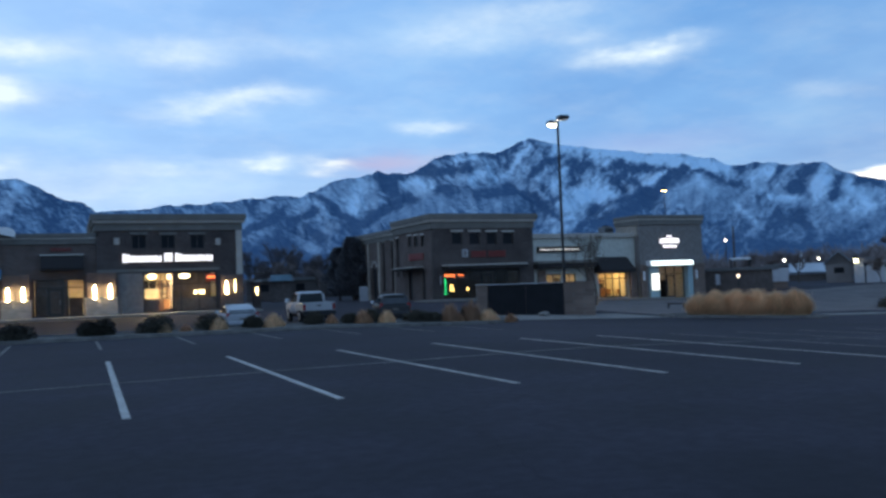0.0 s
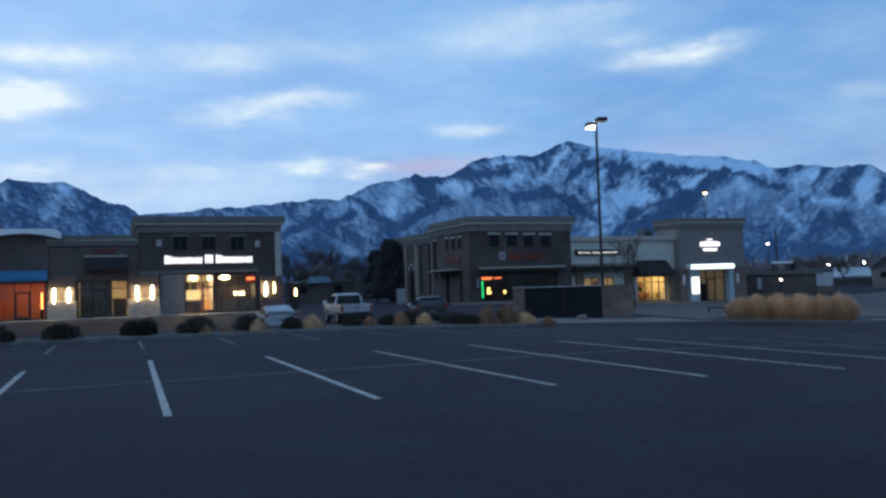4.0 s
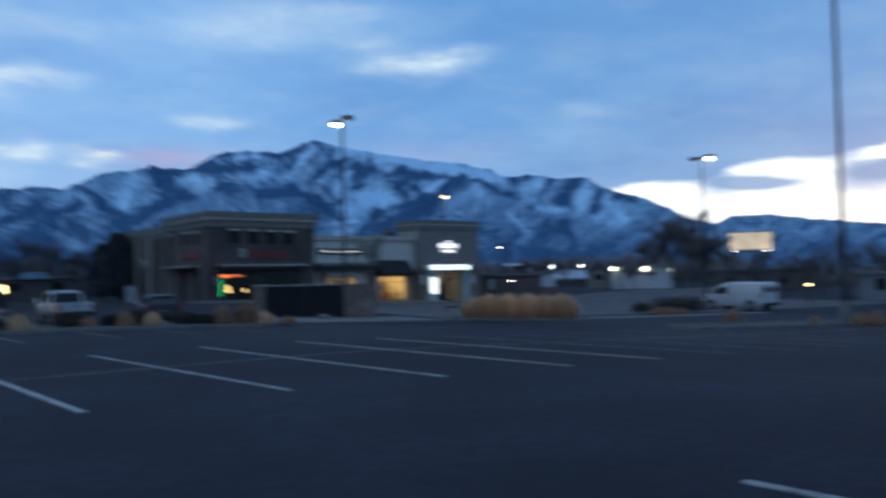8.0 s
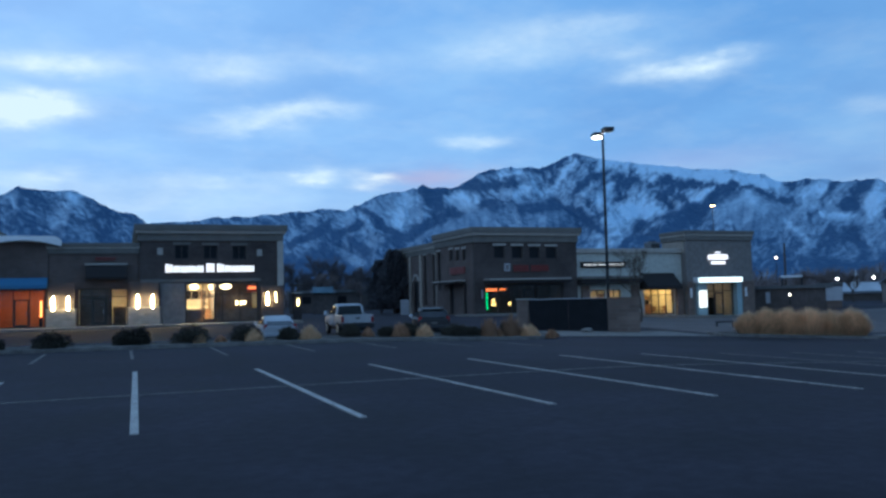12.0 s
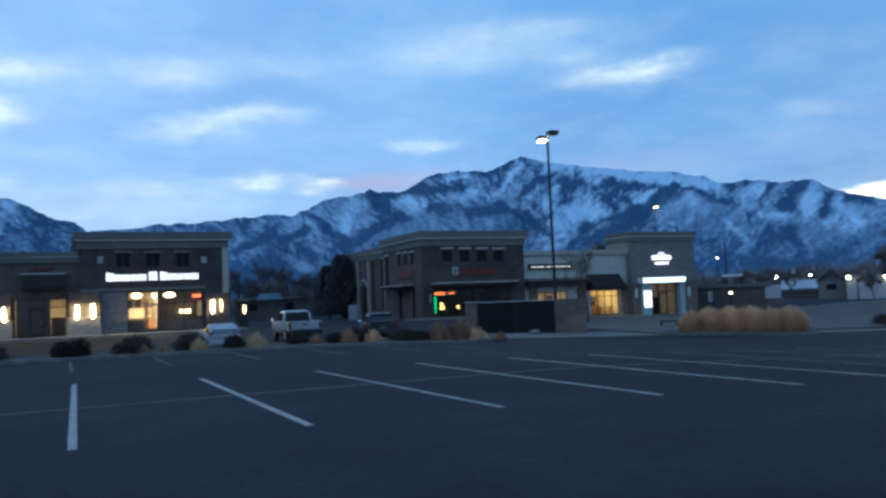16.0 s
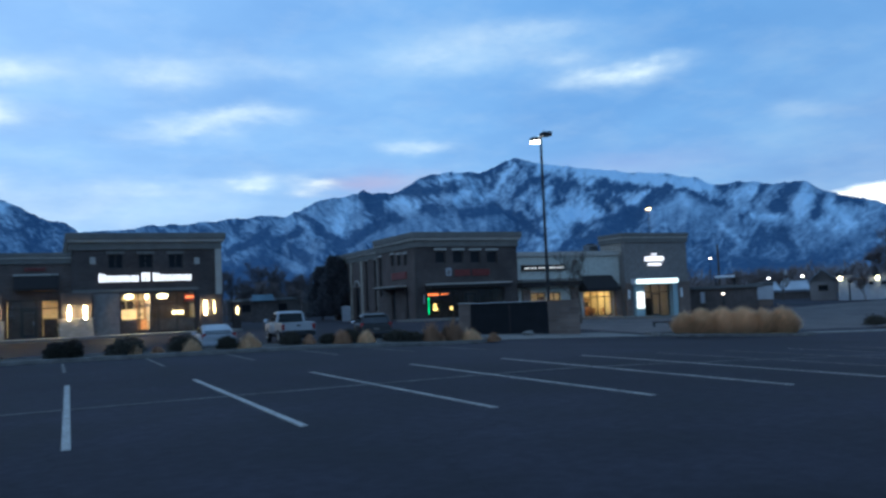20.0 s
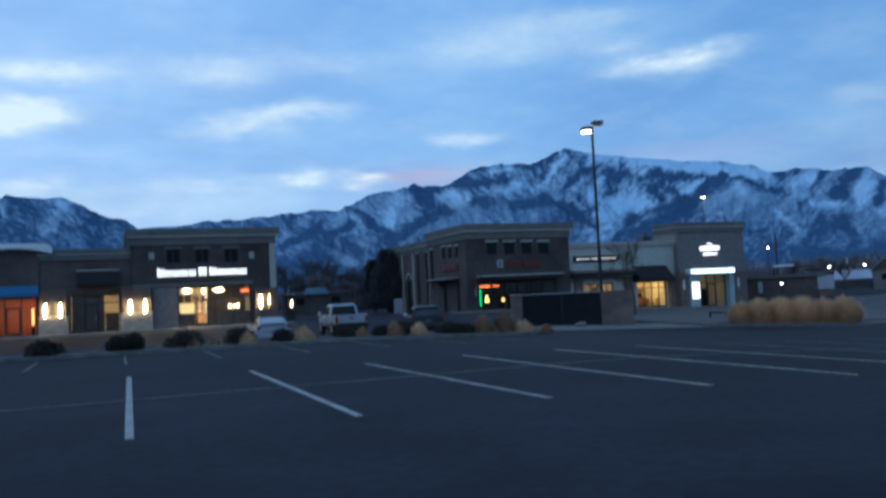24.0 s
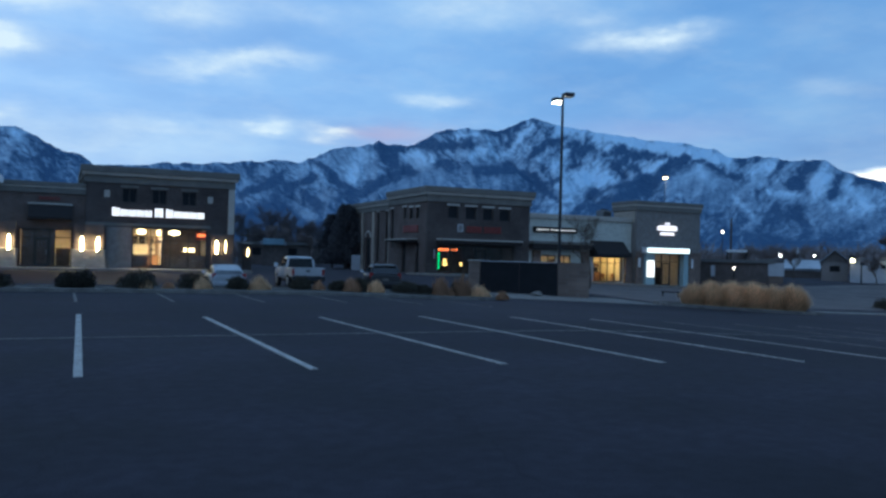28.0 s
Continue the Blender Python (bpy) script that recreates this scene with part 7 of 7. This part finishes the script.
GREY_WALL = material("grey_siding", (0.15, 0.155, 0.165), 0.85, grain=0.2, amount=0.1, stain=0.15)
GABLE_WALL = material("brown_grey_siding", (0.19, 0.172, 0.165), 0.85, grain=0.2, amount=0.1, stain=0.15)
HALL_WHITE = material("hall_siding", (0.34, 0.355, 0.38), 0.7, grain=0.5, amount=0.08, stain=0.15)
SLATE = material("slate_roof", (0.20, 0.22, 0.25), 0.8, grain=0.4, amount=0.15, stain=0.2)
PALE_ROOF = material("snowy_roof", (0.36, 0.375, 0.40), 0.8, grain=0.4, amount=0.1, stain=0.2)
low_building("far_shop", 10.6, 15.4, 112, 0, 2.6, DARK_WALL, ROOFING, "low dark shop far behind the parked cars", 2)
small_shop, long_, top_ = low_building("far_shop", 12.2, 13.6, 100, 0, 2.5, DARK_WALL, SLATE, "small dark shop with a pale blue fascia", 0)
part("fascia", box(0, long_, -0.42, -0.303, top_, top_ + 0.72, 0.02), material("pale_blue_fascia", (0.17, 0.27, 0.33), 0.7, grain=0.4, amount=0.12, stain=0.2), small_shop)
low_building("far_shop", 15.5, 23.0, 130, 0, 3.4, DARK_WALL, ROOFING, "long dark low building between the shops", 3)
low_building("trailer", 18.15, 18.75, 84, 0, 1.15, HALL_WHITE, HALL_WHITE, "white box trailer beside the evergreen", 0, depth=3.0, overhang=0.02)
low_building("east_shop", 41.6, 46.0, 96, 0, 1.7, DARK_WALL, ROOFING, "low dark shop east of the tower", 0)
low_building("east_shop", 45.4, 50.2, 150, 0, 2.2, DARK_WALL, ROOFING, "long dark low building across the street", 0)
chapel, long_, top_ = low_building("chapel", 46.85, 48.75, 140, 0, 0.75, DARK_WALL, SLATE, "low building with a pale roof and a small white spire", 2)
bm = bmesh.new()
prof = [(-0.5, top_ + 0.36), (6.0, top_ + 1.75), (12.0, top_ + 0.36)]
ends = [[bm.verts.new((u, y_, z_)) for y_, z_ in prof] for u in (-0.3, long_ + 0.3)]
bm.faces.new((ends[0][0], ends[1][0], ends[1][1], ends[0][1]))
bm.faces.new((ends[0][1], ends[1][1], ends[1][2], ends[0][2]))
bm.faces.new((ends[0][0], ends[0][2], ends[1][2], ends[1][0]))
bm.faces.new(ends[0])
bm.faces.new(ends[1][::-1])
bmesh.ops.recalc_face_normals(bm, faces=bm.faces[:])
part("roof", bm, PALE_ROOF, chapel, "pale sloping roof")
x, y = place(47.52, 143)
t = thing("spire", (x, y, 2.2), "small white spire on a pale roof", "spire")
part("shaft", box(-0.3, 0.3, -0.3, 0.3, -1.5, 1.2, 0.03), WHITE_METAL, t)
part("tip", tube([(0, 0, 1.2), (0, 0, 2.3)], [0.3, 0.02], 6), WHITE_METAL, t)
low_building("gabled_house", 48.9, 50.4, 118, 0, 2.05, GABLE_WALL, SLATE, "grey gabled house across the street", 1, gable=1.6)
low_building("white_hall", 50.5, 54.4, 112, 0, 2.35, HALL_WHITE, GREY_WALL, "long white metal-sided hall with wall lights", 0)
low_building("east_hall", 56.5, 63.0, 160, 0, 1.7, DARK_WALL, ROOFING, "dark long building under bare trees", 2)
low_building("east_hall", 65.6, 73.0, 105, 0, 0.9, GREY_WALL, ROOFING, "grey low building at the street", 3)
for az, up, glow_ in ((50.63, 2.3, HALL_WARM), (52.69, 2.2, HALL_WARM), (54.33, 2.0, HALL_FAINT)):
    x, y = place(az, 111.2)
    t = thing("wall_lamp", (x, y, up), "bright flood lamp on the white hall" if glow_ == HALL_WARM else "faint flood lamp at the end of the white hall", "wall lamp", "hall lamps")
    part("housing", box(-0.25, 0.25, -0.1, 0.3, 0.25, 0.6, 0.04), DARK_METAL, t)
    part("lens", box(-0.15, 0.15, -0.2, 0.15, -0.14, 0.24, 0.06), glow_, t)
for az, wide in ((52.33, 0.5), (53.1, 0.85)):
    x, y = place(az, 111.5)
    t = thing("wall_vent", (x, y, 1.45), "small dark vent high on the white hall", "vent", "hall vents")
    t.rotation_euler.z = radians(-52.4)
    part("frame", box(-wide / 2, wide / 2, -0.06, 0.25, 0, 0.42, 0.01), DARK_METAL, t)
    for k in range(3):
        part("slat", box(-wide / 2 + 0.05, wide / 2 - 0.05, -0.09, -0.063, 0.05 + k * 0.12, 0.12 + k * 0.12), GATE_METAL, t)
x, y = place(51.13, 104)
t = thing("sign_post", (x, y, ground_z(x, y)), "thin dark post with a small plate before the hall", "post")
part("post", tube([(0, 0, -0.1), (0, 0, 1.75 - ground_z(x, y))], [0.09, 0.07], 8), DARK_METAL, t)
part("plate", box(-0.32, 0.32, -0.1, -0.072, 1.75 - ground_z(x, y), 2.1 - ground_z(x, y), 0.01), DARK_METAL, t)
x, y = place(62.8, 90)
t = thing("wall_lamp", (x, y, ground_z(x, y)), "low amber post lamp by the street", "street lamp")
part("post", tube([(0, 0, 0), (0, 0, 1.9)], [0.05, 0.05], 6), DARK_METAL, t)
part("lens", box(-0.22, 0.22, -0.12, 0.12, 1.9, 2.03, 0.04), LAMP_AMBER, t)

# a lit pier beyond the coffee shop
x, y = place(11.2, 76)
g = ground_z(x, y)
t = thing("gate_pier", (x, y, g), "dark brick pier with a glowing sconce", "pier")
part("shaft", box(-0.35, 0.35, 0.0, 0.6, -0.2, 2.3, 0.02), BRICK_DARK, t)
part("cap", box(-0.42, 0.42, -0.07, 0.67, 2.302, 2.42, 0.02), TRIM, t)
sconce(x, y - 0.003, 1.18, 1.88, slim=0.7, glow=SCONCE_SOFT)
x, y = place(39.7, 58)
t = thing("bench", (x, y, ground_z(x, y)), "low dark backless bench before the lit tower", "bench")
t.rotation_euler.z = radians(-40)
part("seat", box(-0.6, 0.6, -0.22, 0.22, 0.3, 0.38, 0.01), AWNING_DARK, t)
for u in (-0.5, 0.5):
    part("leg", box(u - 0.06, u + 0.06, -0.2, 0.2, -0.1, 0.298), DARK_METAL, t)
x, y = place(43.85, 100)
t = thing("fuel_canopy", (x, y, ground_z(x, y)), "flat pale canopy edge glowing faintly across the street", "canopy")
t.rotation_euler.z = radians(-44)
fz = 2.95 - ground_z(x, y)
part("roof", box(-1.1, 1.1, -0.1, 6, fz, fz + 0.22, 0.03), WHITE_METAL, t)
for u in (-1.0, 1.0):
    part("post", tube([(u, 1.0, 0), (u, 1.0, fz)], [0.1, 0.1], 8), DARK_METAL, t)

# sign board and billboard
x, y = place(46.25, 96)
t = thing("sign_board", (x, y, ground_z(x, y)), "plain white sign board on a low base", "sign board")
t.rotation_euler.z = radians(-46)
part("board", box(-0.8, 0.8, -0.15, 0.15, 0.75, 2.2, 0.03), HALL_WHITE, t)
part("base", box(-0.7, 0.7, -0.2, 0.2, -0.1, 0.748, 0.02), BLOCK_BROWN, t)
x, y = place(59.4, 150)
t = thing("billboard", (x, y, ground_z(x, y)), "lit billboard with a plain warm picture on steel posts", "billboard")
t.rotation_euler.z = radians(-59)
g = ground_z(x, y)
face_mat = material("billboard_face", (0.75, 0.55, 0.38), 0.6, grain=1.6, amount=0.45, stain=0.3, emit=(1.0, 0.72, 0.45), power=0.45)
part("face", box(-3.4, 3.4, -0.15, 0.1, 5.3 - g, 8.2 - g, 0.03), face_mat, t, "softly lit printed face")
part("frame", box(-3.5, 3.5, 0.103, 0.4, 5.1 - g, 8.35 - g, 0.03), DARK_METAL, t)
part("catwalk", box(-3.7, 3.7, -1.0, -0.17, 4.85 - g, 4.95 - g), DARK_METAL, t)
for u in (-2.6, 0.0, 2.6):
    part("post", tube([(u, 0.25, -0.2), (u, 0.25, 5.0 - g)], [0.16, 0.14], 8), DARK_METAL, t)
    if u:
        part("flood_lamp", box(u - 0.3, u + 0.3, -1.2, -0.9, 4.98 - g, 5.1 - g, 0.04), LAMP_WHITE, t)

# far belts of bare trees at the foot of the range
def tree_belt(az0, az1, d, tall, seed):
    rng = random.Random(seed)
    vs, fs = [], []
    for k in range(14000):
        az, dd = rng.uniform(az0, az1), d * rng.uniform(0.9, 1.2)
        x, y = place(az, dd)
        h = tall * (0.55 + 0.6 * noise.noise((az * 0.9, dd * 0.02, seed))) * rng.uniform(0.3, 1.0)
        a = rng.uniform(0, 6.28)
        base = Vector((x, y, ground_z(x, y) + h * rng.uniform(0.0, 0.75)))
        top = base + Vector((rng.uniform(-1, 1), rng.uniform(-1, 1), rng.uniform(0.6, 1.4))) * tall * 0.22
        s = Vector((math.cos(a), math.sin(a), 0)) * tall * rng.uniform(0.006, 0.022)
        i = len(vs)
        vs += [base - s, base + s, top]
        fs.append((i, i + 1, i + 2))
    mesh = bpy.data.meshes.new("tree_belt")
    mesh.from_pydata(vs, [], fs)
    mesh.materials.append(TWIG)
    tagged(new("tree_belt", mesh), "far belt of dark leafless trees at the mountain foot", "trees", kind="stuff")


for k, (a0, a1, d, tall) in enumerate(((-12, 4, 240, 7), (2, 18, 240, 9.5), (14, 30, 260, 9.5), (28, 44, 260, 10), (40, 52, 250, 12.5), (48, 60, 250, 12.5), (57, 72, 230, 9))):
    tree_belt(a0, a1, d, tall, 60 + k)


# small things along the shop front and the planted strip
t = thing("bollard", (2.57, 66.6, ground_z(2.57, 66.6) + 0.14), "short white bollard on the shop walk", "bollard")
part("post", tube([(0, 0, 0), (0, 0, 0.52), (0, 0, 0.57)], [0.08, 0.08, 0.03], 10), CONCRETE, t)
x, y = place(42.40, 94.6)
t = thing("notice_panel", (x, y, ground_z(x, y)), "narrow pale panel before the dark shop", "sign")
t.rotation_euler.z = radians(-43)
part("panel", box(-0.22, 0.22, -0.05, 0.05, 0.21 - ground_z(x, y), 1.39 - ground_z(x, y), 0.02), HALL_WHITE, t)
part("post", box(-0.05, 0.05, 0.053, 0.12, -0.1, 1.29 - ground_z(x, y)), DARK_METAL, t)
